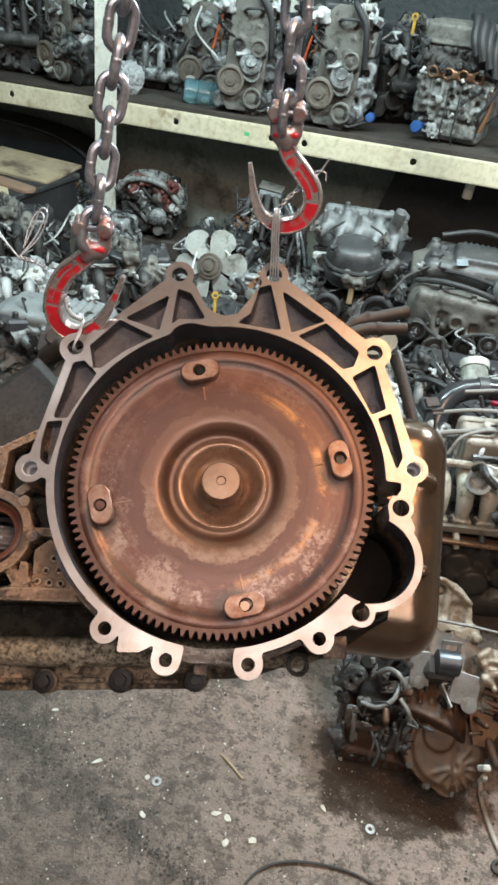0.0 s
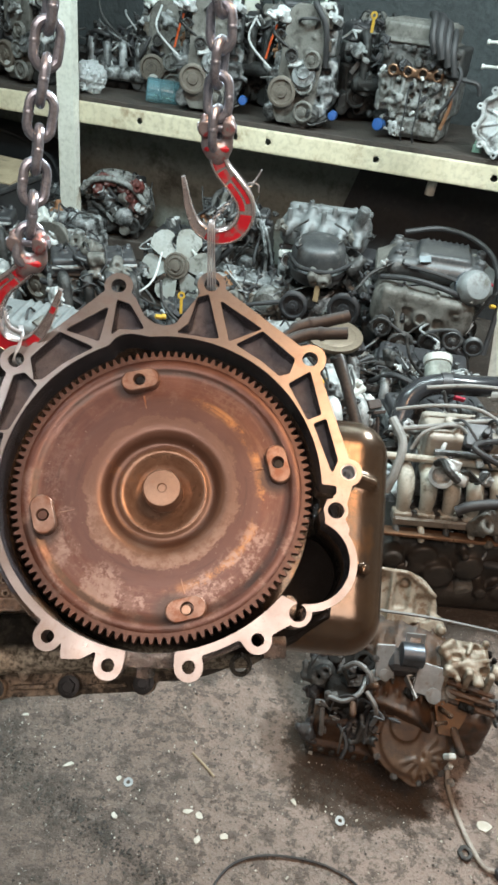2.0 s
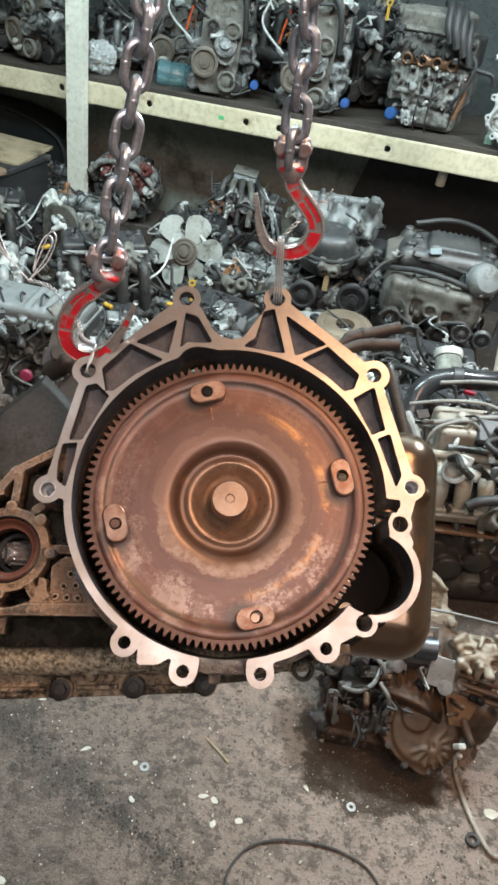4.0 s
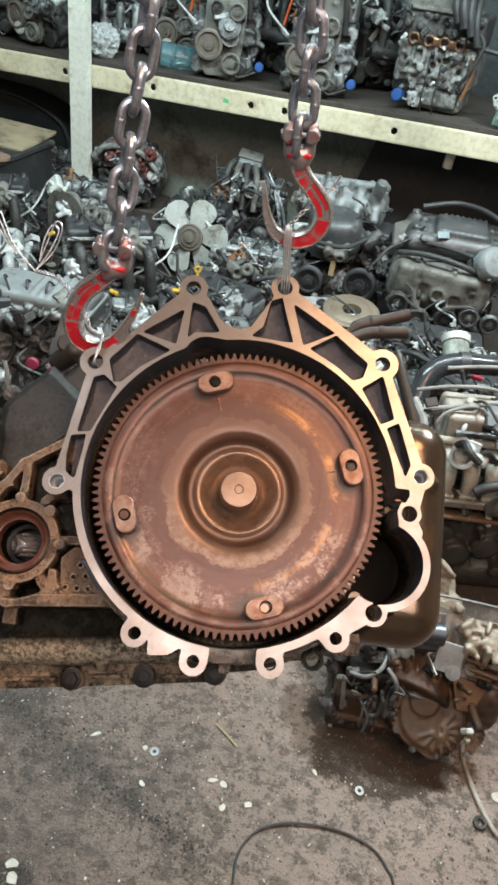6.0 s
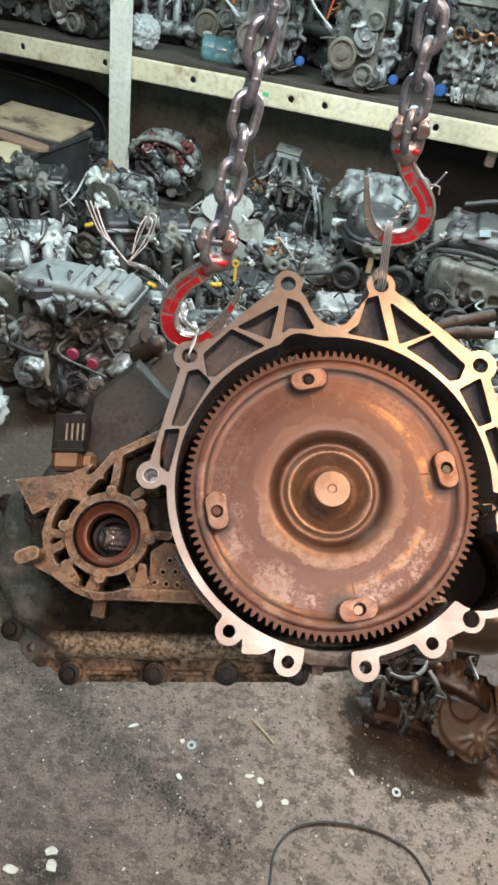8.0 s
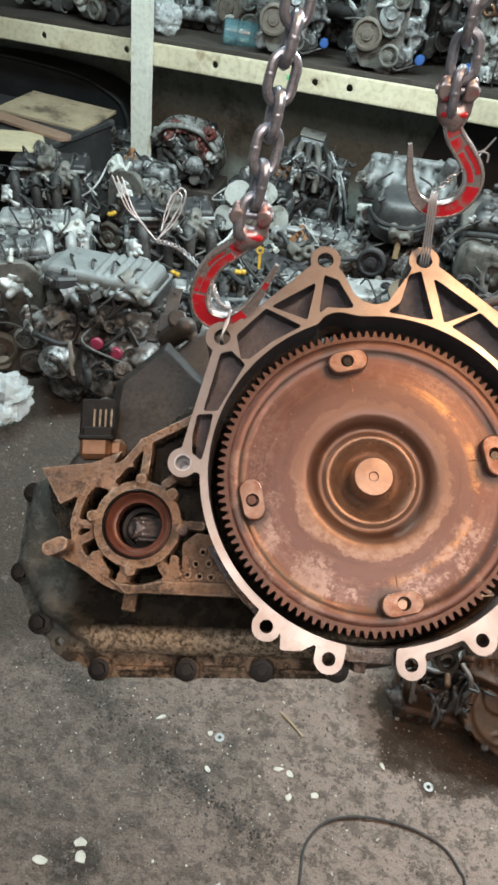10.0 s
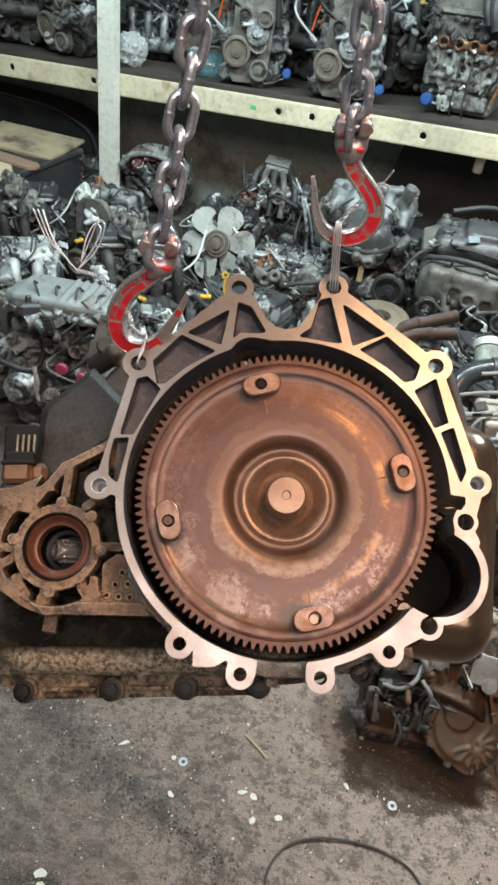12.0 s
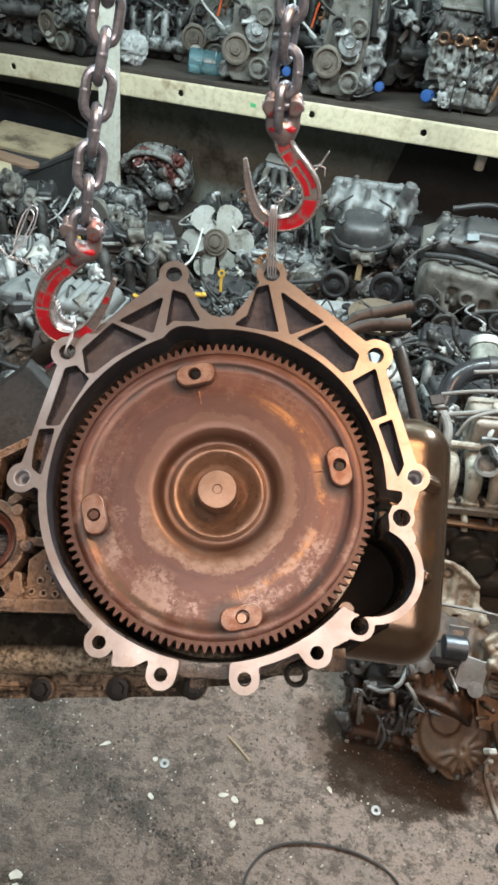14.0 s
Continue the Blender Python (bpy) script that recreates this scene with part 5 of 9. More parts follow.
def rack_post(at, size, height, label, material):
    w, d = size
    root = thing("rack_post", at, label, "post", "rack posts")
    t = 0.006
    outline = [(-w / 2, -d / 2), (w / 2, -d / 2), (w / 2, d / 2), (w / 2 - 0.02, d / 2), (w / 2 - 0.02, d / 2 - t), (w / 2 - t, d / 2 - t), (w / 2 - t, -d / 2 + t),
               (-w / 2 + t, -d / 2 + t), (-w / 2 + t, d / 2 - t), (-w / 2 + 0.02, d / 2 - t), (-w / 2 + 0.02, d / 2), (-w / 2, d / 2)]
    part("upright", Build().prism(outline, 0.008, height), material, root)
    part("foot_plate", Build().box((w * 1.35, d * 1.6, 0.008), pose(0, 0, 0.004), 0.1), material, root)
    return root


rack_post(RACK @ pose(-0.492, -0.047, 0, 0, 1.9, 0), (0.112, 0.065), 3.5, "chalky grey-white steel rack upright with rust specks", POST_PAINT)
rack_post(pose(1.355, 2.76, 0, 0, -8.5, -17), (0.10, 0.07), 3.5, "chalky grey-white steel rack upright with rust specks", POST_PAINT)
rack_post(RACK @ pose(0.35, 0.86, 0), (0.10, 0.06), 3.5, "dim grey rear upright of the rack", POST_PAINT)
rack_post(RACK @ pose(3.05, -0.047, 0), (0.138, 0.075), 3.5, "chalky grey-white steel rack upright with rust specks", POST_PAINT)
rack_post(RACK @ pose(-3.0, -0.047, 0), (0.138, 0.075), 3.5, "chalky grey-white steel rack upright with rust specks", POST_PAINT)

# ---- salvaged engines ----
RED_PLASTIC = surface("red_plastic", (0.42, 0.025, 0.055), (0.34, 0.02, 0.04), 0.45, 0.0, 20, 0.05)
YELLOW_PLASTIC = surface("yellow_plastic", (0.50, 0.31, 0.035), (0.42, 0.25, 0.03), 0.45, 0.0, 20, 0.05)
BLUE_PLASTIC = surface("blue_plastic", (0.020, 0.085, 0.27), (0.025, 0.07, 0.22), 0.4, 0.0, 20, 0.05)
WHITE_PLASTIC = surface("yellowed_white_plastic", (0.48, 0.50, 0.47), (0.40, 0.41, 0.38), 0.45, 0.0, 12, 0.06, 8, (0.25, 0.23, 0.19), 0.35, 8)


DULL_GREY = surface("dull_grey_casting", (0.120, 0.117, 0.105), (0.165, 0.160, 0.144), 0.55, 0.15, 10, 0.2, 12, (0.055, 0.052, 0.045), 0.56, 17, spec=0.35)
FAN_PLASTIC = surface("dusty_fan_plastic", (0.40, 0.42, 0.40), (0.28, 0.285, 0.25), 0.5, 0.0, 10, 0.05, 8, (0.07, 0.068, 0.058), 0.45, 12, vary=0.35)
BROWN_IRON = surface("brown_dusty_iron", (0.115, 0.098, 0.08), (0.165, 0.145, 0.12), 0.6, 0.2, 14, 0.15, 10, (0.05, 0.044, 0.036), 0.45, 14)
DULL_RED = surface("dull_red_enamel", (0.12, 0.030, 0.024), (0.075, 0.024, 0.020), 0.5, 0.0, 14, 0.1, 8, (0.06, 0.05, 0.045), 0.5, 12)
STAINED_TAN = surface("stained_tan_metal", (0.34, 0.25, 0.14), (0.25, 0.18, 0.10), 0.5, 0.3, 20, 0.1)


COVER_GREY = surface("dusty_black_cover", (0.034, 0.036, 0.038), (0.070, 0.071, 0.071), 0.42, 0.0, 9, 0.10, 12, (0.15, 0.147, 0.138), 0.40, 16)
MOTTLED = surface("mottled_pale_aluminium", (0.28, 0.29, 0.278), (0.155, 0.157, 0.149), 0.6, 0.1, 16, 0.25, 8, (0.065, 0.062, 0.055), 0.68, 24, spec=0.35)
LID_CAST = surface("grey_cast_lid", (0.22, 0.235, 0.235), (0.155, 0.165, 0.165), 0.5, 0.2, 10, 0.12, 12, (0.095, 0.085, 0.07), 0.42, 14, spec=0.4)
CREAM_CAST = surface("creamy_cast_aluminium", (0.37, 0.35, 0.295), (0.27, 0.25, 0.21), 0.55, 0.1, 12, 0.12, 12, (0.10, 0.082, 0.06), 0.50, 16, spec=0.35)


def pulley_shape(r, w, groove=True, holes=5):
    b = Build()
    prof = [(r * 0.93, 0), (r, 0.003)]
    n = 4 if groove else 0
    for i in range(n):
        z = w * (0.12 + 0.76 * i / n)
        prof += [(r, z), (r * 0.94, z + w * 0.09)]
    prof += [(r, w - 0.003), (r * 0.93, w), (r * 0.80, w), (r * 0.74, w * 0.55), (r * 0.40, w * 0.55), (r * 0.36, w * 0.95), (r * 0.16, w * 0.95), (r * 0.15, w * 1.15), (0.002, w * 1.15)]
    b.lathe(prof, seg=28)
    for k in range(holes):
        a = 2 * math.pi * k / holes
        b.lathe([(r * 0.10, w * 0.50), (r * 0.10, w * 0.62), (r * 0.07, w * 0.63)], pose(0.57 * r * math.cos(a), 0.57 * r * math.sin(a), 0), seg=10)
    return b


def toward_front(x, y, z):
    """Turns local z to face the front, -y."""
    return pose(x, y, z, 90, 0, 0)


def dress_top(root, rnd, w, d, h, zb, pale, mess, duct):
    """What is bolted on over the head: fuel rail, throttle, duct, leads, fittings."""
    u = rnd.uniform
    y0 = -d * u(0.22, 0.30)
    part("fuel_rail", Build().tube([(-w * 0.40, y0, h * 0.93), (w * 0.40, y0, h * 0.94)], 0.010, 8), rnd.choice((ALLOY_PALE, IRON, ALLOY)), root)
    for i in range(4):
        x = w * (-0.31 + 0.207 * i)
        b = Build().lathe([(0.007, -0.05), (0.007, -0.02), (0.011, -0.015), (0.011, 0.01), (0.008, 0.015)], pose(x, y0, h * 0.90, 25, 0, 0), seg=10)
        part("injector", b, BLACK_PLASTIC if rnd.random() < 0.6 else ALLOY, root)
    if duct:
        side = rnd.choice((-1, 1))
        pts = spline([(side * w * 0.50, -d * 0.45, h * 0.62), (side * w * 0.42, -d * 0.30, h * 0.98), (side * w * 0.10, -d * u(0.05, 0.3), h * 1.10), (-side * w * 0.25, -d * u(-0.1, 0.2), h * 1.06)], 9)
        r = u(0.022, 0.034)
        part("air_duct", Build().tube(pts, [r * (1.0 + (0.10 if (i // 2) % 2 and 6 < i < 20 else 0.0)) for i in range(len(pts))], 14), BLACK_PLASTIC, root)
    at = pose(u(-0.35, 0.35) * w, -d * u(0.30, 0.48), h * u(0.78, 1.0), u(40, 110), u(-30, 30), u(-40, 40))
    b = Build().lathe([(0.036, -0.035), (0.036, 0.03), (0.040, 0.032), (0.040, 0.042), (0.030, 0.042), (0.028, 0.0)], at, seg=22)
    b.box((0.085, 0.085, 0.010), at @ pose(0, 0, -0.03), 0.3)
    b.lathe([(0.020, 0), (0.020, 0.045), (0.012, 0.05)], at @ pose(0.03, 0, 0, 0, 90, 0), seg=14)
    part("throttle_body", b, rnd.choice((ALLOY_PALE, ALLOY)), root)
    at = pose(u(-0.4, 0.4) * w, -d * u(0.1, 0.4), h * u(0.9, 1.0), u(-20, 50), u(-20, 20), u(-60, 60))
    b = Build().box((u(0.08, 0.14), u(0.06, 0.10), u(0.03, 0.05)), at, 0.2)
    b.box((0.05, 0.03, 0.02), at @ pose(0, -0.045, 0), 0.2)
    b.lathe([(0.012, 0), (0.012, 0.03), (0.009, 0.034)], at @ pose(0.02, 0, 0.015), seg=10)
    part("coil_pack", b, rnd.choice((BLACK_PLASTIC, WHITE_PLASTIC, ALLOY)), root)
    for i in range(4):
        x = w * (-0.28 + 0.19 * i)
        e = Vector((u(-0.1, 0.1) * w + x * 0.4, -d * u(0.35, 0.5), h * u(0.80, 0.98)))
        part("ignition_lead", Build().tube(spline([(x, 0, h + 0.012), (x * 0.9, -d * 0.15, h + u(0.03, 0.07)), (x * 0.7 + 0.02, -d * 0.30, h * u(0.98, 1.06)), e], 5), 0.0048, 6), RUBBER, root)
    for i in range(int(5 * mess)):
        at = pose(u(-0.5, 0.5) * w, -d * u(-0.25, 0.58), h * u(0.70, 1.02), u(-70, 110), u(-50, 50), u(-90, 90))
        k = rnd.random()
        b = Build()
        if k < 0.45:
            r, l = u(0.008, 0.020), u(0.02, 0.07)
            b.lathe([(r * 0.8, 0), (r, 0.004), (r, l * 0.4), (r * 0.7, l * 0.45), (r * 0.7, l * 0.7), (r * 0.9, l * 0.72), (r * 0.9, l), (r * 0.5, l + 0.003)], at, seg=10)
        elif k < 0.75:
            b.box((u(0.02, 0.06), u(0.015, 0.04), u(0.012, 0.035)), at, 0.22).lathe([(0.008, 0), (0.008, 0.02), (0.006, 0.022)], at @ pose(0.01, 0, 0.008), seg=8)
        else:
            b.tube(spline([at @ Vector((0, 0, 0)), at @ Vector((0.02, 0.01, 0.03)), at @ Vector((0.06, 0.0, 0.04)), at @ Vector((0.09, 0.02, 0.01))], 4), u(0.006, 0.012), 8)
        part("fitting", b, rnd.choice((ALLOY_PALE, ALLOY, ALLOY, IRON, IRON, BLACK_PLASTIC, RUST if rnd.random() < 0.15 else ALLOY_PALE)), root)


def lump_mesh(seed, material):
    """A small bolted-on casting: a few blended blocks, drums and ribs with bores and bolt bosses."""
    rnd = random.Random(900 + seed)
    u = rnd.uniform
    f = Field((-0.09, -0.08, -0.06), (0.09, 0.08, 0.08), 0.0072)
    f.join(f.block((0, 0, 0), (u(0.05, 0.12), u(0.05, 0.10), u(0.03, 0.07)), 0.012))
    for i in range(3):
        x, y = u(-0.05, 0.05), u(-0.04, 0.04)
        f.join(f.drum((x, y, -0.03), (x, y, u(0.02, 0.06)), u(0.014, 0.036)), 0.010)
        if i:
            f.cut(f.drum((x, y, 0.01), (x, y, 0.09), u(0.008, 0.013)))
    for i in range(3):
        f.join(f.rod((u(-0.06, 0.06), u(-0.05, 0.05), u(-0.02, 0.02)), (u(-0.07, 0.07), u(-0.06, 0.06), u(-0.02, 0.03)), u(0.008, 0.014)), 0.008)
    for i in range(4):
        x, y = rnd.choice((-1, 1)) * u(0.045, 0.07), u(-0.05, 0.05)
        f.join(f.drum((x, y, -0.025), (x, y, 0.0), 0.013), 0.008)
    me = f.mesh("casting")
    me.materials.append(material)
    return me


LUMPS = [lump_mesh(i, m) for i, m in enumerate((ALLOY, ALLOY_PALE, DULL_GREY, IRON, ALLOY, DULL_GREY, IRON, BLACK_PLASTIC, ALLOY_PALE, IRON, DULL_GREY, BLACK_PLASTIC, IRON, RUST, ALLOY_PALE, DULL_GREY))]


def blade_shape(turn):
    """A broad fan blade that widens towards its tip and twists."""
    n, verts, faces = 10, [], []
    for i in range(n + 1):
        t = i / n
        r, a = 0.050 + 0.165 * t, math.radians(24 - 12 * t)
        half = (0.030 + 0.046 * math.sin(1.9 * t)) * (1.0 - max(0.0, (t - 0.62) / 0.40) ** 2) ** 0.5
        for s in (-1, 1):
            for z in (-0.0018, 0.0018):
                verts.append((r, s * half * math.cos(a), s * half * math.sin(a) + z))
    for i in range(n):
        k = 4 * i
        faces += [(k + 1, k + 3, k + 7, k + 5), (k, k + 4, k + 6, k + 2), (k, k + 1, k + 5, k + 4), (k + 2, k + 6, k + 7, k + 3)]
    faces += [(0, 2, 3, 1), (4 * n, 4 * n + 1, 4 * n + 3, 4 * n + 2)]
    return Build().add(verts, faces, pose(0, 0, 0, 0, 0, turn))


def engine(seed, label, w=0.46, d=0.38, h=0.50, block_mat=None, head_mat=None, cover_mat=None, intake_mat=None, front=False, runners=True, dome=False, fan=False, duct=False, mess=1.0, lumps=9):
    rnd = random.Random(seed)
    u = rnd.uniform
    root = thing("car_engine", Matrix.Identity(4), label, "engine", "salvaged engines")
    block_mat, head_mat = block_mat or rnd.choice((ALLOY, IRON, ALLOY)), head_mat or rnd.choice((ALLOY, ALLOY_PALE))
    cover_mat = cover_mat or rnd.choice((BLACK_PLASTIC, ALLOY, ALLOY_PALE))
    intake_mat = intake_mat or rnd.choice((ALLOY_PALE, BLACK_PLASTIC, ALLOY))
    zb, zh = h * 0.60, h * 0.82
    # block and sump
    f = Field((-w / 2 - 0.04, -d / 2 - 0.05, 0.0), (w / 2 + 0.04, d / 2 + 0.03, zb + 0.02), 0.0085)
    f.join(f.block((0, 0, zb * 0.62), (w * 0.92, d * 0.74, zb * 0.76), 0.02))
    f.join(f.block((w * 0.04, 0, zb * 0.16), (w * 0.72, d * 0.62, zb * 0.32), 0.03), 0.02)
    f.join(f.block((0, 0, zb * 0.33), (w * 0.96, d * 0.80, 0.018), 0.004))
    for i in range(6):
        x = w * (-0.40 + 0.16 * i)
        f.join(f.rod((x, -d * 0.38, zb * 0.35), (x + u(-0.02, 0.02), -d * 0.38, zb * 0.95), 0.010), 0.008)
    for i in range(34):
        x, z, r = u(-0.45, 0.45) * w, u(0.10, 0.95) * zb, rnd.choice((0.009, 0.013, 0.022, 0.034, 0.046, 0.058))
        f.join(f.drum((x, -d * 0.30, z), (x, -d * 0.37 - u(0.004, 0.055), z), r), 0.004)
    for i in range(8):
        s, z, y = rnd.choice((-1, 1)), u(0.2, 0.9) * zb, u(-0.3, 0.3) * d
        f.join(f.drum((s * w * 0.40, y, z), (s * (w * 0.46 + u(0.008, 0.03)), y, z), u(0.014, 0.045)), 0.006)
    for i in range(9):
        x, z = u(-0.4, 0.4) * w, u(0.2, 0.9) * zb
        f.cut(f.drum((x, -d * 0.52, z), (x, -d * 0.30, z), u(0.008, 0.022)))
    for i in range(7):
        a = (u(-0.45, 0.45) * w, -d * u(0.36, 0.46), u(0.15, 0.9) * zb)
        f.join(f.rod(a, (a[0] + u(-0.12, 0.12), a[1] - u(-0.01, 0.03), a[2] + u(-0.08, 0.08)), u(0.008, 0.020)), 0.005)
    f.d = f.d + 0.0022 * np.sin(95 * f.x + seed) * np.sin(83 * f.y) * np.sin(101 * f.z)
    part("block", f.mesh("block"), block_mat, root)
    # head
    f = Field((-w / 2 - 0.03, -d / 2, zb - 0.01), (w / 2 + 0.03, d / 2, zh + 0.03), 0.0085)
    f.join(f.block((0, 0, (zb + zh) / 2), (w * 0.90, d * 0.48, zh - zb), 0.012))
    for i in range(4):
        x = w * (-0.31 + 0.207 * i)
        f.join(f.drum((x, -d * 0.22, zb + 0.05), (x, -d * 0.34, zb + 0.055), 0.030), 0.008)
        f.cut(f.drum((x, -d * 0.5, zb + 0.055), (x, -d * 0.27, zb + 0.055), 0.019))
    for i in range(26):
        x, s = u(-0.45, 0.45) * w, rnd.choice((-1, -1, 1))
        z = u(zb + 0.02, zh - 0.01)
        f.join(f.drum((x, s * d * 0.2, z), (x, s * (d * 0.25 + u(0.005, 0.06)), z), rnd.choice((0.007, 0.009, 0.013, 0.022))), 0.004)
    f.d = f.d + 0.0018 * np.sin(110 * f.x + seed) * np.sin(90 * f.y) * np.sin(120 * f.z)
    part("cylinder_head", f.mesh("cylinder_head"), head_mat, root)
    # valve cover with ridges and coil towers
    cw, cd = w * u(0.78, 0.90), d * u(0.36, 0.48)
    f = Field((-cw / 2 - 0.02, -cd / 2 - 0.02, zh - 0.01), (cw / 2 + 0.02, cd / 2 + 0.02, h + 0.045), 0.0090)
    f.join(f.block((0, 0, (zh + h) / 2), (cw, cd, h - zh), 0.018))
    f.join(f.block((0, 0, zh + 0.006), (cw + 0.02, cd + 0.02, 0.012), 0.003))
    ridge = rnd.choice((0, 1))
    for i in range(7 if ridge else 4):
        x = cw * (-0.42 + 0.84 * i / (6 if ridge else 3))
        if ridge:
            f.join(f.rod((x, -cd * 0.40, h - 0.002), (x, cd * 0.40, h - 0.002), 0.008), 0.004)
        else:
            f.join(f.drum((x * 0.8, 0, h - 0.02), (x * 0.8, 0, h + 0.022), 0.022), 0.006)
            f.cut(f.drum((x * 0.8, 0, h + 0.012), (x * 0.8, 0, h + 0.06), 0.013))
    for i in range(9):
        x, y = u(-0.45, 0.45) * cw, u(-0.42, 0.42) * cd
        f.join(f.drum((x, y, h - 0.03), (x, y, h + u(0.003, 0.022)), u(0.006, 0.016)), 0.003)
    part("valve_cover", f.mesh("valve_cover"), cover_mat, root)
    part("filler_cap", Build().lathe([(0.026, 0), (0.026, 0.012), (0.022, 0.018), (0.010, 0.018), (0.009, 0.026), (0.004, 0.027)], pose(u(-0.3, 0.3) * cw, u(-0.1, 0.15) * cd, h - 0.002), seg=18),
         BLACK_PLASTIC if seed % 3 else YELLOW_PLASTIC, root)
    # intake runners and plenum over the front
    if runners:
        arch = u(0.02, 0.10)
        for i in range(4):
            b = Build()
            x = w * (-0.31 + 0.207 * i)
            b.tube(spline([(x, -d * 0.30, zb + 0.055), (x, -d * 0.46, zb + 0.06 + arch), (x + 0.01, -d * 0.60, zb + 0.02 + arch), (x + 0.015, -d * 0.62, zb - 0.07)], 5), [0.024] * 6 + [0.027] * 10, 12)
            b.box((0.062, 0.012, 0.058), pose(x, -d * 0.345, zb + 0.055), 0.2)
            part("intake_runner", b, intake_mat, root)
        b = Build()
        b.tube([(-w * 0.40, -d * 0.60, zb - 0.085), (-w * 0.36, -d * 0.60, zb - 0.085), (w * 0.36, -d * 0.60, zb - 0.085), (w * 0.44, -d * 0.60, zb - 0.085)], [0.028, 0.044, 0.044, 0.030], 16)
        b.lathe([(0.040, 0), (0.040, 0.012), (0.031, 0.016), (0.031, 0.05), (0.036, 0.055), (0.036, 0.065), (0.026, 0.065), (0.025, 0.03)], pose(w * 0.43, -d * 0.60, zb - 0.085, 0, 90, 0), seg=20)
        part("plenum", b, intake_mat, root)
    elif runners is False:
        b = Build()
        for i in range(4):
            x = w * (-0.31 + 0.207 * i)
            b.tube(spline([(x, -d * 0.30, zb + 0.055), (x * 0.93, -d * 0.42, zb + 0.035), (x * 0.6, -d * 0.46, zb - 0.05), (x * 0.25, -d * 0.47, zb - 0.13)], 5), 0.019, 8)
            b.box((0.058, 0.010, 0.052), pose(x, -d * 0.34, zb + 0.055), 0.2)
        b.lathe([(0.055, 0), (0.055, 0.01), (0.034, 0.012), (0.034, 0.03)], pose(0, -d * 0.47, zb - 0.17), seg=18)
        part("exhaust_manifold", b, BROWN_IRON, root)
    # belt drive
    if front:
        face = -d * 0.52
        f = Field((-w / 2, face - 0.03, 0.02), (w / 2, face + 0.05, h), 0.0085)
        hull = f.rod((-0.02, face, 0.10), (0.01, face, h - 0.10), 0.115)
        f.join(np.maximum(hull, np.abs(f.y - face - 0.012) - 0.018))
        for i in range(12):
            x, z = u(-0.24, 0.24) * w, u(0.14, 0.9) * h
            f.join(f.drum((x, face, z), (x, face - u(0.008, 0.022), z), u(0.008, 0.020)), 0.004)
        part("timing_cover", f.mesh("timing_cover"), DULL_GREY, root)
        spots = [(0.047, 0.080, 0.055, DULL_GREY), (-0.084, 0.150, 0.078, BROWN_IRON), (0.032, 0.190, 0.050, MOTTLED), (0.062, 0.292, 0.045, DULL_GREY), (-0.050, 0.300, 0.034, IRON)]
    else:
        face = -d * 0.42
        sx = rnd.choice((-1, 1))
        spots = [(sx * w * 0.30, 0.14, 0.060, IRON), (sx * w * 0.08, 0.20, 0.045, ALLOY), (-sx * w * 0.20, 0.13, 0.038, IRON)]
    for x, z, r, mat in spots:
        part("pulley", pulley_shape(r, 0.028, True, rnd.choice((4, 5, 6))), mat, root, "", toward_front(x, face - 0.024, z * h / 0.5))
    # alternator
    ax = u(-0.3, 0.3) * w
    b = Build()
    b.lathe([(0.03, -0.05), (0.062, -0.045), (0.066, -0.03), (0.066, 0.03), (0.062, 0.045), (0.045, 0.055), (0.030, 0.058), (0.030, 0.075), (0.012, 0.075)], seg=24)
    part("alternator", b, ALLOY, root, "", pose(ax, -d * 0.52, zb * 0.72, u(60, 120), u(-20, 20), 0))
    part("oil_filter", Build().lathe([(0.034, 0), (0.038, 0.004), (0.038, 0.075), (0.030, 0.084), (0.012, 0.086)], seg=20), rnd.choice((DULL_GREY, WHITE_PLASTIC, IRON, IRON)), root, "",
         pose(u(-0.35, 0.35) * w, -d * 0.42, zb * 0.28, 90 + u(-15, 25), u(-20, 20), 0))
    # rubber hoses
    for i in range(int(3 * mess)):
        a = Vector((u(-0.5, 0.5) * w, -d * u(0.30, 0.60), u(0.25, 0.95) * h))
        c = Vector((u(-0.5, 0.5) * w, -d * u(0.35, 0.66), u(0.3, 1.05) * h))
        e = Vector((u(-0.55, 0.55) * w, -d * u(-0.3, 0.5), u(0.6, 1.1) * h))
        part("hose", Build().tube(spline([a, (a + c) / 2 + Vector((u(-0.06, 0.06), -0.04, u(-0.03, 0.06))), c, e], 6), u(0.008, 0.017), 9), RUBBER, root)
    # pipes and brackets
    for i in range(int(5 * mess)):
        a = Vector((u(-0.5, 0.5) * w, -d * u(0.35, 0.55), u(0.15, 0.9) * h))
        c = a + Vector((u(-0.18, 0.18), -u(0.0, 0.05), u(-0.1, 0.16)))
        e = c + Vector((u(-0.12, 0.12), u(0.0, 0.14), u(-0.05, 0.12)))
        part("pipe", Build().tube(spline([a, c, e], 6), u(0.004, 0.008), 8), rnd.choice((ALLOY_PALE, ALLOY, IRON, IRON, IRON)), root)
    for i in range(int(5 * mess)):
        at = pose(u(-0.45, 0.45) * w, -d * u(0.40, 0.56), u(0.25, 0.95) * h, u(-40, 40), u(-60, 60), u(-40, 40))
        b = Build().box((u(0.05, 0.10), 0.005, u(0.025, 0.05)), at, 0.15)
        b.box((0.005, u(0.03, 0.06), u(0.025, 0.04)), at @ pose(0.035, 0.025, 0), 0.15)
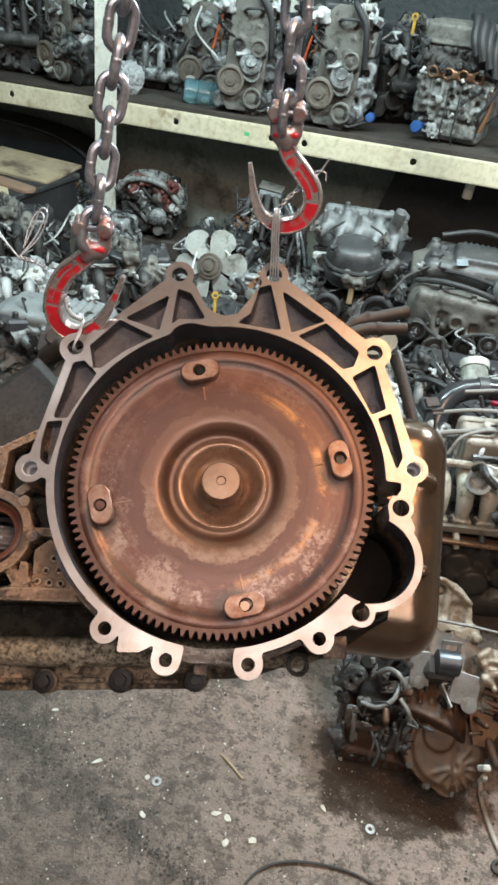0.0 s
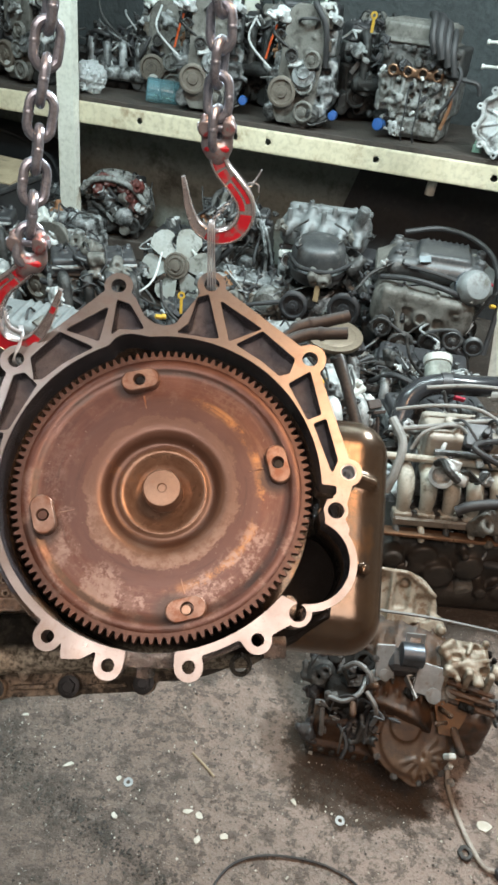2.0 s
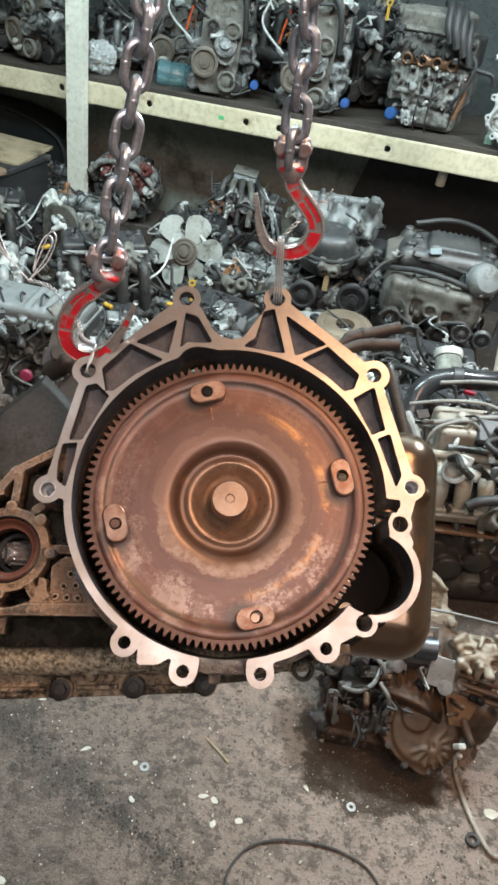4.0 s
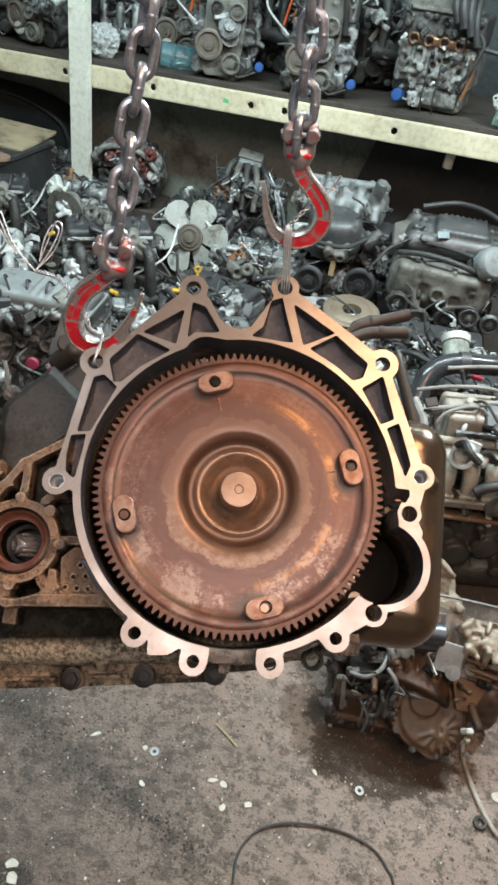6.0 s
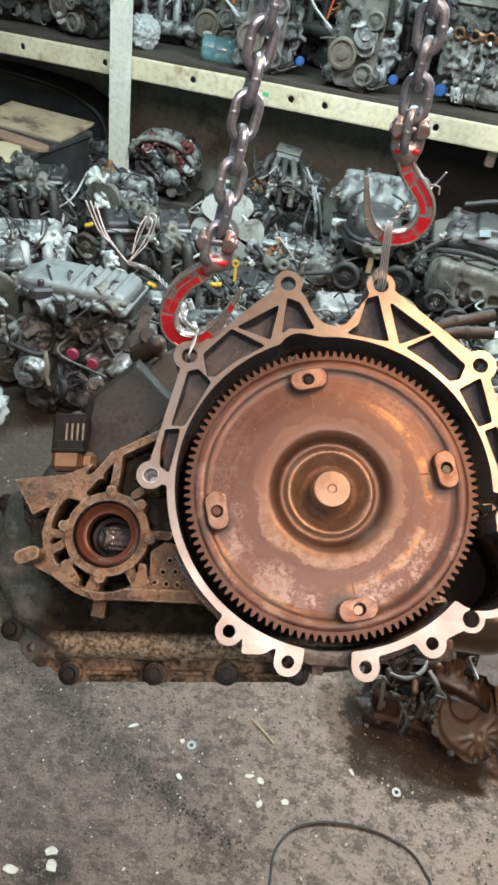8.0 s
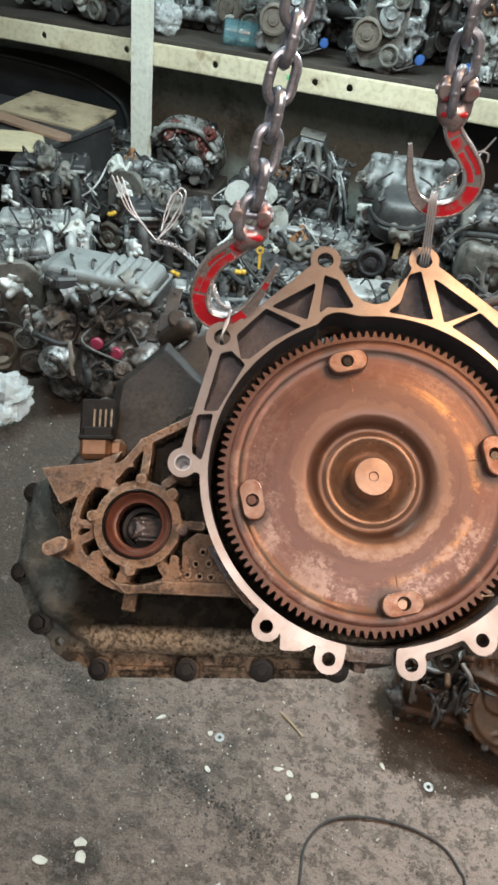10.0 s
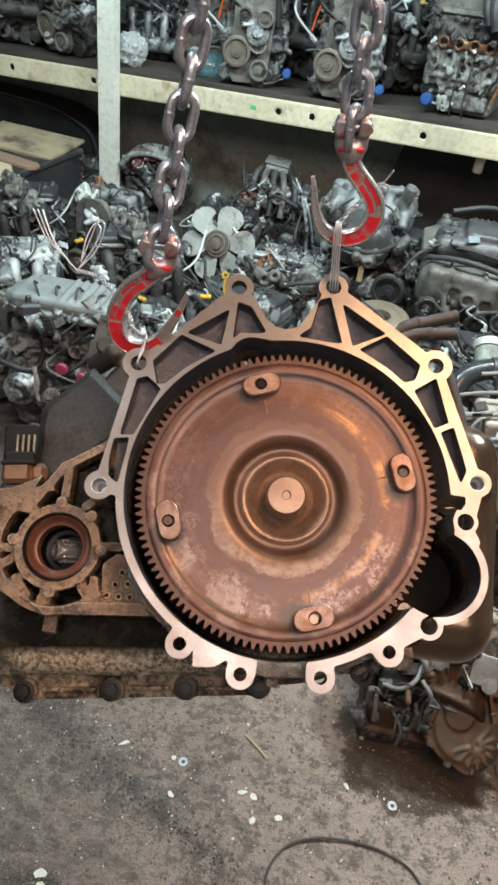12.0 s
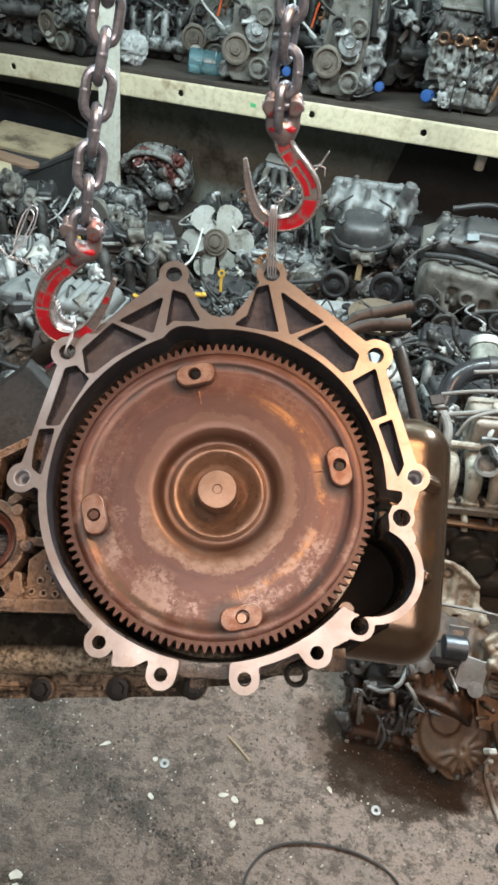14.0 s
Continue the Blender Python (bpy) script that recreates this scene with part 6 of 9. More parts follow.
        b.lathe([(0.009, -0.008), (0.009, 0.002), (0.005, 0.003)], at @ pose(-0.02, -0.003, 0, 90, 0, 0), seg=8)
        part("bracket", b, rnd.choice((ALLOY_PALE, ALLOY, IRON)), root)
    # wiring
    for i in range(int(7 * mess)):
        b = Build()
        a = Vector((u(-0.5, 0.5) * w, -d * u(0.2, 0.58), u(0.35, 1.05) * h))
        pts = [a]
        for k in range(4):
            pts.append(pts[-1] + Vector((u(-0.08, 0.08), u(-0.04, 0.03), u(-0.06, 0.03))))
        part("wire", b.tube(spline(pts, 4), u(0.0025, 0.0065), 5), RUBBER, root)
    for i in range(int(1.2 * mess)):
        b = Build()
        a = Vector((u(-0.5, 0.5) * w, -d * u(0.3, 0.62), u(0.35, 1.05) * h))
        pts = [a]
        for k in range(3):
            pts.append(pts[-1] + Vector((u(-0.10, 0.10), u(-0.05, 0.05), u(-0.05, 0.06))))
        part("bare_cable", b.tube(spline(pts, 4), u(0.003, 0.005), 5), ALLOY, root)
    for i in range(int(6 * mess)):
        at = pose(u(-0.5, 0.5) * w, -d * u(0.2, 0.62), u(0.35, 1.03) * h, u(-50, 50), u(-50, 50), u(-90, 90))
        b = Build().box((u(0.015, 0.035), u(0.012, 0.03), u(0.02, 0.05)), at, 0.18)
        b.lathe([(0.008, 0), (0.008, 0.025), (0.005, 0.03)], at @ pose(0, 0, 0.015), seg=8)
        part("connector", b, rnd.choice((BLACK_PLASTIC, BLACK_PLASTIC, WHITE_PLASTIC, ALLOY_PALE, ALLOY_PALE, YELLOW_PLASTIC if rnd.random() < 0.25 else IRON)), root)
    dress_top(root, rnd, w, d, h, zb, intake_mat, mess, duct)
    # bolted-on castings: pumps, brackets, housings
    for i in range(lumps):
        m = pose(u(-0.46, 0.46) * w, -d * u(-0.15, 0.56), h * u(0.45, 1.0), u(-40, 110), u(-50, 50), u(-90, 90)) @ Matrix.Scale(u(0.75, 1.25), 4)
        part("casting", rnd.choice(LUMPS), ALLOY, root, "", m)
    if fan:
        fan_root = part("fan_hub", Build().lathe([(0.055, -0.012), (0.055, 0.014), (0.040, 0.020), (0.012, 0.020)], seg=20), IRON, root, "", pose(0.03, -d * 0.66, h * 0.675, 72, 0, 0) @ Matrix.Scale(1.02, 4))
        clutch = Build().lathe([(0.074, 0.010), (0.074, 0.022), (0.066, 0.024), (0.064, 0.020), (0.056, 0.020), (0.054, 0.030), (0.044, 0.032), (0.042, 0.026), (0.030, 0.026), (0.028, 0.040), (0.010, 0.042)], seg=28)
        part("fan_clutch", clutch, BROWN_IRON, fan_root, "stepped round clutch in the middle of the fan")
        for k in range(6):
            part("blade", blade_shape(60 * k + 10), FAN_PLASTIC, fan_root, "pale plastic fan blade")
    return root


def shift_all(variants, rows, base=Matrix.Identity(4)):
    """Copies of the engines on their places: variant, x, y, z, turn, tilt."""
    for k, x, y, z, rz, tilt in rows:
        copy_thing(variants[k], base @ pose(x, y, z, tilt, 0, rz))



def drape(root, seed, xs, ys, zs, count):
    """Slack leads, small brackets and plugs thrown over the top of an engine."""
    rnd = random.Random(seed)
    u = rnd.uniform
    for k in range(count):
        a = Vector((u(*xs), u(*ys), u(*zs)))
        line = [a]
        for i in range(3):
            line.append(line[-1] + Vector((u(-0.09, 0.09), u(-0.05, 0.02), u(-0.07, 0.004))))
        part("lead", Build().tube(spline(line, 5), u(0.003, 0.008), 7), rnd.choice((RUBBER, RUBBER, IRON, ALLOY)), root)
        at = pose(*line[-1], u(-60, 60), u(-60, 60), u(-90, 90))
        part("plug", Build().box((u(0.02, 0.04), u(0.014, 0.024), u(0.012, 0.02)), at, 0.22).lathe([(0.008, 0), (0.008, 0.016), (0.005, 0.018)], at @ pose(0.005, 0, 0.006), seg=8), rnd.choice((BLACK_PLASTIC, IRON, ALLOY, ALLOY_PALE)), root)
        if k % 3 == 0:
            m = pose(u(*xs), u(*ys), u(zs[0] - 0.03, zs[1] - 0.05), u(-30, 100), u(-40, 40), u(-90, 90)) @ Matrix.Scale(u(0.35, 0.6), 4)
            part("casting", LUMPS[(3, 2, 9, 5)[(k // 3) % 4]], IRON, root, "", m)


def vee_front(root):
    """A broad dull cast front under a ribbed plastic cover, silver canister to one side, belt pulleys low down."""
    f = Field((-0.30, -0.42, 0.16), (0.28, 0.08, 0.60), 0.0075)
    f.join(f.block((-0.02, -0.18, 0.38), (0.46, 0.26, 0.22), 0.08))
    f.join(f.block((-0.06, -0.29, 0.40), (0.30, 0.07, 0.10), 0.03), 0.03)
    f.join(f.rod((-0.19, -0.30, 0.47), (0.12, -0.30, 0.45), 0.026), 0.02)
    f.join(f.rod((-0.15, -0.30, 0.46), (-0.10, -0.33, 0.30), 0.022), 0.02)
    f.join(f.rod((0.06, -0.30, 0.44), (0.04, -0.33, 0.28), 0.024), 0.02)
    f.join(f.drum((-0.17, -0.24, 0.43), (-0.17, -0.325, 0.43), 0.040), 0.012)
    f.join(f.drum((-0.02, -0.26, 0.375), (-0.02, -0.335, 0.375), 0.034), 0.012)
    f.cut(f.drum((-0.02, -0.32, 0.375), (-0.02, -0.36, 0.375), 0.022), 0.004)
    f.cut(f.block((-0.085, -0.35, 0.385), (0.05, 0.08, 0.06), 0.015), 0.012)
    f.cut(f.block((0.055, -0.35, 0.36), (0.04, 0.08, 0.05), 0.015), 0.012)
    for k in range(9):
        x, z = -0.21 + 0.048 * k, 0.335 + 0.075 * (k % 3)
        f.join(f.drum((x, -0.24, z), (x, -0.318, z), 0.010), 0.006)
    part("front_cover", f.mesh("front_cover"), DULL_GREY, root, "dull grey cast front cover")
    f = Field((-0.27, -0.30, 0.46), (0.28, 0.18, 0.70), 0.0060)
    f.join(f.block((0.0, -0.05, 0.545), (0.44, 0.34, 0.10), 0.05))
    f.join(f.block((0.03, -0.08, 0.600), (0.24, 0.22, 0.05), 0.022), 0.015)
    for k in range(8):
        f.join(f.rod((-0.06 + 0.026 * k, -0.185, 0.612), (-0.05 + 0.026 * k, 0.02, 0.624), 0.0065), 0.003)
    for x, y in ((-0.17, -0.16), (-0.14, -0.05), (-0.18, 0.04), (0.19, -0.14), (0.20, 0.0)):
        f.join(f.drum((x, y, 0.56), (x, y, 0.615), 0.022), 0.008)
        f.cut(f.drum((x, y, 0.605), (x, y, 0.65), 0.012))
    part("ribbed_cover", f.mesh("ribbed_cover"), COVER_GREY, root, "ribbed black plastic top cover")
    part("label_plate", Build().box((0.055, 0.030, 0.004), pose(-0.055, -0.205, 0.605, 48, 0, 25), 0.2), MINT_GREY, root)
    part("cam_cover", Build().box((0.12, 0.20, 0.045), pose(0.215, -0.12, 0.535, 12, 28, 0), 0.3), LID_CAST, root)
    part("cam_cover", Build().box((0.11, 0.19, 0.040), pose(-0.215, -0.10, 0.545, 10, -26, 0), 0.3), DULL_GREY, root)
    part("red_mark", Build().box((0.050, 0.014, 0.008), pose(0.235, -0.205, 0.548, 20, 28, 12), 0.2), RED_PLASTIC, root)
    can = pose(0.165, -0.235, 0.520, 58, 0, 24)
    part("canister", Build().lathe([(0.060, -0.07), (0.072, -0.060), (0.075, 0.0), (0.073, 0.045), (0.060, 0.062), (0.056, 0.066), (0.020, 0.070)], can, seg=32), LID_CAST, root, "silvery round canister")
    part("strap", Build().lathe([(0.0755, -0.012), (0.0775, -0.010), (0.0775, 0.006), (0.0755, 0.008)], can, seg=32), DULL_STEEL, root)
    for x, z, r in ((-0.185, 0.335, 0.048), (-0.085, 0.265, 0.060), (0.035, 0.300, 0.050), (0.130, 0.330, 0.044), (0.225, 0.315, 0.042)):
        part("pulley", pulley_shape(r, 0.03, True, 5), IRON if r > 0.046 else COVER_GREY, root, "", toward_front(x, -0.365, z))
    part("belt", Build().tube(spline([(-0.233, -0.382, 0.34), (-0.19, -0.382, 0.383), (-0.14, -0.382, 0.35), (-0.10, -0.382, 0.327), (-0.02, -0.382, 0.285), (0.035, -0.382, 0.350), (0.130, -0.382, 0.374), (0.18, -0.382, 0.33)], 6), [0.008] * 43, 8), RUBBER, root)
    part("tensioner_arm", Build().tube(spline([(0.10, -0.36, 0.30), (0.18, -0.37, 0.27), (0.22, -0.37, 0.20), (0.20, -0.37, 0.12)], 6), [0.026 - 0.0006 * k for k in range(19)], 10), BLACK_PLASTIC, root)
    part("cross_hose", Build().tube(spline([(-0.23, -0.22, 0.500), (-0.10, -0.275, 0.530), (0.04, -0.295, 0.520), (0.15, -0.270, 0.480), (0.22, -0.22, 0.44)], 7), 0.013, 10), RUBBER, root)
    part("cross_hose", Build().tube(spline([(-0.20, -0.18, 0.545), (-0.06, -0.235, 0.566), (0.08, -0.245, 0.548), (0.20, -0.19, 0.50)], 7), 0.009, 8), RUBBER, root)
    part("loom", Build().tube(spline([(-0.16, 0.02, 0.640), (0.0, 0.06, 0.668), (0.15, 0.04, 0.650), (0.26, -0.04, 0.590), (0.31, -0.16, 0.44), (0.30, -0.24, 0.22)], 8), 0.012, 9), RUBBER, root)
    drape(root, 73, (-0.24, 0.22), (-0.28, 0.04), (0.50, 0.62), 13)
    drape(root, 74, (-0.22, 0.20), (-0.36, -0.31), (0.22, 0.42), 8)
    part("yellow_plug", Build().box((0.030, 0.018, 0.016), pose(0.275, -0.25, 0.46, 15, 10, 30), 0.25), YELLOW_PLASTIC, root)
    rnd = random.Random(61)
    for k in range(9):
        m = pose(-0.24 + 0.062 * k, -0.31 - rnd.uniform(0, 0.03), rnd.uniform(0.06, 0.20), rnd.uniform(40, 120), rnd.uniform(-40, 40), rnd.uniform(-60, 60)) @ Matrix.Scale(rnd.uniform(0.5, 0.9), 4)
        part("casting", LUMPS[(3, 5, 6, 7, 9, 11, 12, 2)[k % 8]], IRON, root, "", m)


MINT_GREY = surface("bluish_label_film", (0.16, 0.21, 0.23), (0.11, 0.14, 0.15), 0.35, 0.0, 20, 0.05)
DULL_STEEL = surface("dull_rolled_steel", (0.10, 0.118, 0.14), (0.06, 0.066, 0.072), 0.38, 0.8, 20, 0.05)


PALE_ARCH = surface("stained_pale_casting", (0.205, 0.216, 0.216), (0.115, 0.121, 0.121), 0.5, 0.2, 9, 0.2, 10, (0.045, 0.045, 0.044), 0.55, 7, spec=0.4)


def piped_top(root):
    """A dark engine with a grey sloping manifold of curved pipes and rods rising over it."""
    for k in range(5):
        x = -0.17 + 0.075 * k
        line = spline([(x, -0.20, 0.36), (x * 0.9, -0.14, 0.47 + 0.012 * k), (x * 0.7 - 0.02, -0.03, 0.555), (x * 0.5 - 0.03, 0.08, 0.565)], 5)
        part("manifold_pipe", Build().tube(line, 0.019, 12), DULL_GREY if k % 2 else IRON, root)
    part("throttle_box", Build().box((0.17, 0.12, 0.075), pose(-0.03, 0.06, 0.565, 10, 6, 0), 0.25), COVER_GREY, root)
    part("lid_plate", Build().box((0.15, 0.10, 0.012), pose(-0.03, 0.055, 0.610, 10, 6, 0), 0.25), DULL_GREY, root)
    for line, r in (([(0.24, -0.22, 0.16), (0.22, -0.20, 0.34), (0.16, -0.12, 0.48)], 0.012), ([(0.27, -0.16, 0.22), (0.21, -0.15, 0.42), (0.10, -0.06, 0.56)], 0.009),
                    ([(-0.25, -0.20, 0.20), (-0.21, -0.22, 0.36), (-0.12, -0.16, 0.47)], 0.014)):
        part("bent_rod", Build().tube(spline(line, 6), r, 9), ALLOY, root)
    drape(root, 75, (-0.22, 0.20), (-0.20, 0.05), (0.46, 0.58), 12)


def dome_front(root):
    """A mottled pale manifold behind a black drum-shaped cover, big pulleys low on both sides."""
    f = Field((-0.30, -0.22, 0.42), (0.26, 0.22, 0.72), 0.0085)
    f.join(f.block((-0.04, 0.02, 0.53), (0.44, 0.26, 0.16), 0.06))
    for k in range(5):
        x = -0.21 + 0.088 * k
        f.join(f.rod((x, -0.14, 0.53), (x * 0.9, -0.04, 0.605 + 0.016 * (k % 2)), 0.020 + 0.005 * (k % 3)), 0.02)
        f.join(f.rod((x * 0.9, -0.04, 0.605 + 0.016 * (k % 2)), (x * 0.85, 0.14, 0.57), 0.020), 0.02)
    f.join(f.rod((-0.22, 0.02, 0.62), (0.16, 0.0, 0.645), 0.022), 0.01)
    f.join(f.drum((0.12, -0.08, 0.60), (0.15, -0.10, 0.70), 0.030), 0.01)
    for k in range(10):
        x, y = -0.21 + 0.042 * k, -0.10 + 0.05 * (k % 4)
        f.join(f.drum((x, y, 0.58), (x, y, 0.645 + 0.012 * (k % 3)), 0.013), 0.005)
    part("arched_manifold", f.mesh("arched_manifold"), PALE_ARCH, root, "pale arched manifold with grey stains")
    drum = Build().lathe([(0.120, -0.075), (0.135, -0.060), (0.138, -0.02), (0.150, -0.015), (0.154, 0.0), (0.152, 0.012), (0.140, 0.018), (0.138, 0.08), (0.130, 0.115), (0.108, 0.136), (0.06, 0.146), (0.0, 0.148)], Matrix.Diagonal((0.94, 0.80, 0.92, 1)), seg=40)
    part("drum_cover", drum, COVER_GREY, root, "black drum-shaped cover", pose(-0.02, -0.21, 0.432, 12, 0, 0))
    for x, z, r in ((-0.08, 0.27, 0.068), (0.16, 0.30, 0.078), (0.03, 0.13, 0.080)):
        part("pulley", pulley_shape(r, 0.034, True, 6), BLACK_PLASTIC, root, "", toward_front(x, -0.35, z))
    rnd = random.Random(62)
    for k in range(14):
        m = pose(-0.27 + 0.042 * k, -0.28 - rnd.uniform(0, 0.06), rnd.uniform(0.06, 0.42), rnd.uniform(40, 120), rnd.uniform(-40, 40), rnd.uniform(-60, 60)) @ Matrix.Scale(rnd.uniform(0.5, 0.9), 4)
        part("casting", LUMPS[(3, 5, 6, 7, 9, 11, 12, 2)[k % 8]], IRON, root, "", m)
    drape(root, 71, (-0.26, 0.22), (-0.24, 0.10), (0.52, 0.66), 12)
    part("strap", Build().tube(spline([(-0.16, -0.24, 0.47), (-0.08, -0.345, 0.455), (0.06, -0.345, 0.455), (0.14, -0.24, 0.47)], 6), 0.010, 8), RUBBER, root)
    part("strut", Build().box((0.026, 0.016, 0.10), pose(0.02, -0.36, 0.36, -8, 0, 0), 0.2), STAINED_TAN, root)
    part("alternator_body", Build().lathe([(0.02, 0.052), (0.055, 0.048), (0.070, 0.03), (0.070, -0.03), (0.055, -0.05)], toward_front(-0.22, -0.31, 0.24), seg=24), MOTTLED, root)


GREY_DUST = surface("dusty_grey_rubber", (0.22, 0.215, 0.20), (0.15, 0.147, 0.138), 0.6, 0.0, 20, 0.05, 8, (0.06, 0.057, 0.05), 0.4, 20)


def runner_bank(root):
    """Four fat cream runners dropping from a rail to a tan flange, a hose across them."""
    for x in (-0.31, -0.235, -0.16, -0.085, -0.01, 0.065):
        line = spline([(x, 0.02, 0.43), (x, -0.08, 0.474), (x, -0.145, 0.470), (x, -0.180, 0.430), (x, -0.190, 0.375)], 5)
        part("runner", Build().tube(line, [0.021 + 0.007 * math.sin(math.pi * k / 20) for k in range(len(line))], 14), CREAM_CAST, root)
        part("runner_foot", Build().box((0.060, 0.045, 0.018), pose(x, -0.195, 0.372, -10, 0, 0), 0.25), CREAM_CAST, root)
        part("bolt", bolt_mesh, ALLOY_PALE, root, "", pose(x + 0.036, -0.205, 0.382))
    part("runner_base", Build().box((0.48, 0.060, 0.030), pose(-0.10, -0.200, 0.352, -10, 0, 0), 0.2), BROWN_IRON, root)
    for k in range(6):
        part("stay", Build().tube(spline([(-0.33 + 0.082 * k, -0.215, 0.345), (-0.325 + 0.082 * k, -0.235, 0.325), (-0.32 + 0.082 * k, -0.245, 0.295)], 4), 0.011, 10), CREAM_CAST if k % 2 else IRON, root)
    f = Field((-0.42, -0.34, 0.0), (0.34, 0.10, 0.32), 0.010)
    f.join(f.block((-0.05, -0.08, 0.15), (0.64, 0.28, 0.26), 0.03))
    f.join(f.block((-0.02, -0.10, 0.05), (0.52, 0.32, 0.10), 0.03), 0.02)
    rnd = random.Random(64)
    for k in range(30):
        x, z, r = rnd.uniform(-0.34, 0.26), rnd.uniform(0.06, 0.27), rnd.choice((0.015, 0.022, 0.035, 0.05))
        f.join(f.drum((x, -0.18, z), (x, -0.225 - rnd.uniform(0.0, 0.06), z), r), 0.006)
    part("sump", f.mesh("sump"), CAST_DARK, root, "black oily sump and lower block")
    part("runner_flange", Build().box((0.48, 0.045, 0.013), pose(-0.14, -0.235, 0.316, -10, 1.5, 0), 0.2), COPPER_BROWN, root)
    part("tilted_plate", Build().box((0.085, 0.065, 0.004), pose(-0.06, -0.03, 0.600, 38, 8, -12), 0.2), PALE_ARCH, root)
    for line, r in (([(-0.34, 0.06, 0.60), (-0.22, 0.04, 0.64), (-0.08, 0.05, 0.635), (0.02, 0.02, 0.60)], 0.0065), ([(-0.36, -0.02, 0.57), (-0.20, -0.03, 0.61), (-0.02, -0.01, 0.63), (0.20, -0.03, 0.61)], 0.0085),
                    ([(-0.30, -0.08, 0.54), (-0.26, -0.06, 0.60), (-0.16, -0.05, 0.625), (-0.10, -0.08, 0.575)], 0.006), ([(-0.36, 0.0, 0.60), (-0.33, -0.08, 0.56), (-0.35, -0.14, 0.48), (-0.37, -0.16, 0.42)], 0.015),
                    ([(-0.02, 0.10, 0.66), (0.06, 0.06, 0.69), (0.16, 0.08, 0.67), (0.26, 0.10, 0.64)], 0.017), ([(-0.24, 0.12, 0.66), (-0.10, 0.13, 0.675), (0.04, 0.14, 0.67)], 0.007)):
        part("pale_tube", Build().tube(spline(line, 6), r, 9), GREY_DUST, root)
    rnd = random.Random(66)
    for k in range(16):
        m = pose(rnd.uniform(-0.34, 0.24), rnd.uniform(-0.06, 0.16), rnd.uniform(0.52, 0.62), rnd.uniform(-40, 100), rnd.uniform(-50, 50), rnd.uniform(-90, 90)) @ Matrix.Scale(rnd.uniform(0.35, 0.7), 4)
        part("casting", LUMPS[(0, 13, 1, 5, 8, 10)[k % 6]], TAN_COVER if k % 3 else ALLOY_PALE, root, "", m)
    part("rail", Build().tube([(-0.38, -0.10, 0.522), (0.30, -0.12, 0.525)], 0.013, 10), CREAM_CAST, root)
    part("rail", Build().tube(spline([(-0.36, 0.02, 0.55), (-0.1, 0.0, 0.562), (0.1, 0.02, 0.556), (0.32, 0.0, 0.55)], 5), 0.009, 8), ALLOY_PALE, root)
    part("heater_hose", Build().tube(spline([(-0.155, -0.235, 0.425), (-0.10, -0.235, 0.455), (0.02, -0.225, 0.455), (0.16, -0.25, 0.40), (0.20, -0.26, 0.30)], 7), 0.017, 12), RUBBER, root)


def lid_cover(root):
    """A broad cream intake lid with ridges over one half."""
    f = Field((-0.26, -0.20, 0.49), (0.26, 0.14, 0.66), 0.0075)
    f.join(f.block((0.0, -0.03, 0.56), (0.42, 0.22, 0.07), 0.03))
    f.join(f.block((0.0, -0.03, 0.535), (0.45, 0.26, 0.018), 0.006), 0.006)
    f.join(f.block((-0.16, -0.05, 0.56), (0.16, 0.14, 0.05), 0.025), 0.02)
    for k in range(6):
        f.join(f.rod((0.0 + 0.034 * k, -0.11, 0.592), (0.0 + 0.034 * k, 0.05, 0.600), 0.010), 0.006)
    for k in range(5):
        f.join(f.drum((-0.2 + 0.1 * k, -0.15, 0.52), (-0.2 + 0.1 * k, -0.15, 0.56), 0.014), 0.006)
    part("intake_lid", f.mesh("intake_lid"), LID_CAST, root, "broad cream cast intake lid")


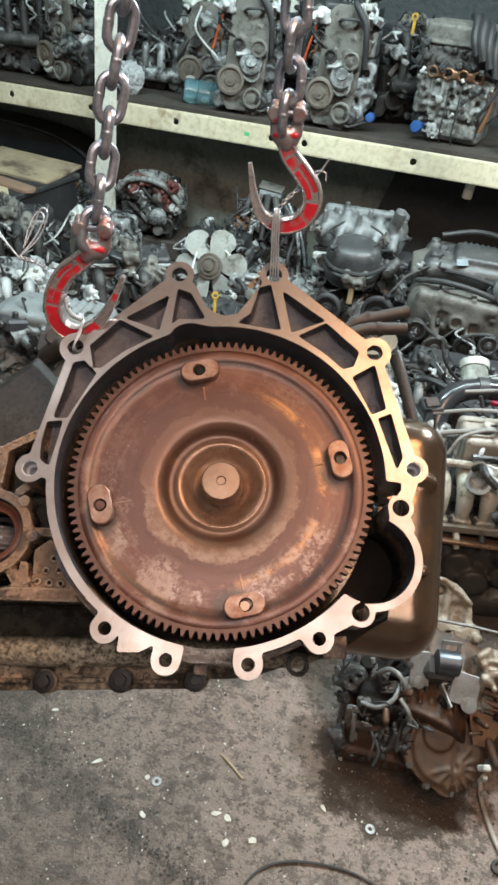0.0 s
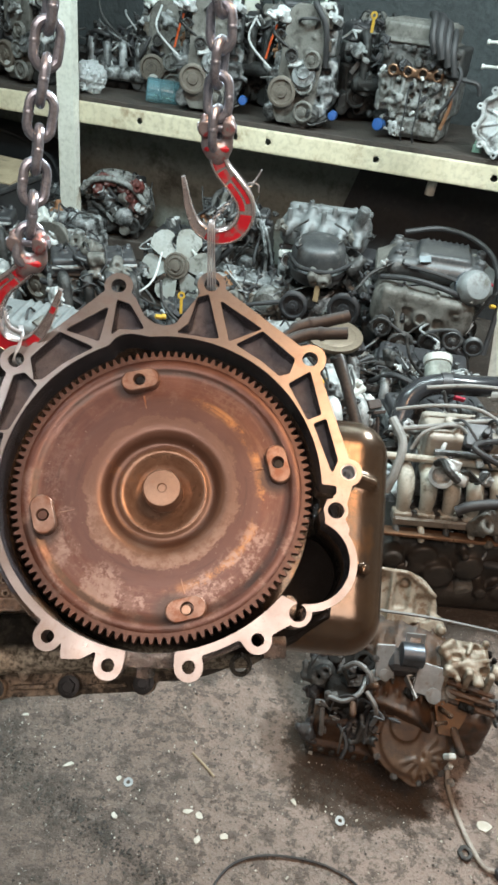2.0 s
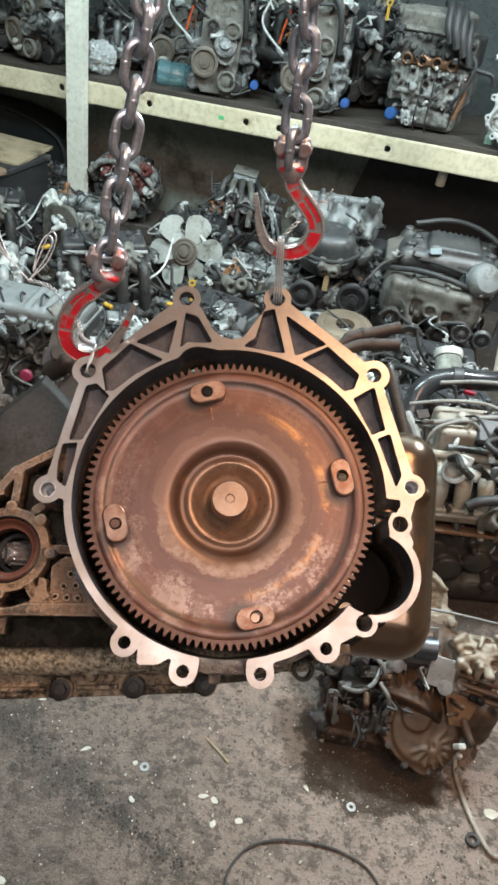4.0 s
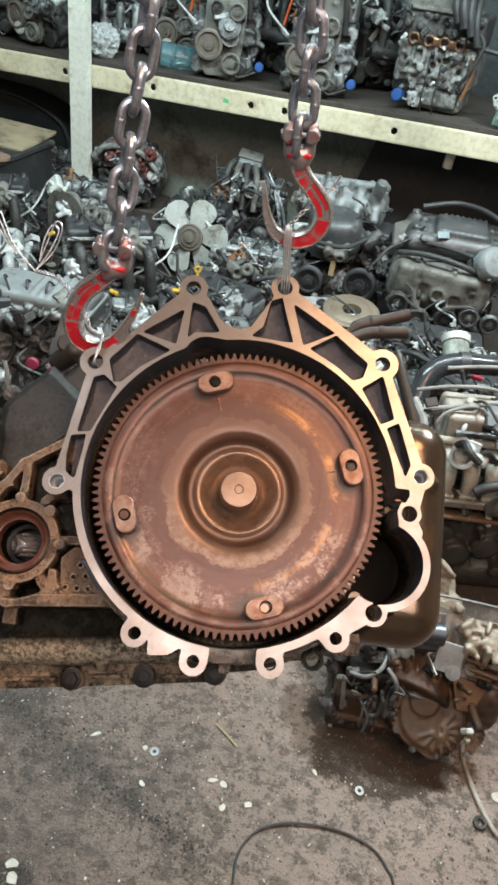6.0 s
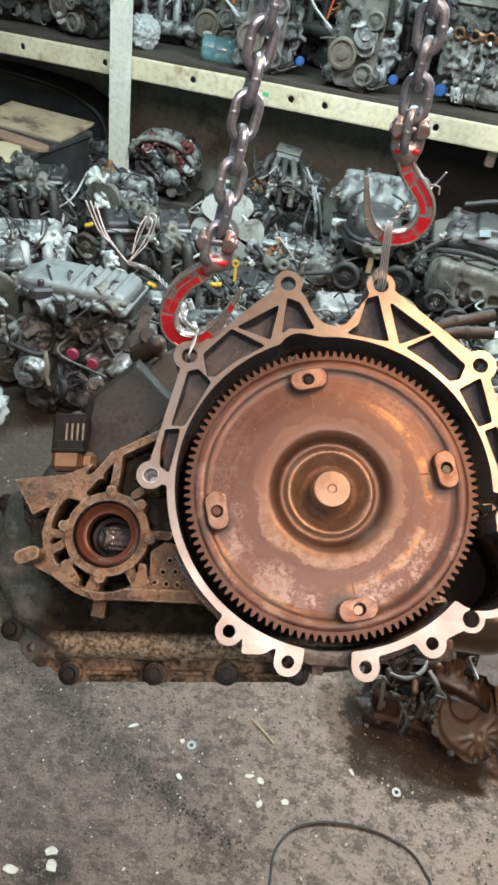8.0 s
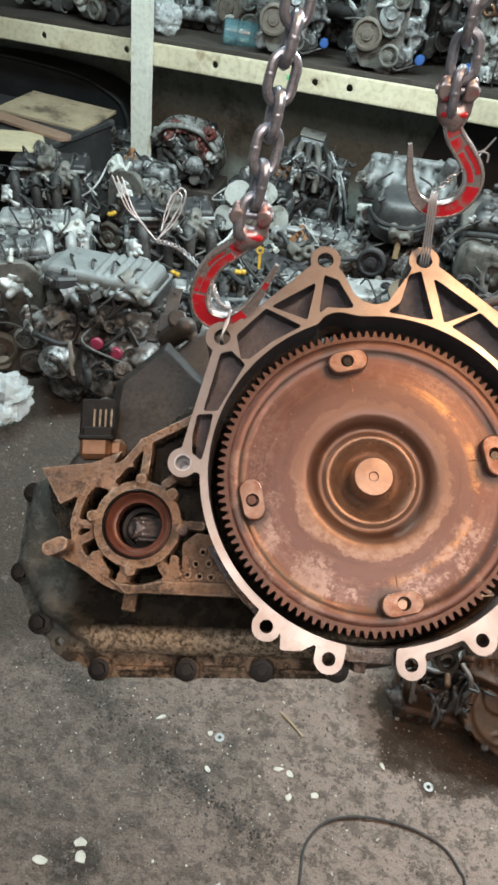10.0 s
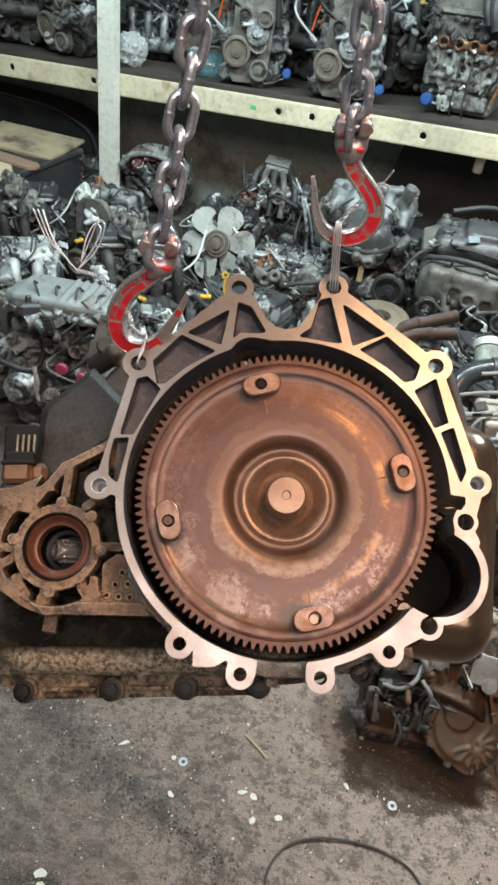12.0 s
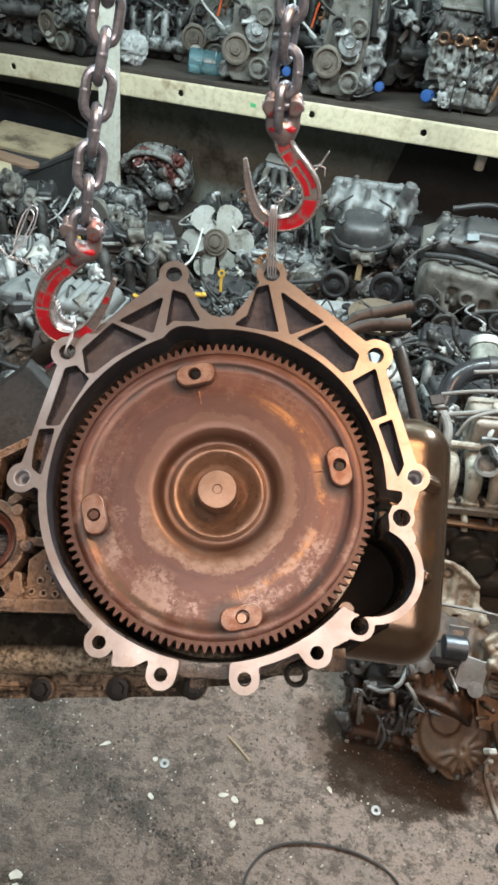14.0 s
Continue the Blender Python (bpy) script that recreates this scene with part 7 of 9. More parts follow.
def ported_engine(label):
    """An upright engine seen on its exhaust side: ridged cover, rusty port plate, pale block, hoses."""
    root = thing("car_engine", Matrix.Identity(4), label, "engine", "salvaged engines")
    rnd = random.Random(77)
    f = Field((-0.27, -0.24, 0.0), (0.27, 0.22, 0.36), 0.008)
    f.join(f.block((0.02, 0.02, 0.23), (0.42, 0.32, 0.20), 0.02))
    f.join(f.block((0.05, 0.02, 0.085), (0.30, 0.28, 0.15), 0.03), 0.02)
    f.join(f.block((0.06, -0.10, 0.075), (0.24, 0.10, 0.085), 0.02), 0.01)
    for k in range(7):
        f.join(f.rod((-0.16 + 0.058 * k, -0.145, 0.14), (-0.16 + 0.058 * k, -0.145, 0.31), 0.011), 0.008)
    f.join(f.block((0.03, -0.145, 0.185), (0.34, 0.03, 0.024), 0.008), 0.006)
    for k in range(26):
        x, z = rnd.uniform(-0.19, 0.22), rnd.uniform(0.10, 0.31)
        f.join(f.drum((x, -0.12, z), (x, -0.15 - rnd.uniform(0.005, 0.03), z), rnd.choice((0.009, 0.012, 0.016, 0.022))), 0.004)
    for k in range(10):
        x, z = rnd.uniform(-0.18, 0.2), rnd.uniform(0.12, 0.3)
        f.cut(f.drum((x, -0.25, z), (x, -0.11, z), rnd.uniform(0.008, 0.016)))
    part("block", f.mesh("block"), MOTTLED, root, "mottled pale aluminium block")
    f = Field((-0.25, -0.20, 0.31), (0.27, 0.20, 0.48), 0.008)
    f.join(f.block((0.02, 0.02, 0.395), (0.42, 0.30, 0.15), 0.015))
    for k in range(22):
        x, z = rnd.uniform(-0.19, 0.22), rnd.uniform(0.33, 0.46)
        f.join(f.drum((x, -0.10, z), (x, -0.135 - rnd.uniform(0.005, 0.03), z), rnd.choice((0.008, 0.011, 0.015, 0.02))), 0.004)
    part("cylinder_head", f.mesh("cylinder_head"), IRON, root)
    f = Field((-0.18, -0.18, 0.29), (0.20, -0.12, 0.38), 0.006)
    f.join(f.block((0.01, -0.15, 0.335), (0.30, 0.022, 0.044), 0.01))
    for k in range(4):
        x = -0.11 + 0.08 * k
        f.join(f.drum((x, -0.14, 0.337), (x, -0.166, 0.337), 0.030), 0.006)
        f.cut(f.drum((x, -0.2, 0.337), (x, -0.13, 0.337), 0.018))
    part("port_plate", f.mesh("port_plate"), COPPER_BROWN, root, "rusty exhaust port plate")
    f = Field((-0.24, -0.19, 0.45), (0.22, 0.20, 0.62), 0.0075)
    f.join(f.block((-0.02, 0.01, 0.51), (0.36, 0.28, 0.10), 0.02))
    for k in range(5):
        f.join(f.rod((-0.17, -0.10 + 0.045 * k, 0.562), (0.13, -0.10 + 0.045 * k, 0.562), 0.009), 0.005)
    f.join(f.block((-0.02, 0.01, 0.468), (0.39, 0.31, 0.016), 0.005), 0.004)
    part("valve_cover", f.mesh("valve_cover"), DULL_GREY, root, "dull grey ridged valve cover")
    part("oil_filter", Build().lathe([(0.028, 0), (0.032, 0.004), (0.032, 0.065), (0.026, 0.072), (0.012, 0.073)], seg=24), BLUE_PLASTIC, root, "blue oil filter", pose(-0.130, -0.135, 0.060, 82, 0, 0))
    for k, (x, z, r) in enumerate(((0.07, 0.56, 0.020), (0.11, 0.55, 0.026), (0.15, 0.53, 0.022), (0.19, 0.50, 0.017))):
        part("hose", Build().tube(spline([(x - 0.06, -0.02, z + 0.04), (x - 0.02, -0.13, z + 0.03), (x, -0.19, z - 0.05), (x + 0.03, -0.19, z - 0.12 - 0.01 * k)], 6), r, 10), RUBBER, root)
    part("hose", Build().tube(spline([(0.16, -0.15, 0.36), (0.26, -0.16, 0.34), (0.34, -0.16, 0.33), (0.36, -0.15, 0.28)], 6), 0.012, 8), RUBBER, root)
    part("hose", Build().tube(spline([(0.18, -0.14, 0.42), (0.25, -0.17, 0.36), (0.22, -0.18, 0.24), (0.17, -0.17, 0.16)], 6), 0.010, 8), RUBBER, root)
    part("pipe", Build().tube(spline([(0.215, -0.15, 0.30), (0.225, -0.16, 0.20), (0.20, -0.15, 0.09)], 6), 0.010, 8), RUST, root)
    for x in (-0.005, 0.06):
        part("wire", Build().tube(spline([(x, -0.17, 0.27), (x + 0.006, -0.185, 0.17), (x + 0.003, -0.18, 0.06), (x + 0.01, -0.16, 0.0)], 6), 0.0045, 6), RUBBER, root)
    for k in range(12):
        m = pose(rnd.uniform(-0.25, 0.22), -rnd.uniform(0.10, 0.18), rnd.uniform(0.05, 0.55), rnd.uniform(40, 120), rnd.uniform(-40, 40), rnd.uniform(-60, 60)) @ Matrix.Scale(rnd.uniform(0.35, 0.7), 4)
        part("casting", LUMPS[(3, 6, 7, 9, 11, 12, 1, 4)[k % 8]], IRON, root, "", m)
    for k in range(10):
        at = pose(rnd.uniform(-0.2, 0.2), -rnd.uniform(0.17, 0.20), rnd.uniform(0.14, 0.45), rnd.uniform(-50, 50), rnd.uniform(-50, 50), rnd.uniform(-90, 90))
        b = Build().box((rnd.uniform(0.015, 0.03), rnd.uniform(0.012, 0.025), rnd.uniform(0.02, 0.04)), at, 0.2)
        part("connector", b, rnd.choice((BLACK_PLASTIC, WHITE_PLASTIC, ALLOY_PALE, BLACK_PLASTIC)), root)
    return root


def arched_runners(root):
    """Four grey runners arched sideways over dull red housings."""
    for k in range(4):
        y = -0.20 + 0.066 * k
        part("runner", Build().tube(spline([(-0.22, y, 0.33), (-0.14, y, 0.40), (0.0, y - 0.01, 0.425), (0.14, y - 0.02, 0.39), (0.24, y - 0.03, 0.29)], 6), 0.021, 12), MOTTLED, root)
    rnd = random.Random(63)
    for k in range(7):
        m = pose(rnd.uniform(-0.2, 0.2), -rnd.uniform(0.16, 0.24), rnd.uniform(0.24, 0.42), rnd.uniform(40, 110), rnd.uniform(-40, 40), rnd.uniform(-60, 60)) @ Matrix.Scale(rnd.uniform(0.7, 1.1), 4)
        part("red_housing", RED_LUMP, DULL_RED, root, "", m)


RED_LUMP = lump_mesh(31, DULL_RED)


TAN_COVER = surface("dusty_tan_cover", (0.30, 0.275, 0.235), (0.22, 0.20, 0.168), 0.5, 0.1, 8, 0.08, 12, (0.07, 0.06, 0.05), 0.42, 12)
ORANGE_PLASTIC = surface("orange_plastic", (0.50, 0.085, 0.02), (0.42, 0.07, 0.02), 0.45, 0.0, 20, 0.05)
KINDS = [
    engine(11, "greasy salvaged car engine with pale belt pulleys, standing upright", 0.36, 0.36, 0.60, ALLOY, ALLOY, BLACK_PLASTIC, front=True, runners=False, mess=0.8),
    ported_engine("dusty salvaged engine with rusty exhaust ports and black hoses"),
    engine(37, "salvaged engine with a black domed cover under a pale arched manifold", 0.54, 0.40, 0.46, IRON, ALLOY, BLACK_PLASTIC, runners=None, mess=0.6),
    engine(41, "dusty aluminium engine with pale ribbed valve cover and loose wiring", 0.52, 0.42, 0.56, ALLOY, ALLOY, IRON, BLACK_PLASTIC, runners=None, mess=0.9),
    engine(53, "salvaged engine with pale cast intake runners", 0.58, 0.42, 0.60, IRON, ALLOY, TAN_COVER, IRON, runners=None, mess=0.8, lumps=5),
    engine(67, "salvaged engine with a pale plastic cooling fan", 0.44, 0.38, 0.40, IRON, ALLOY, BLACK_PLASTIC, fan=True, runners=False, mess=0.9),
    engine(71, "pale oxidised aluminium engine under tangled cables", 0.52, 0.44, 0.40, ALLOY, ALLOY_PALE, ALLOY_PALE, ALLOY_PALE, mess=1.3),
    engine(89, "black greasy salvaged engine with torn loom", 0.50, 0.42, 0.50, IRON, ALLOY, BLACK_PLASTIC, IRON, mess=1.2),
    engine(97, "grey vee engine with a flat cast front and ribbed black duct", 0.54, 0.40, 0.46, IRON, ALLOY, ALLOY, runners=None, mess=0.6),
    engine(101, "greasy belt-drive end of a salvaged engine", 0.40, 0.38, 0.52, IRON, ALLOY, ALLOY, front=True, runners=False, mess=1.2),
    engine(113, "low bare engine block with dusty fittings", 0.52, 0.42, 0.33, ALLOY, ALLOY_PALE, ALLOY, runners=False, mess=1.3),
    engine(127, "low greasy engine half stripped of its parts", 0.50, 0.44, 0.31, IRON, ALLOY, BLACK_PLASTIC, ALLOY, mess=1.4),
    engine(131, "low stripped engine with pale castings and hoses", 0.54, 0.42, 0.34, ALLOY_PALE, ALLOY, ALLOY_PALE, ALLOY, mess=1.2),
    engine(149, "salvaged engine with dull red covers and pale runners", 0.46, 0.38, 0.40, IRON, ALLOY, BLACK_PLASTIC, ALLOY, runners=None, mess=0.8),
    engine(163, "dark greasy engine with a grey manifold and bent pipes", 0.50, 0.38, 0.50, IRON, IRON, COVER_GREY, IRON, runners=None, mess=1.3, lumps=6),
]
piped_top(KINDS[14])
dome_front(KINDS[2])
vee_front(KINDS[8])
part("oil_filter", Build().lathe([(0.022, 0), (0.026, 0.004), (0.026, 0.060), (0.021, 0.066), (0.010, 0.067)], seg=24), BLUE_PLASTIC, KINDS[0], "blue oil filter", pose(0.200, -0.10, 0.080, 84, 20, 0))
part("dipstick", Build().tube([(-0.205, -0.16, 0.32), (-0.185, -0.17, 0.40), (-0.155, -0.18, 0.49)], 0.006, 8), ORANGE_PLASTIC, KINDS[0], "orange dipstick tube")
arched_runners(KINDS[13])
runner_bank(KINDS[4])
lid_cover(KINDS[3])
# originals of kinds used once stand in their own place; the rest stand at the far ends of the racks
HOME = {2: RACK @ pose(1.355, -0.30, 0, 0, 0, 4) @ Matrix.Scale(1.10, 4), 8: RACK @ pose(1.93, -0.42, 0, 0, 0, 8) @ Matrix.Scale(1.10, 4), 5: RACK @ pose(0.46, -0.25, 0, 0, 0, 6), 14: RACK @ pose(0.66, 0.06, 0, 0, 0, 10), 3: pose(-0.84, 1.96, 0, 0, 0, -8), 13: RACK @ pose(-0.250, 0.20, 0.13, 0, 0, 14) @ Matrix.Scale(0.92, 4), 1: RACK @ pose(1.56, 0.28, 1.0185, 0, 0, -4), 4: pose(0.90, 1.45, 0, 0, 0, 2)}
for i, k in enumerate(KINDS):
    k.matrix_basis = HOME.get(i, RACK @ pose(-4.2 + 0.6 * (i % 4), -0.5 - 0.6 * (i // 4), 0, 0, 0, 8 * i - 20))
deck = 0.9895
shift_all(KINDS, [(0, 0.94, 0.22, deck + 0.017, 6, 0), (0, 0.36, 0.24, deck + 0.007, 16, 0), (9, -0.10, 0.60, deck - 0.002, 20, 0), (7, 0.62, 0.66, deck + 0.011, -12, 0),
                  (9, -0.85, 0.30, deck - 0.015, -14, 0), (7, -1.35, 0.40, deck - 0.025, 20, 0), (11, 2.40, 0.40, deck + 0.044, 25, 0), (7, 1.22, 0.70, deck + 0.022, 30, 0), (11, -0.42, 0.62, deck - 0.008, 10, 0)], RACK)
shift_all(KINDS, [(10, -0.72, 0.20, 0, -8, 0)], RACK)
# far rows, low
shift_all(KINDS, [(7, -1.55, 3.28, 0, 10, 0), (9, -1.04, 3.34, 0, -20, 0), (10, 0.00, 3.22, 0, -12, 0), (9, -2.10, 3.25, 0, 20, 0)])
shift_all(KINDS, [(12, -1.95, 2.80, 0, -30, 0), (6, -1.42, 2.75, 0, 12, 0), (7, -0.78, 2.78, 0.03, 18, 0), (11, -0.22, 2.75, 0, -26, 0), (12, 0.32, 2.58, 0, 8, 0), (11, 0.86, 2.50, 0, -10, 0)])
# near rows
shift_all(KINDS, [(6, -1.85, 2.25, 0, 10, 0), (11, -0.76, 2.44, 0, 15, 0), (9, -1.34, 2.15, 0, 24, 0), (10, -0.25, 2.25, 0, 14, 0), (6, 0.30, 2.05, 0, 10, 0), (11, 0.86, 2.08, 0, 12, 0), (6, 1.42, 1.85, 0, 30, 0),
                  (11, 0.36, 1.60, 0, 20, 0), (7, 1.50, 1.25, 0, 60, 0), (6, -1.86, 1.70, 0, 55, 0)])

# ---- the transmission on the floor ----
GB = pose(0.56, 0.70, 0, 0, 0, -6)
spare = thing("floor_transmission", GB, "rusty grease-caked transmission with a silver motor lying on the concrete", "transmission")
RUST_BROWN = surface("orange_brown_grease", (0.170, 0.082, 0.032), (0.100, 0.050, 0.022), 0.5, 0.0, 24, 0.25, 10, (0.05, 0.028, 0.016), 0.40, 22)
CHAR = surface("sooty_grease", (0.006, 0.0055, 0.005), (0.013, 0.011, 0.009), 0.7, 0.0, 30, 0.5, 8, (0.035, 0.022, 0.013), 0.34, 30, spec=0.12)
COVER_BROWN = surface("dried_mud_casting", (0.080, 0.044, 0.023), (0.046, 0.025, 0.014), 0.44, 0.0, 26, 0.25, 12, (0.022, 0.015, 0.010), 0.50, 16)
GREASE = surface("grease_caked_casting", (0.090, 0.044, 0.021), (0.034, 0.020, 0.013), 0.42, 0.1, 30, 0.4, 10, (0.014, 0.011, 0.009), 0.55, 18)
STAINED_ALLOY = surface("stained_pale_aluminium", (0.265, 0.235, 0.188), (0.19, 0.158, 0.118), 0.5, 0.2, 20, 0.2, 12, (0.12, 0.074, 0.042), 0.58, 40)
EAR_STEEL = surface("greasy_plate_steel", (0.22, 0.225, 0.225), (0.14, 0.14, 0.135), 0.5, 0.4, 30, 0.05, 8, (0.10, 0.07, 0.045), 0.4, 26)


def fill_spare(f):
    f.join(f.drum((-0.02, -0.08, 0.13), (0.03, 0.16, 0.19), 0.125))
    f.join(f.block((-0.14, -0.02, 0.085), (0.15, 0.20, 0.15), 0.02), 0.02)
    f.join(f.block((0.17, 0.05, 0.11), (0.18, 0.22, 0.17), 0.03), 0.02)
    f.join(f.block((0.145, 0.045, 0.225), (0.15, 0.15, 0.16), 0.03), 0.02)
    f.join(f.block((-0.04, 0.155, 0.20), (0.30, 0.10, 0.16), 0.03), 0.02)
    f.join(f.block((-0.115, -0.05, 0.045), (0.22, 0.17, 0.05), 0.012), 0.008)
    for k in range(7):
        t = math.radians(20 + 22 * k)
        c, q = math.cos(t), math.sin(t)
        f.join(f.rod((-0.01 + 0.124 * c, -0.06, 0.14 + 0.124 * q), (0.025 + 0.124 * c, 0.14, 0.185 + 0.124 * q), 0.0065), 0.003)
    for k in range(6):
        f.join(f.block((-0.075 + 0.03 * k, -0.06, 0.255), (0.010, 0.05, 0.030), 0.003), 0.004)
    rnd = random.Random(5)
    for i in range(16):
        x, y, z = rnd.uniform(-0.2, 0.24), rnd.uniform(-0.14, 0.16), rnd.uniform(0.05, 0.26)
        f.join(f.rod((x, y, z), (x + rnd.uniform(-0.04, 0.04), y - rnd.uniform(0, 0.05), z + rnd.uniform(-0.03, 0.05)), rnd.uniform(0.006, 0.012)), 0.006)
    f.d = f.d + 0.002 * np.sin(90 * f.x) * np.sin(80 * f.y) * np.sin(100 * f.z)
    f.d = np.maximum(f.d, 0.002 - f.z)


part("case", solid("case", (-0.26, -0.20, 0.0), (0.30, 0.22, 0.33), 0.006, fill_spare), GREASE, spare)


def fill_rear(f):
    a = np.arctan2(f.y, f.x)
    edge = 0.106 + 0.006 * np.cos(5 * a + 0.6) + 0.003 * np.cos(9 * a)
    rad = np.sqrt(f.x ** 2 + f.y ** 2)
    f.join(np.maximum(rad - edge, np.abs(f.z - 0.0) - 0.030))
    f.join(np.maximum(rad - 0.088, np.abs(f.z - 0.012) - 0.026), 0.008)
    f.join(f.drum((-0.030, 0.030, 0.0), (-0.030, 0.030, 0.046), 0.040), 0.006)
    for k in range(9):
        t = math.radians(-150 + 26 * k)
        f.join(f.rod((0.025 + 0.012 * math.cos(t), -0.035 + 0.012 * math.sin(t), 0.040), (0.025 + 0.058 * math.cos(t), -0.035 + 0.058 * math.sin(t), 0.036), 0.0050), 0.002)
    for k in range(10):
        t = math.radians(36 * k)
        f.join(f.drum((0.104 * math.cos(t), 0.104 * math.sin(t), -0.03), (0.104 * math.cos(t), 0.104 * math.sin(t), 0.028), 0.011), 0.004)


tilt = pose(0.045, -0.108, 0.140, 40, 6, 0)
rear = part("rear_cover", solid("rear_cover", (-0.13, -0.13, -0.035), (0.13, 0.13, 0.06), 0.005, fill_rear), COVER_BROWN, spare, "round ribbed rusty end cover", tilt)
for k in range(10):
    t = math.radians(36 * k)
    part("bolt", bolt_mesh, GREASE, rear, "", pose(0.104 * math.cos(t), 0.104 * math.sin(t), 0.028))
part("gasket_rim", Build().tube([(0.113 * math.cos(math.radians(a)), 0.113 * math.sin(math.radians(a)), 0.022) for a in range(28, 150, 8)], 0.0072, 8), STAINED_ALLOY, rear)


def fill_bell(f):
    f.join(f.block((-0.115, 0.170, 0.315), (0.18, 0.09, 0.25), 0.022))
    f.join(f.drum((-0.010, 0.125, 0.345), (-0.010, 0.215, 0.345), 0.098), 0.01)
    f.join(f.block((0.020, 0.165, 0.270), (0.19, 0.10, 0.13), 0.02), 0.015)
    # pockets between ribs on the face, a ribbed edge along the top
    for x, z, w, h in ((-0.155, 0.355, 0.070, 0.125), (-0.078, 0.360, 0.050, 0.130), (-0.018, 0.372, 0.040, 0.075), (0.045, 0.350, 0.045, 0.070)):
        f.cut(f.block((x, 0.120, z), (w, 0.030, h), 0.010), 0.006)
    f.cut(f.drum((-0.010, 0.10, 0.410), (-0.010, 0.15, 0.410), 0.014), 0.006)
    f.cut(f.drum((0.028, 0.10, 0.292), (0.028, 0.20, 0.292), 0.011), 0.004)
    f.join(f.rod((-0.20, 0.126, 0.436), (-0.01, 0.126, 0.440), 0.007), 0.003)
    f.join(f.rod((-0.005, 0.124, 0.440), (0.075, 0.124, 0.390), 0.007), 0.003)
    f.join(f.rod((-0.048, 0.124, 0.440), (-0.044, 0.122, 0.275), 0.006), 0.003)
    f.join(f.rod((-0.195, 0.122, 0.270), (0.085, 0.120, 0.262), 0.009), 0.004)
    for x, z in ((-0.17, 0.262), (-0.09, 0.258), (0.06, 0.250), (0.105, 0.300)):
        f.join(f.drum((x, 0.10, z), (x, 0.16, z), 0.014), 0.005)


part("bell_housing", solid("bell_housing", (-0.225, 0.09, 0.185), (0.135, 0.235, 0.462), 0.005, fill_bell), STAINED_ALLOY, spare, "pale ribbed aluminium bell housing", pose(0, 0.125, 0.245, -40, 0, 0) @ pose(0, -0.12, -0.25))
# motor drum with its bracket
part("motor_drum", Build().lathe([(0.026, -0.030), (0.031, -0.027), (0.031, 0.027), (0.026, 0.030), (0.010, 0.031)], pose(0.002, -0.018, 0.360, 0, 90, 6), seg=32), DULL_STEEL, spare, "bluish steel motor drum")
for k in range(6):
    at = pose(-0.12 + 0.045 * k, -0.06 + 0.02 * (k % 3), 0.27 + 0.012 * (k % 2), 30 + 17 * k, 25 * (k % 3) - 20, 40 * k)
    plate = Build().box((0.060, 0.030, 0.005), at, 0.2).box((0.005, 0.030, 0.035), at @ pose(0.028, 0, 0.015), 0.2).lathe([(0.008, -0.004), (0.008, 0.006), (0.004, 0.007)], at @ pose(-0.018, 0, 0), seg=10)
    part("bent_bracket", plate, ALLOY_PALE if k % 2 else IRON, spare)
part("motor_body", Build().box((0.085, 0.060, 0.065), pose(-0.012, -0.012, 0.318, 20, 0, 6), 0.2), BLACK_PLASTIC, spare)
ear = pose(-0.062, -0.030, 0.332, 52, 0, 10)
part("motor_ear", Build().box((0.050, 0.085, 0.006), ear, 0.3).lathe([(0.016, -0.004), (0.016, 0.006), (0.009, 0.007)], ear @ pose(0, -0.036, 0), seg=14), EAR_STEEL, spare)
ear = pose(0.056, -0.052, 0.316, 48, 0, -8)
part("motor_ear", Build().box((0.070, 0.080, 0.006), ear, 0.3).lathe([(0.020, -0.004), (0.020, 0.006), (0.011, 0.007)], ear @ pose(0.018, -0.034, 0), seg=14), EAR_STEEL, spare)
# upright strap with a square window behind the drum
strap = Build()
at = pose(0.010, 0.015, 0.362, 62, 0, 6)
for w, h, x, y in ((0.011, 0.056, -0.020, 0), (0.011, 0.056, 0.020, 0), (0.051, 0.011, 0, 0.026), (0.051, 0.014, 0, -0.026)):
    strap.box((w, h, 0.005), at @ pose(x, y, 0), 0.15)
part("motor_bracket", strap, EAR_STEEL, spare)
for x, y, z in ((-0.085, -0.03, 0.335), (0.085, -0.04, 0.318), (0.075, 0.02, 0.355)):
    part("bolt", bolt_mesh, ALLOY, spare, "", pose(x, y, z, 35, 0, 0))


for k in range(3):
    part("side_rib", Build().box((0.130, 0.016, 0.014), pose(0.165 + 0.006 * k, -0.040 - 0.012 * k, 0.300 - 0.022 * k, 35, 4, -6), 0.3), COVER_BROWN if k % 2 else GREASE, spare)


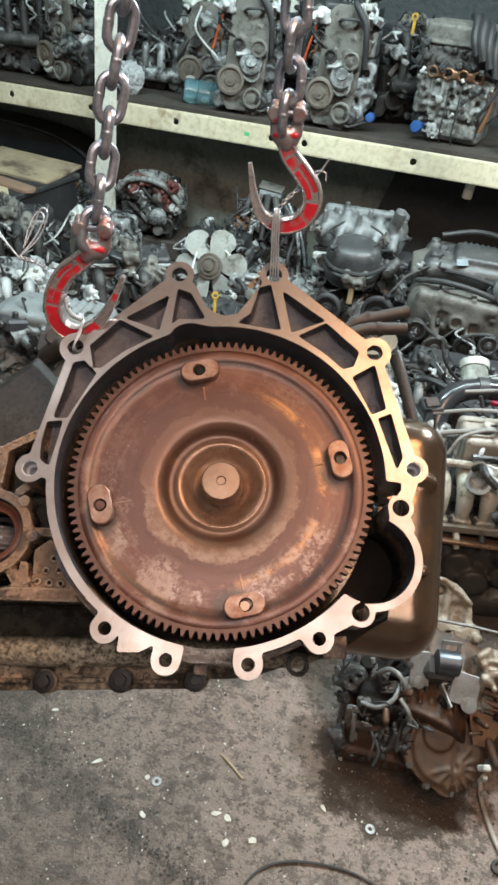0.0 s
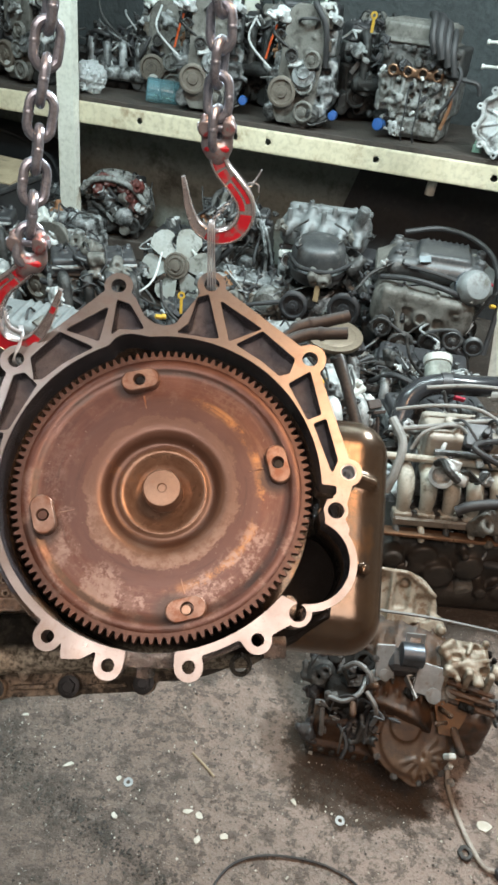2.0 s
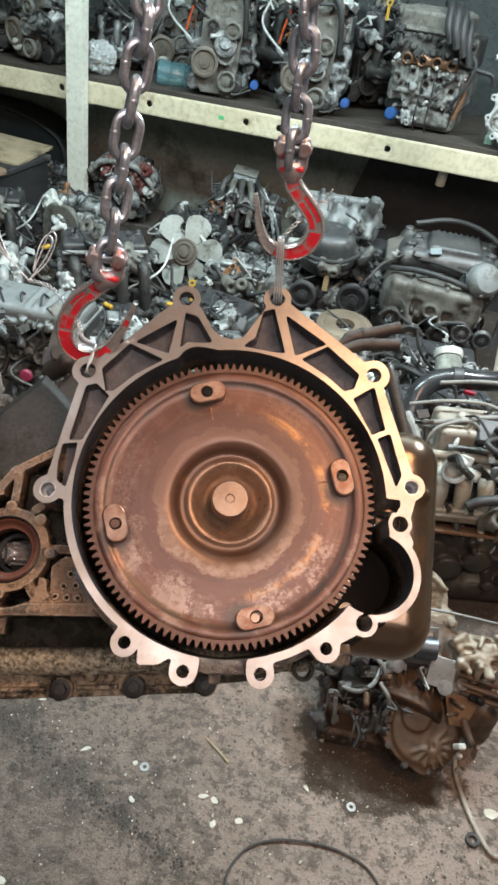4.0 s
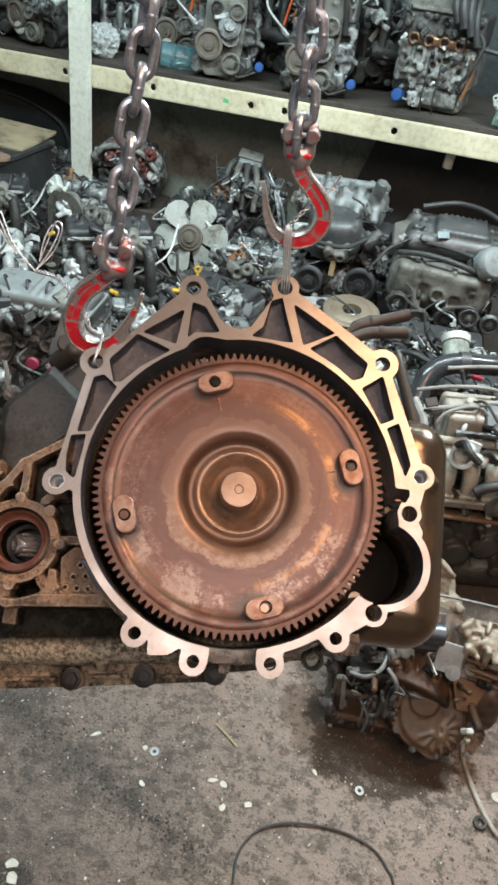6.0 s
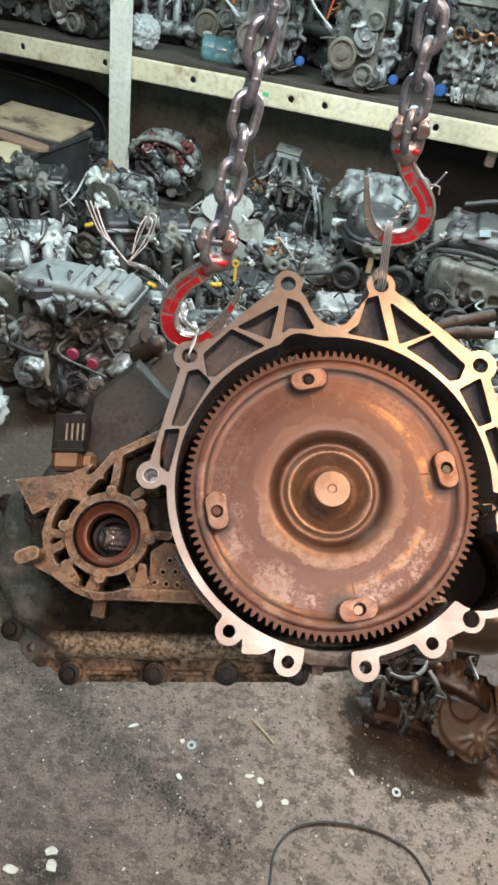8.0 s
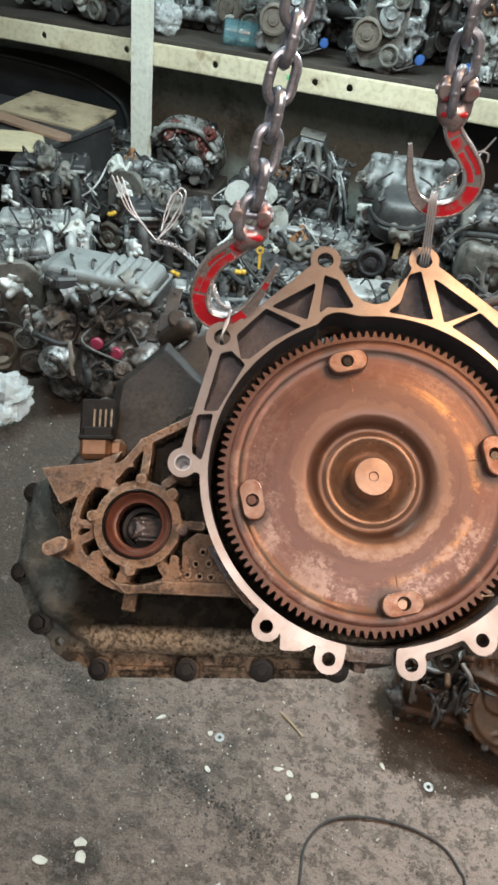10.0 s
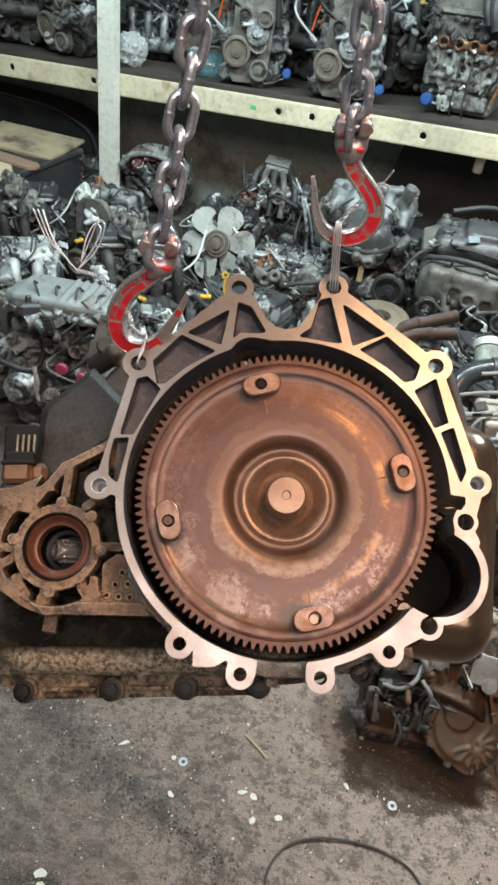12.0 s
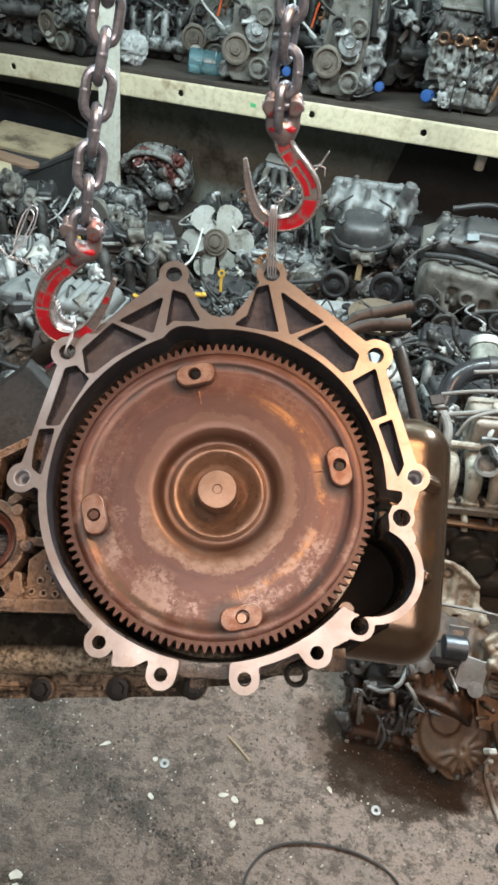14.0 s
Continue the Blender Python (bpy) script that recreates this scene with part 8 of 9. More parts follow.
def fill_crust(f):
    rnd = random.Random(19)
    f.join(f.block((0.150, 0.020, 0.325), (0.115, 0.095, 0.080), 0.02))
    for k in range(17):
        x, y = rnd.uniform(0.10, 0.20), rnd.uniform(-0.03, 0.06)
        z = 0.362 + 0.35 * (y - 0.02) + rnd.uniform(-0.008, 0.008)
        f.join(f.rod((x, y, z), (x + rnd.uniform(-0.04, 0.04), y + rnd.uniform(-0.03, 0.01), z + rnd.uniform(-0.02, 0.012)), rnd.uniform(0.006, 0.012)), 0.005)
    for x, y, z in ((0.12, 0.0, 0.365), (0.175, 0.03, 0.375), (0.19, -0.02, 0.345), (0.135, 0.05, 0.385)):
        f.cut(f.block((x, y, z), (0.028, 0.024, 0.030), 0.006), 0.005)
    for x in (0.095, 0.150, 0.205):
        f.join(f.block((x, -0.036, 0.325), (0.018, 0.020, 0.075), 0.005), 0.006)
    f.join(f.drum((0.215, 0.0, 0.335), (0.235, -0.005, 0.335), 0.020), 0.006)


part("ribbed_casting", solid("ribbed_casting", (0.055, -0.065, 0.27), (0.255, 0.095, 0.415), 0.004, fill_crust), STAINED_ALLOY, spare, "pale crusted casting with deep pockets")
part("wedge_plate", Build().prism([(-0.05, 0.045), (0.06, 0.050), (0.012, -0.050), (-0.03, -0.045)], 0.0, 0.012, pose(0.130, -0.078, 0.225, 48, 0, 6)), RUST_BROWN, spare, "orange-brown sheet cover")
part("white_clip", Build().box((0.022, 0.016, 0.034), pose(0.138, -0.158, 0.168, 30, 12, 20), 0.25).box((0.012, 0.010, 0.030), pose(0.146, -0.168, 0.140, 20, -10, 0), 0.25), WHITE_PLASTIC, spare)
rnd = random.Random(17)
for i in range(26):
    a = Vector((rnd.uniform(-0.21, 0.02), rnd.uniform(-0.13, 0.03), rnd.uniform(0.14, 0.22)))
    pts = [a, a + Vector((rnd.uniform(-0.03, 0.04), rnd.uniform(-0.03, 0.03), rnd.uniform(0.02, 0.08)))]
    pts.append(pts[-1] + Vector((rnd.uniform(-0.05, 0.07), rnd.uniform(-0.05, 0.03), rnd.uniform(-0.05, 0.03))))
    pts.append(pts[-1] + Vector((rnd.uniform(-0.03, 0.03), rnd.uniform(-0.04, 0.02), rnd.uniform(-0.07, 0.0))))
    part("wire", Build().tube(spline(pts, 5), rnd.uniform(0.002, 0.0055), 6), rnd.choice((RUBBER, EAR_STEEL, CHAR, RUBBER)), spare)
for i in range(30):
    at = pose(rnd.uniform(-0.22, 0.26), rnd.uniform(-0.10, 0.12), rnd.uniform(0.16, 0.30), rnd.uniform(-60, 60), rnd.uniform(-60, 60), rnd.uniform(-90, 90))
    b = Build().box((rnd.uniform(0.015, 0.045), rnd.uniform(0.01, 0.025), rnd.uniform(0.01, 0.02)), at, 0.2)
    b.lathe([(0.007, 0), (0.007, 0.018), (0.004, 0.02)], at @ pose(0.006, 0, 0.006), seg=8)
    part("connector", b, rnd.choice((CHAR, EAR_STEEL, BLACK_PLASTIC, CHAR)), spare)


def fill_control(f):
    f.join(f.block((0, 0, 0), (0.15, 0.17, 0.12), 0.02))
    f.join(f.block((-0.02, -0.05, 0.05), (0.10, 0.09, 0.06), 0.012), 0.01)
    f.join(f.drum((0.03, 0.02, 0.03), (0.03, 0.02, 0.10), 0.032), 0.008)
    f.join(f.drum((-0.045, 0.04, 0.03), (-0.045, 0.04, 0.085), 0.022), 0.006)
    f.cut(f.drum((0.03, 0.02, 0.08), (0.03, 0.02, 0.12), 0.018))
    for k in range(4):
        f.join(f.rod((-0.06 + 0.04 * k, -0.085, -0.05), (-0.06 + 0.04 * k, -0.088, 0.06), 0.008), 0.005)
    f.cut(f.block((0.0, -0.10, 0.0), (0.05, 0.05, 0.04), 0.008), 0.006)


part("control_block", solid("control_block", (-0.10, -0.115, -0.075), (0.10, 0.10, 0.11), 0.005, fill_control), CHAR, spare, "black oily control block", pose(-0.125, -0.005, 0.172, 8, -6, 6))
for line in ([(-0.19, -0.10, 0.235), (-0.15, -0.115, 0.250), (-0.115, -0.10, 0.275), (-0.10, -0.06, 0.29)], [(-0.10, -0.10, 0.285), (-0.075, -0.125, 0.27), (-0.065, -0.135, 0.235), (-0.07, -0.13, 0.195)],
             [(-0.20, -0.115, 0.20), (-0.195, -0.125, 0.16), (-0.19, -0.13, 0.11)]):
    part("bent_pipe", Build().tube(spline(line, 6), 0.0062, 8), EAR_STEEL, spare)
for x, y, z, a in ((-0.185, -0.128, 0.13, 80), (-0.165, -0.125, 0.185, 20), (-0.20, -0.11, 0.215, 50), (-0.105, -0.128, 0.150, 75)):
    part("bracket", Build().box((0.030, 0.004, 0.012), pose(x, y, z, 20, a, 0), 0.2).lathe([(0.007, -0.003), (0.007, 0.004), (0.003, 0.004)], pose(x, y, z, 90, 0, 0), seg=10), EAR_STEEL, spare)
# valve body bolts and dark bolted-on castings on the near side
for k in range(7):
    part("bolt", bolt_mesh, GREASE, spare, "", pose(-0.21 + 0.03 * k, -0.136, 0.048 + 0.006 * (k % 2), 90, 0, 10 * k))
for k in range(22):
    m = pose(rnd.uniform(-0.23, -0.07), rnd.uniform(-0.13, 0.06), rnd.uniform(0.09, 0.23), rnd.uniform(-40, 100), rnd.uniform(-50, 50), rnd.uniform(-90, 90)) @ Matrix.Scale(rnd.uniform(0.35, 0.75), 4)
    part("casting", LUMPS[(3, 6, 7, 9, 11, 12, 3, 7)[k % 8]], IRON, spare, "", m)
for k in range(9):
    m = pose(rnd.uniform(0.06, 0.27), rnd.uniform(-0.06, 0.12), rnd.uniform(0.17, 0.30), rnd.uniform(-40, 100), rnd.uniform(-50, 50), rnd.uniform(-90, 90)) @ Matrix.Scale(rnd.uniform(0.35, 0.65), 4)
    part("casting", LUMPS[(0, 13, 1, 5)[k % 4]], IRON, spare, "", m)
for line, r in (([(-0.16, 0.10, 0.372), (-0.06, 0.092, 0.386), (0.05, 0.092, 0.392), (0.16, 0.10, 0.380), (0.30, 0.12, 0.350), (0.50, 0.14, 0.30)], 0.0042), ([(0.10, -0.03, 0.20), (0.13, -0.02, 0.27), (0.135, 0.0, 0.33), (0.11, 0.05, 0.37)], 0.0075),
                ([(-0.17, -0.02, 0.24), (-0.13, -0.03, 0.30), (-0.09, -0.06, 0.29), (-0.08, -0.08, 0.22)], 0.007)):
    part("pipe", Build().tube(spline(line, 7), r, 8), EAR_STEEL, spare)


# ---- leads and litter on the floor ----
def floor_line(name, pts, r, material, label, category="cable"):
    ob = part(name, Build().tube(spline(pts, 8), r, 8), material)
    return tagged(ob, label, category)


floor_line("loose_cable", [(0.095, 0.02, 0.004), (0.102, 0.157, 0.004), (0.110, 0.230, 0.004), (0.156, 0.288, 0.006), (0.241, 0.314, 0.008), (0.357, 0.310, 0.006), (0.442, 0.279, 0.004), (0.480, 0.231, 0.004), (0.491, 0.197, 0.004), (0.497, 0.05, 0.004)],
           0.0032, RUBBER, "thin dark cable looped loose on the concrete floor")
GREY_SHEATH = surface("grimy_grey_sheath", (0.34, 0.31, 0.27), (0.24, 0.21, 0.18), 0.55, 0.0, 40, 0.05, 8, (0.12, 0.09, 0.07), 0.4, 30)
lead = thing("pigtail_lead", pose(0.722, 0.6, 0), "grey pigtail lead with black plug trailing from the floor transmission", "cable")
part("sheath", Build().tube(spline([Vector(p) - Vector((0.75, 0.6, 0)) for p in ((0.700, 0.700, 0.20), (0.760, 0.690, 0.14), (0.755, 0.640, 0.06), (0.748, 0.560, 0.012), (0.752, 0.500, 0.008), (0.770, 0.420, 0.008), (0.800, 0.345, 0.010), (0.835, 0.330, 0.012))], 8), 0.0065, 10), GREY_SHEATH, lead)
part("sheath", Build().tube(spline([Vector(p) - Vector((0.75, 0.6, 0)) for p in ((0.715, 0.600, 0.12), (0.755, 0.600, 0.10), (0.790, 0.660, 0.07), (0.800, 0.700, 0.06))], 8), 0.005, 8), GREY_SHEATH, lead)
part("plug", Build().box((0.045, 0.026, 0.022), pose(0.098, -0.268, 0.012, 0, 0, 30), 0.2).box((0.018, 0.020, 0.030), pose(0.118, -0.255, 0.018, 0, 20, 30), 0.2), BLACK_PLASTIC, lead)
for x, y, z in ((0.005, -0.05, 0.012), (-0.002, -0.015, 0.03), (0.03, 0.02, 0.06)):
    part("clamp", Build().lathe([(0.0105, -0.006), (0.011, -0.004), (0.011, 0.004), (0.0105, 0.006)], pose(x, y, z, 80, 0, 10), seg=14), ALLOY_PALE, lead)

washer = Build().lathe([(0.0125, 0), (0.0125, 0.003), (0.0055, 0.003), (0.0055, 0)], seg=24, closed=True)
big = Build().lathe([(0.0185, 0), (0.0185, 0.009), (0.015, 0.011), (0.0095, 0.009), (0.0095, 0)], seg=24, closed=True)
wm = washer.mesh("washer")
for x, y, r in ((-0.137, 0.460, 0), (0.420, 0.420, 20)):
    tagged(part("washer", wm, ALLOY_PALE, None, "", pose(x, y, 0.001, 0, 0, r)), "small pale metal washer lying on the concrete", "washer")
tagged(part("rubber_bush", big, IRON, None, "", pose(0.735, 0.371, 0.001)), "dark steel bush ring lying on the concrete", "ring")
PAPER = surface("grubby_paper", (0.50, 0.48, 0.42), (0.40, 0.38, 0.32), 0.7, 0.0, 40, 0.1, 6, (0.30, 0.27, 0.22), 0.35, 30)


def scrap(w, d, h, seed):
    """A small bent flake with an uneven outline."""
    r = random.Random(seed)
    n = 8
    ring = [(w * (0.5 + r.uniform(-0.12, 0.12)) * math.cos(2 * math.pi * k / n), d * (0.5 + r.uniform(-0.14, 0.14)) * math.sin(2 * math.pi * k / n)) for k in range(n)]
    verts = [(x, y, 0.0) for x, y in ring] + [(x * 0.94, y * 0.94, h * (0.6 + r.uniform(0, 0.5))) for x, y in ring]
    faces = [tuple(range(n))[::-1], tuple(range(n, 2 * n))] + [(k, (k + 1) % n, n + (k + 1) % n, n + k) for k in range(n)]
    return Build().add(verts, faces)


chips = [(0.800, 0.447, 0.040, 0.030), (0.845, 0.420, 0.040, 0.022), (0.060, 0.334, 0.020, 0.016), (0.125, 0.349, 0.018, 0.024), (-0.155, 0.372, 0.020, 0.014), (0.028, 0.402, 0.026, 0.013), (0.058, 0.394, 0.017, 0.022), (-0.163, 0.468, 0.020, 0.014),
         (-0.302, 0.490, 0.012, 0.032), (-0.090, 0.100, 0.012, 0.042), (-0.420, 0.150, 0.032, 0.022), (-0.410, 0.120, 0.026, 0.030), (-0.500, 0.10, 0.02, 0.04), (0.30, 0.455, 0.022, 0.012), (0.345, 0.60, 0.014, 0.012), (-0.46, 0.62, 0.018, 0.012)]
for i, (x, y, w, d) in enumerate(chips):
    tagged(part("paper_scrap", scrap(w, d, 0.004, i), PAPER, None, "", pose(x, y, 0.0005, 0, 0, 37 * i), smooth=0), "small pale scrap lying on the dirty concrete", "scrap", "scraps on the floor")
floor_line("flat_splinter", [(0.020, 0.560, 0.003), (0.055, 0.530, 0.003), (0.085, 0.500, 0.003)], 0.0034, BOARD, "thin wooden splinter lying on the concrete", "splinter")
rnd = random.Random(3)
grit, dark = Build(), Build()
for i in range(2200):
    x, y = rnd.uniform(-1.5, 1.2), rnd.uniform(-0.05, 1.7)
    s = rnd.choice((0.001, 0.0015, 0.002, 0.0025, 0.0035))
    b = grit if i % 3 == 0 else dark
    m = pose(x, y, s * 0.3, rnd.uniform(-30, 30), rnd.uniform(-30, 30), rnd.uniform(0, 180))
    b.box((s * rnd.uniform(0.8, 2.6), s * rnd.uniform(0.8, 1.6), s * 0.8), m, 0.25)
for i in range(350):
    t = rnd.random()
    x, y = -0.64 + 0.60 * t + rnd.gauss(0, 0.034), 0.61 - 0.37 * t + rnd.gauss(0, 0.034)
    s = rnd.choice((0.001, 0.0015, 0.002, 0.003, 0.0045))
    dark.box((s * rnd.uniform(0.8, 3.0), s * rnd.uniform(0.8, 1.6), s * 0.5), pose(x, y, s * 0.15, rnd.uniform(-20, 20), rnd.uniform(-20, 20), rnd.uniform(0, 180)), 0.3)
tagged(part("pale_grit", grit, PAPER, smooth=0), "pale grit and flakes scattered over the floor", "grit", kind="stuff")
tagged(part("dark_grit", dark, surface("black_swarf", (0.045, 0.04, 0.033), (0.075, 0.066, 0.054), 0.7), smooth=0), "dark swarf and crumbs strewn over the floor", "grit", kind="stuff")


def crumbs(name, count, seed, place, size, material, label):
    """Loose crumbs as one mesh of small uneven lumps."""
    r = random.Random(seed)
    verts, faces = [], []
    for i in range(count):
        x, y = place(r)
        s = size * r.uniform(0.35, 1.0) ** 2
        k = len(verts)
        for dx, dy, dz in ((1, 0, 0.4), (0.1, 1, 0.5), (-1, 0.1, 0.4), (0, -1, 0.5), (0, 0, 1.0), (0, 0, 0)):
            verts.append((x + s * dx * r.uniform(0.6, 1.3), y + s * dy * r.uniform(0.6, 1.3), s * dz * r.uniform(0.5, 1.1)))
        for a in range(4):
            faces += [(k + a, k + (a + 1) % 4, k + 4), (k + (a + 1) % 4, k + a, k + 5)]
    me = bpy.data.meshes.new(name)
    me.from_pydata(verts, [], faces)
    return tagged(part(name, me, material), label, "grit", kind="stuff")


def on_trail(r):
    x = r.uniform(-0.70, 0.02)
    spread = 0.012 + 0.034 * abs(math.sin(7.0 * x + 0.6)) ** 2 * r.random()
    return x + r.gauss(0, spread), 0.22 - 0.613 * x + r.gauss(0, spread)


crumbs("swarf", 620, 41, on_trail, 0.0058, DECK, "dark oily swarf crumbs trailing over the concrete")
crumbs("floor_grit", 1100, 42, lambda r: (r.uniform(-0.8, 1.0), r.uniform(0.0, 1.1)), 0.0050, DECK, "dark grit strewn over the concrete")
crumbs("pale_grit", 420, 43, lambda r: (r.uniform(-0.8, 1.0), r.uniform(0.0, 1.1)), 0.0040, PAPER, "pale chips strewn over the concrete")

# ---- small things in the racks and the pile ----
GLOSS_DARK = surface("scuffed_black_skin", (0.010, 0.011, 0.012), (0.018, 0.019, 0.020), 0.42, 0.0, 6, 0.03, 10, (0.035, 0.035, 0.034), 0.35, 5)
CLEAR_FILM = bpy.data.materials.new("crumpled_film")
CLEAR_FILM.use_nodes = True
film_p = CLEAR_FILM.node_tree.nodes["Principled BSDF"]
film_p.inputs["Base Color"].default_value = (0.86, 0.90, 0.90, 1)
film_p.inputs["Roughness"].default_value = 0.16
film_p.inputs["Transmission Weight"].default_value = 0.70
film_p.inputs["IOR"].default_value = 1.2
BOTTLE_BLUE = bpy.data.materials.new("tinted_bottle")
BOTTLE_BLUE.use_nodes = True
bottle_p = BOTTLE_BLUE.node_tree.nodes["Principled BSDF"]
bottle_p.inputs["Base Color"].default_value = (0.30, 0.58, 0.66, 1)
bottle_p.inputs["Roughness"].default_value = 0.12
bottle_p.inputs["Transmission Weight"].default_value = 0.80


def crumpled(size, seed):
    """A crushed bag: facets pushed in and out at random."""
    bm = bmesh.new()
    bmesh.ops.create_icosphere(bm, subdivisions=4, radius=1.0)
    for v in bm.verts:
        p = v.co.copy()
        q = p + 0.25 * Vector((noise.noise(p * 1.7), noise.noise(p * 1.9 + Vector((9, 0, 0))), seed))
        k = 1.0 + 0.26 * noise.noise(q * 1.6) + 0.30 * abs(noise.noise(q * 3.1)) - 0.20 * abs(noise.noise(q * 5.0 + Vector((2, 0, 0))))
        v.co = Vector((p.x * size[0], p.y * size[1], p.z * size[2])) * k
    low = min(v.co.z for v in bm.verts)
    for v in bm.verts:
        v.co.z -= low
    me = bpy.data.meshes.new("bag")
    bm.to_mesh(me)
    bm.free()
    return me


tagged(part("plastic_bag", crumpled((0.095, 0.085, 0.085), 3), CLEAR_FILM, None, "", RACK @ pose(-0.40, 0.12, 0.982)), "crumpled clear plastic bag standing on the rack deck", "bag")
tagged(part("plastic_bag", crumpled((0.11, 0.11, 0.10), 8), CLEAR_FILM, None, "", pose(-1.20, 1.62, 0.0)), "crumpled clear plastic bag lying on the floor", "bag")
bottle = thing("water_bottle", RACK @ pose(0.10, 0.20, 1.045, 0, 96, 28), "blue-green tinted plastic water bottle lying on the rack deck", "bottle")
part("body", Build().lathe([(0.060, -0.14), (0.068, -0.132), (0.070, -0.06), (0.065, -0.055), (0.070, -0.05), (0.070, 0.02), (0.065, 0.025), (0.070, 0.03), (0.070, 0.06), (0.050, 0.115), (0.022, 0.135), (0.020, 0.155)], seg=28), BOTTLE_BLUE, bottle)
part("cap", Build().lathe([(0.022, 0.150), (0.022, 0.172), (0.018, 0.175)], seg=18), WHITE_PLASTIC, bottle)
# boards and crate under the rack
crown = [(q.x, q.z) for q in spline([(-2.35, 0, 0.62), (-1.76, 0, 0.645), (-1.44, 0, 0.640), (-1.09, 0, 0.612), (-0.845, 0, 0.530), (-0.765, 0, 0.425), (-0.745, 0, 0.25)], 5)]
bumper = thing("car_bumper", RACK @ pose(0, 0.50, 0, 90, 0, 0), "black plastic car bumper lying behind boards under the rack", "bumper")
part("skin", Build().prism([(-2.35, 0.0)] + crown + [(-0.745, 0.0)], 0.0, 0.26), GLOSS_DARK, bumper)
part("lip", Build().tube([(x, z, 0.265) for x, z in crown], 0.014, 8), GLOSS_DARK, bumper)
crate = thing("storage_crate", pose(-2.02, 3.92, 0, 0, 0, -17), "black battered storage crate with boards on top", "crate")
part("shell", Build().box((0.95, 0.75, 0.455), pose(0, 0, 0.2275), 0.03), BLACK_PLASTIC, crate)
part("rim", Build().box((0.98, 0.78, 0.035), pose(0, 0, 0.472), 0.2), BLACK_PLASTIC, crate)
tagged(part("board", Build().box((0.62, 0.42, 0.018), None, 0.1), BOARD, None, "", pose(-1.80, 4.10, 0.512, 3, 2, -14)), "stained beige board lying on a crate", "board", "boards")
tagged(part("board", Build().box((0.50, 0.40, 0.016), None, 0.1), surface("pale_board", (0.50, 0.43, 0.28), (0.42, 0.36, 0.24), 0.7, 0.0, 6, 0.15), None, "", pose(-1.90, 3.42, 0.512, -3, 4, 24)), "pale yellowish board lying across the pile", "board", "boards")
plank = [((0.26 if math.cos(math.radians(a)) > 1e-6 else -0.26) + 0.055 * math.cos(math.radians(a)), 0.055 * math.sin(math.radians(a))) for a in list(range(-85, 86, 10)) + list(range(95, 266, 10))]
tagged(part("round_end_plank", Build().prism(plank, 0, 0.016), surface("brown_laminate", (0.26, 0.17, 0.12), (0.21, 0.135, 0.095), 0.5, 0.0, 8, 0.1), None, "", pose(-1.86, 3.74, 0.503, 0, 3, -20)), "brown plank with rounded ends on the pile", "plank")
tagged(part("timber_block", Build().box((0.42, 0.36, 0.13), None, 0.06), DECK, None, "", RACK @ pose(-0.235, 0.20, 0.065, 0, 0, 12)), "dark greasy timber block carrying an engine", "timber")
# loose parts lying on the pile
duct = thing("intake_duct", pose(0.9, 1.95, 0.44), "black plastic intake duct with pale coupling lying over engines", "duct")
pts = spline([(-0.24, -0.12, -0.10), (-0.20, -0.05, -0.01), (-0.10, -0.01, 0.03), (0.06, 0.0, 0.035), (0.35, 0.06, 0.03)], 9)
GLOSS = surface("glossy_black_plastic", (0.022, 0.023, 0.026), (0.034, 0.035, 0.038), 0.2, 0.0, 14, 0.03, 8, (0.06, 0.058, 0.055), 0.3, 9)
part("tube", Build().tube(pts, 0.042, 20), GLOSS, duct)
part("coupling", Build().lathe([(0.044, -0.02), (0.046, 0), (0.044, 0.02)], Matrix.Translation(pts[20]) @ pose(0, 0, 0, 0, 90, 5), seg=24), BLACK_PLASTIC, duct)
part("red_tag", Build().box((0.045, 0.012, 0.022), pose(-0.01, -0.045, -0.005, 20, 10, 0), 0.2), RED_PLASTIC, duct)
part("elbow", Build().lathe([(0.050, 0.0), (0.052, 0.02), (0.052, 0.08), (0.046, 0.10)], pose(-0.09, 0.02, 0.01, -55, 0, 0), seg=24), PANEL_GREY, duct)
part("collar", Build().lathe([(0.056, 0.0), (0.058, 0.01), (0.058, 0.03), (0.050, 0.034), (0.048, 0.0)], pose(-0.09, 0.095, 0.062, -55, 0, 0), seg=24, closed=True), WHITE_PLASTIC, duct, "white plastic collar")
DULL_PINK = surface("faded_crimson_plastic", (0.24, 0.016, 0.050), (0.16, 0.012, 0.034), 0.5, 0.0, 30, 0.05, 8, (0.10, 0.03, 0.035), 0.5, 40)
for x, y, z, mat, lab in ((-0.838, 1.745, 0.355, DULL_PINK, "red"), (-0.765, 1.750, 0.320, DULL_PINK, "red")):
    tagged(part("transit_cap", Build().lathe([(0.028, 0), (0.030, 0.004), (0.030, 0.020), (0.024, 0.026), (0.010, 0.027)], pose(x, y, z, 75, 10, 0) @ Matrix.Scale(0.82, 4), seg=20), mat), lab + " plastic transit cap pushed on an engine port", "cap", "transit caps")
fl = Build().lathe([(0.128, 0), (0.132, 0.006), (0.132, 0.022), (0.12, 0.026), (0.10, 0.024), (0.09, 0.03), (0.045, 0.03), (0.042, 0.012), (0.040, 0.004)], seg=48, closed=True)
tagged(part("flywheel", fl, surface("brown_flywheel", (0.15, 0.115, 0.082), (0.21, 0.17, 0.125), 0.55, 0.4, 12, 0.1), None, "", pose(0.42, 2.44, 0.375, 8, 0, 0)), "brown steel flywheel lying on an engine", "flywheel")
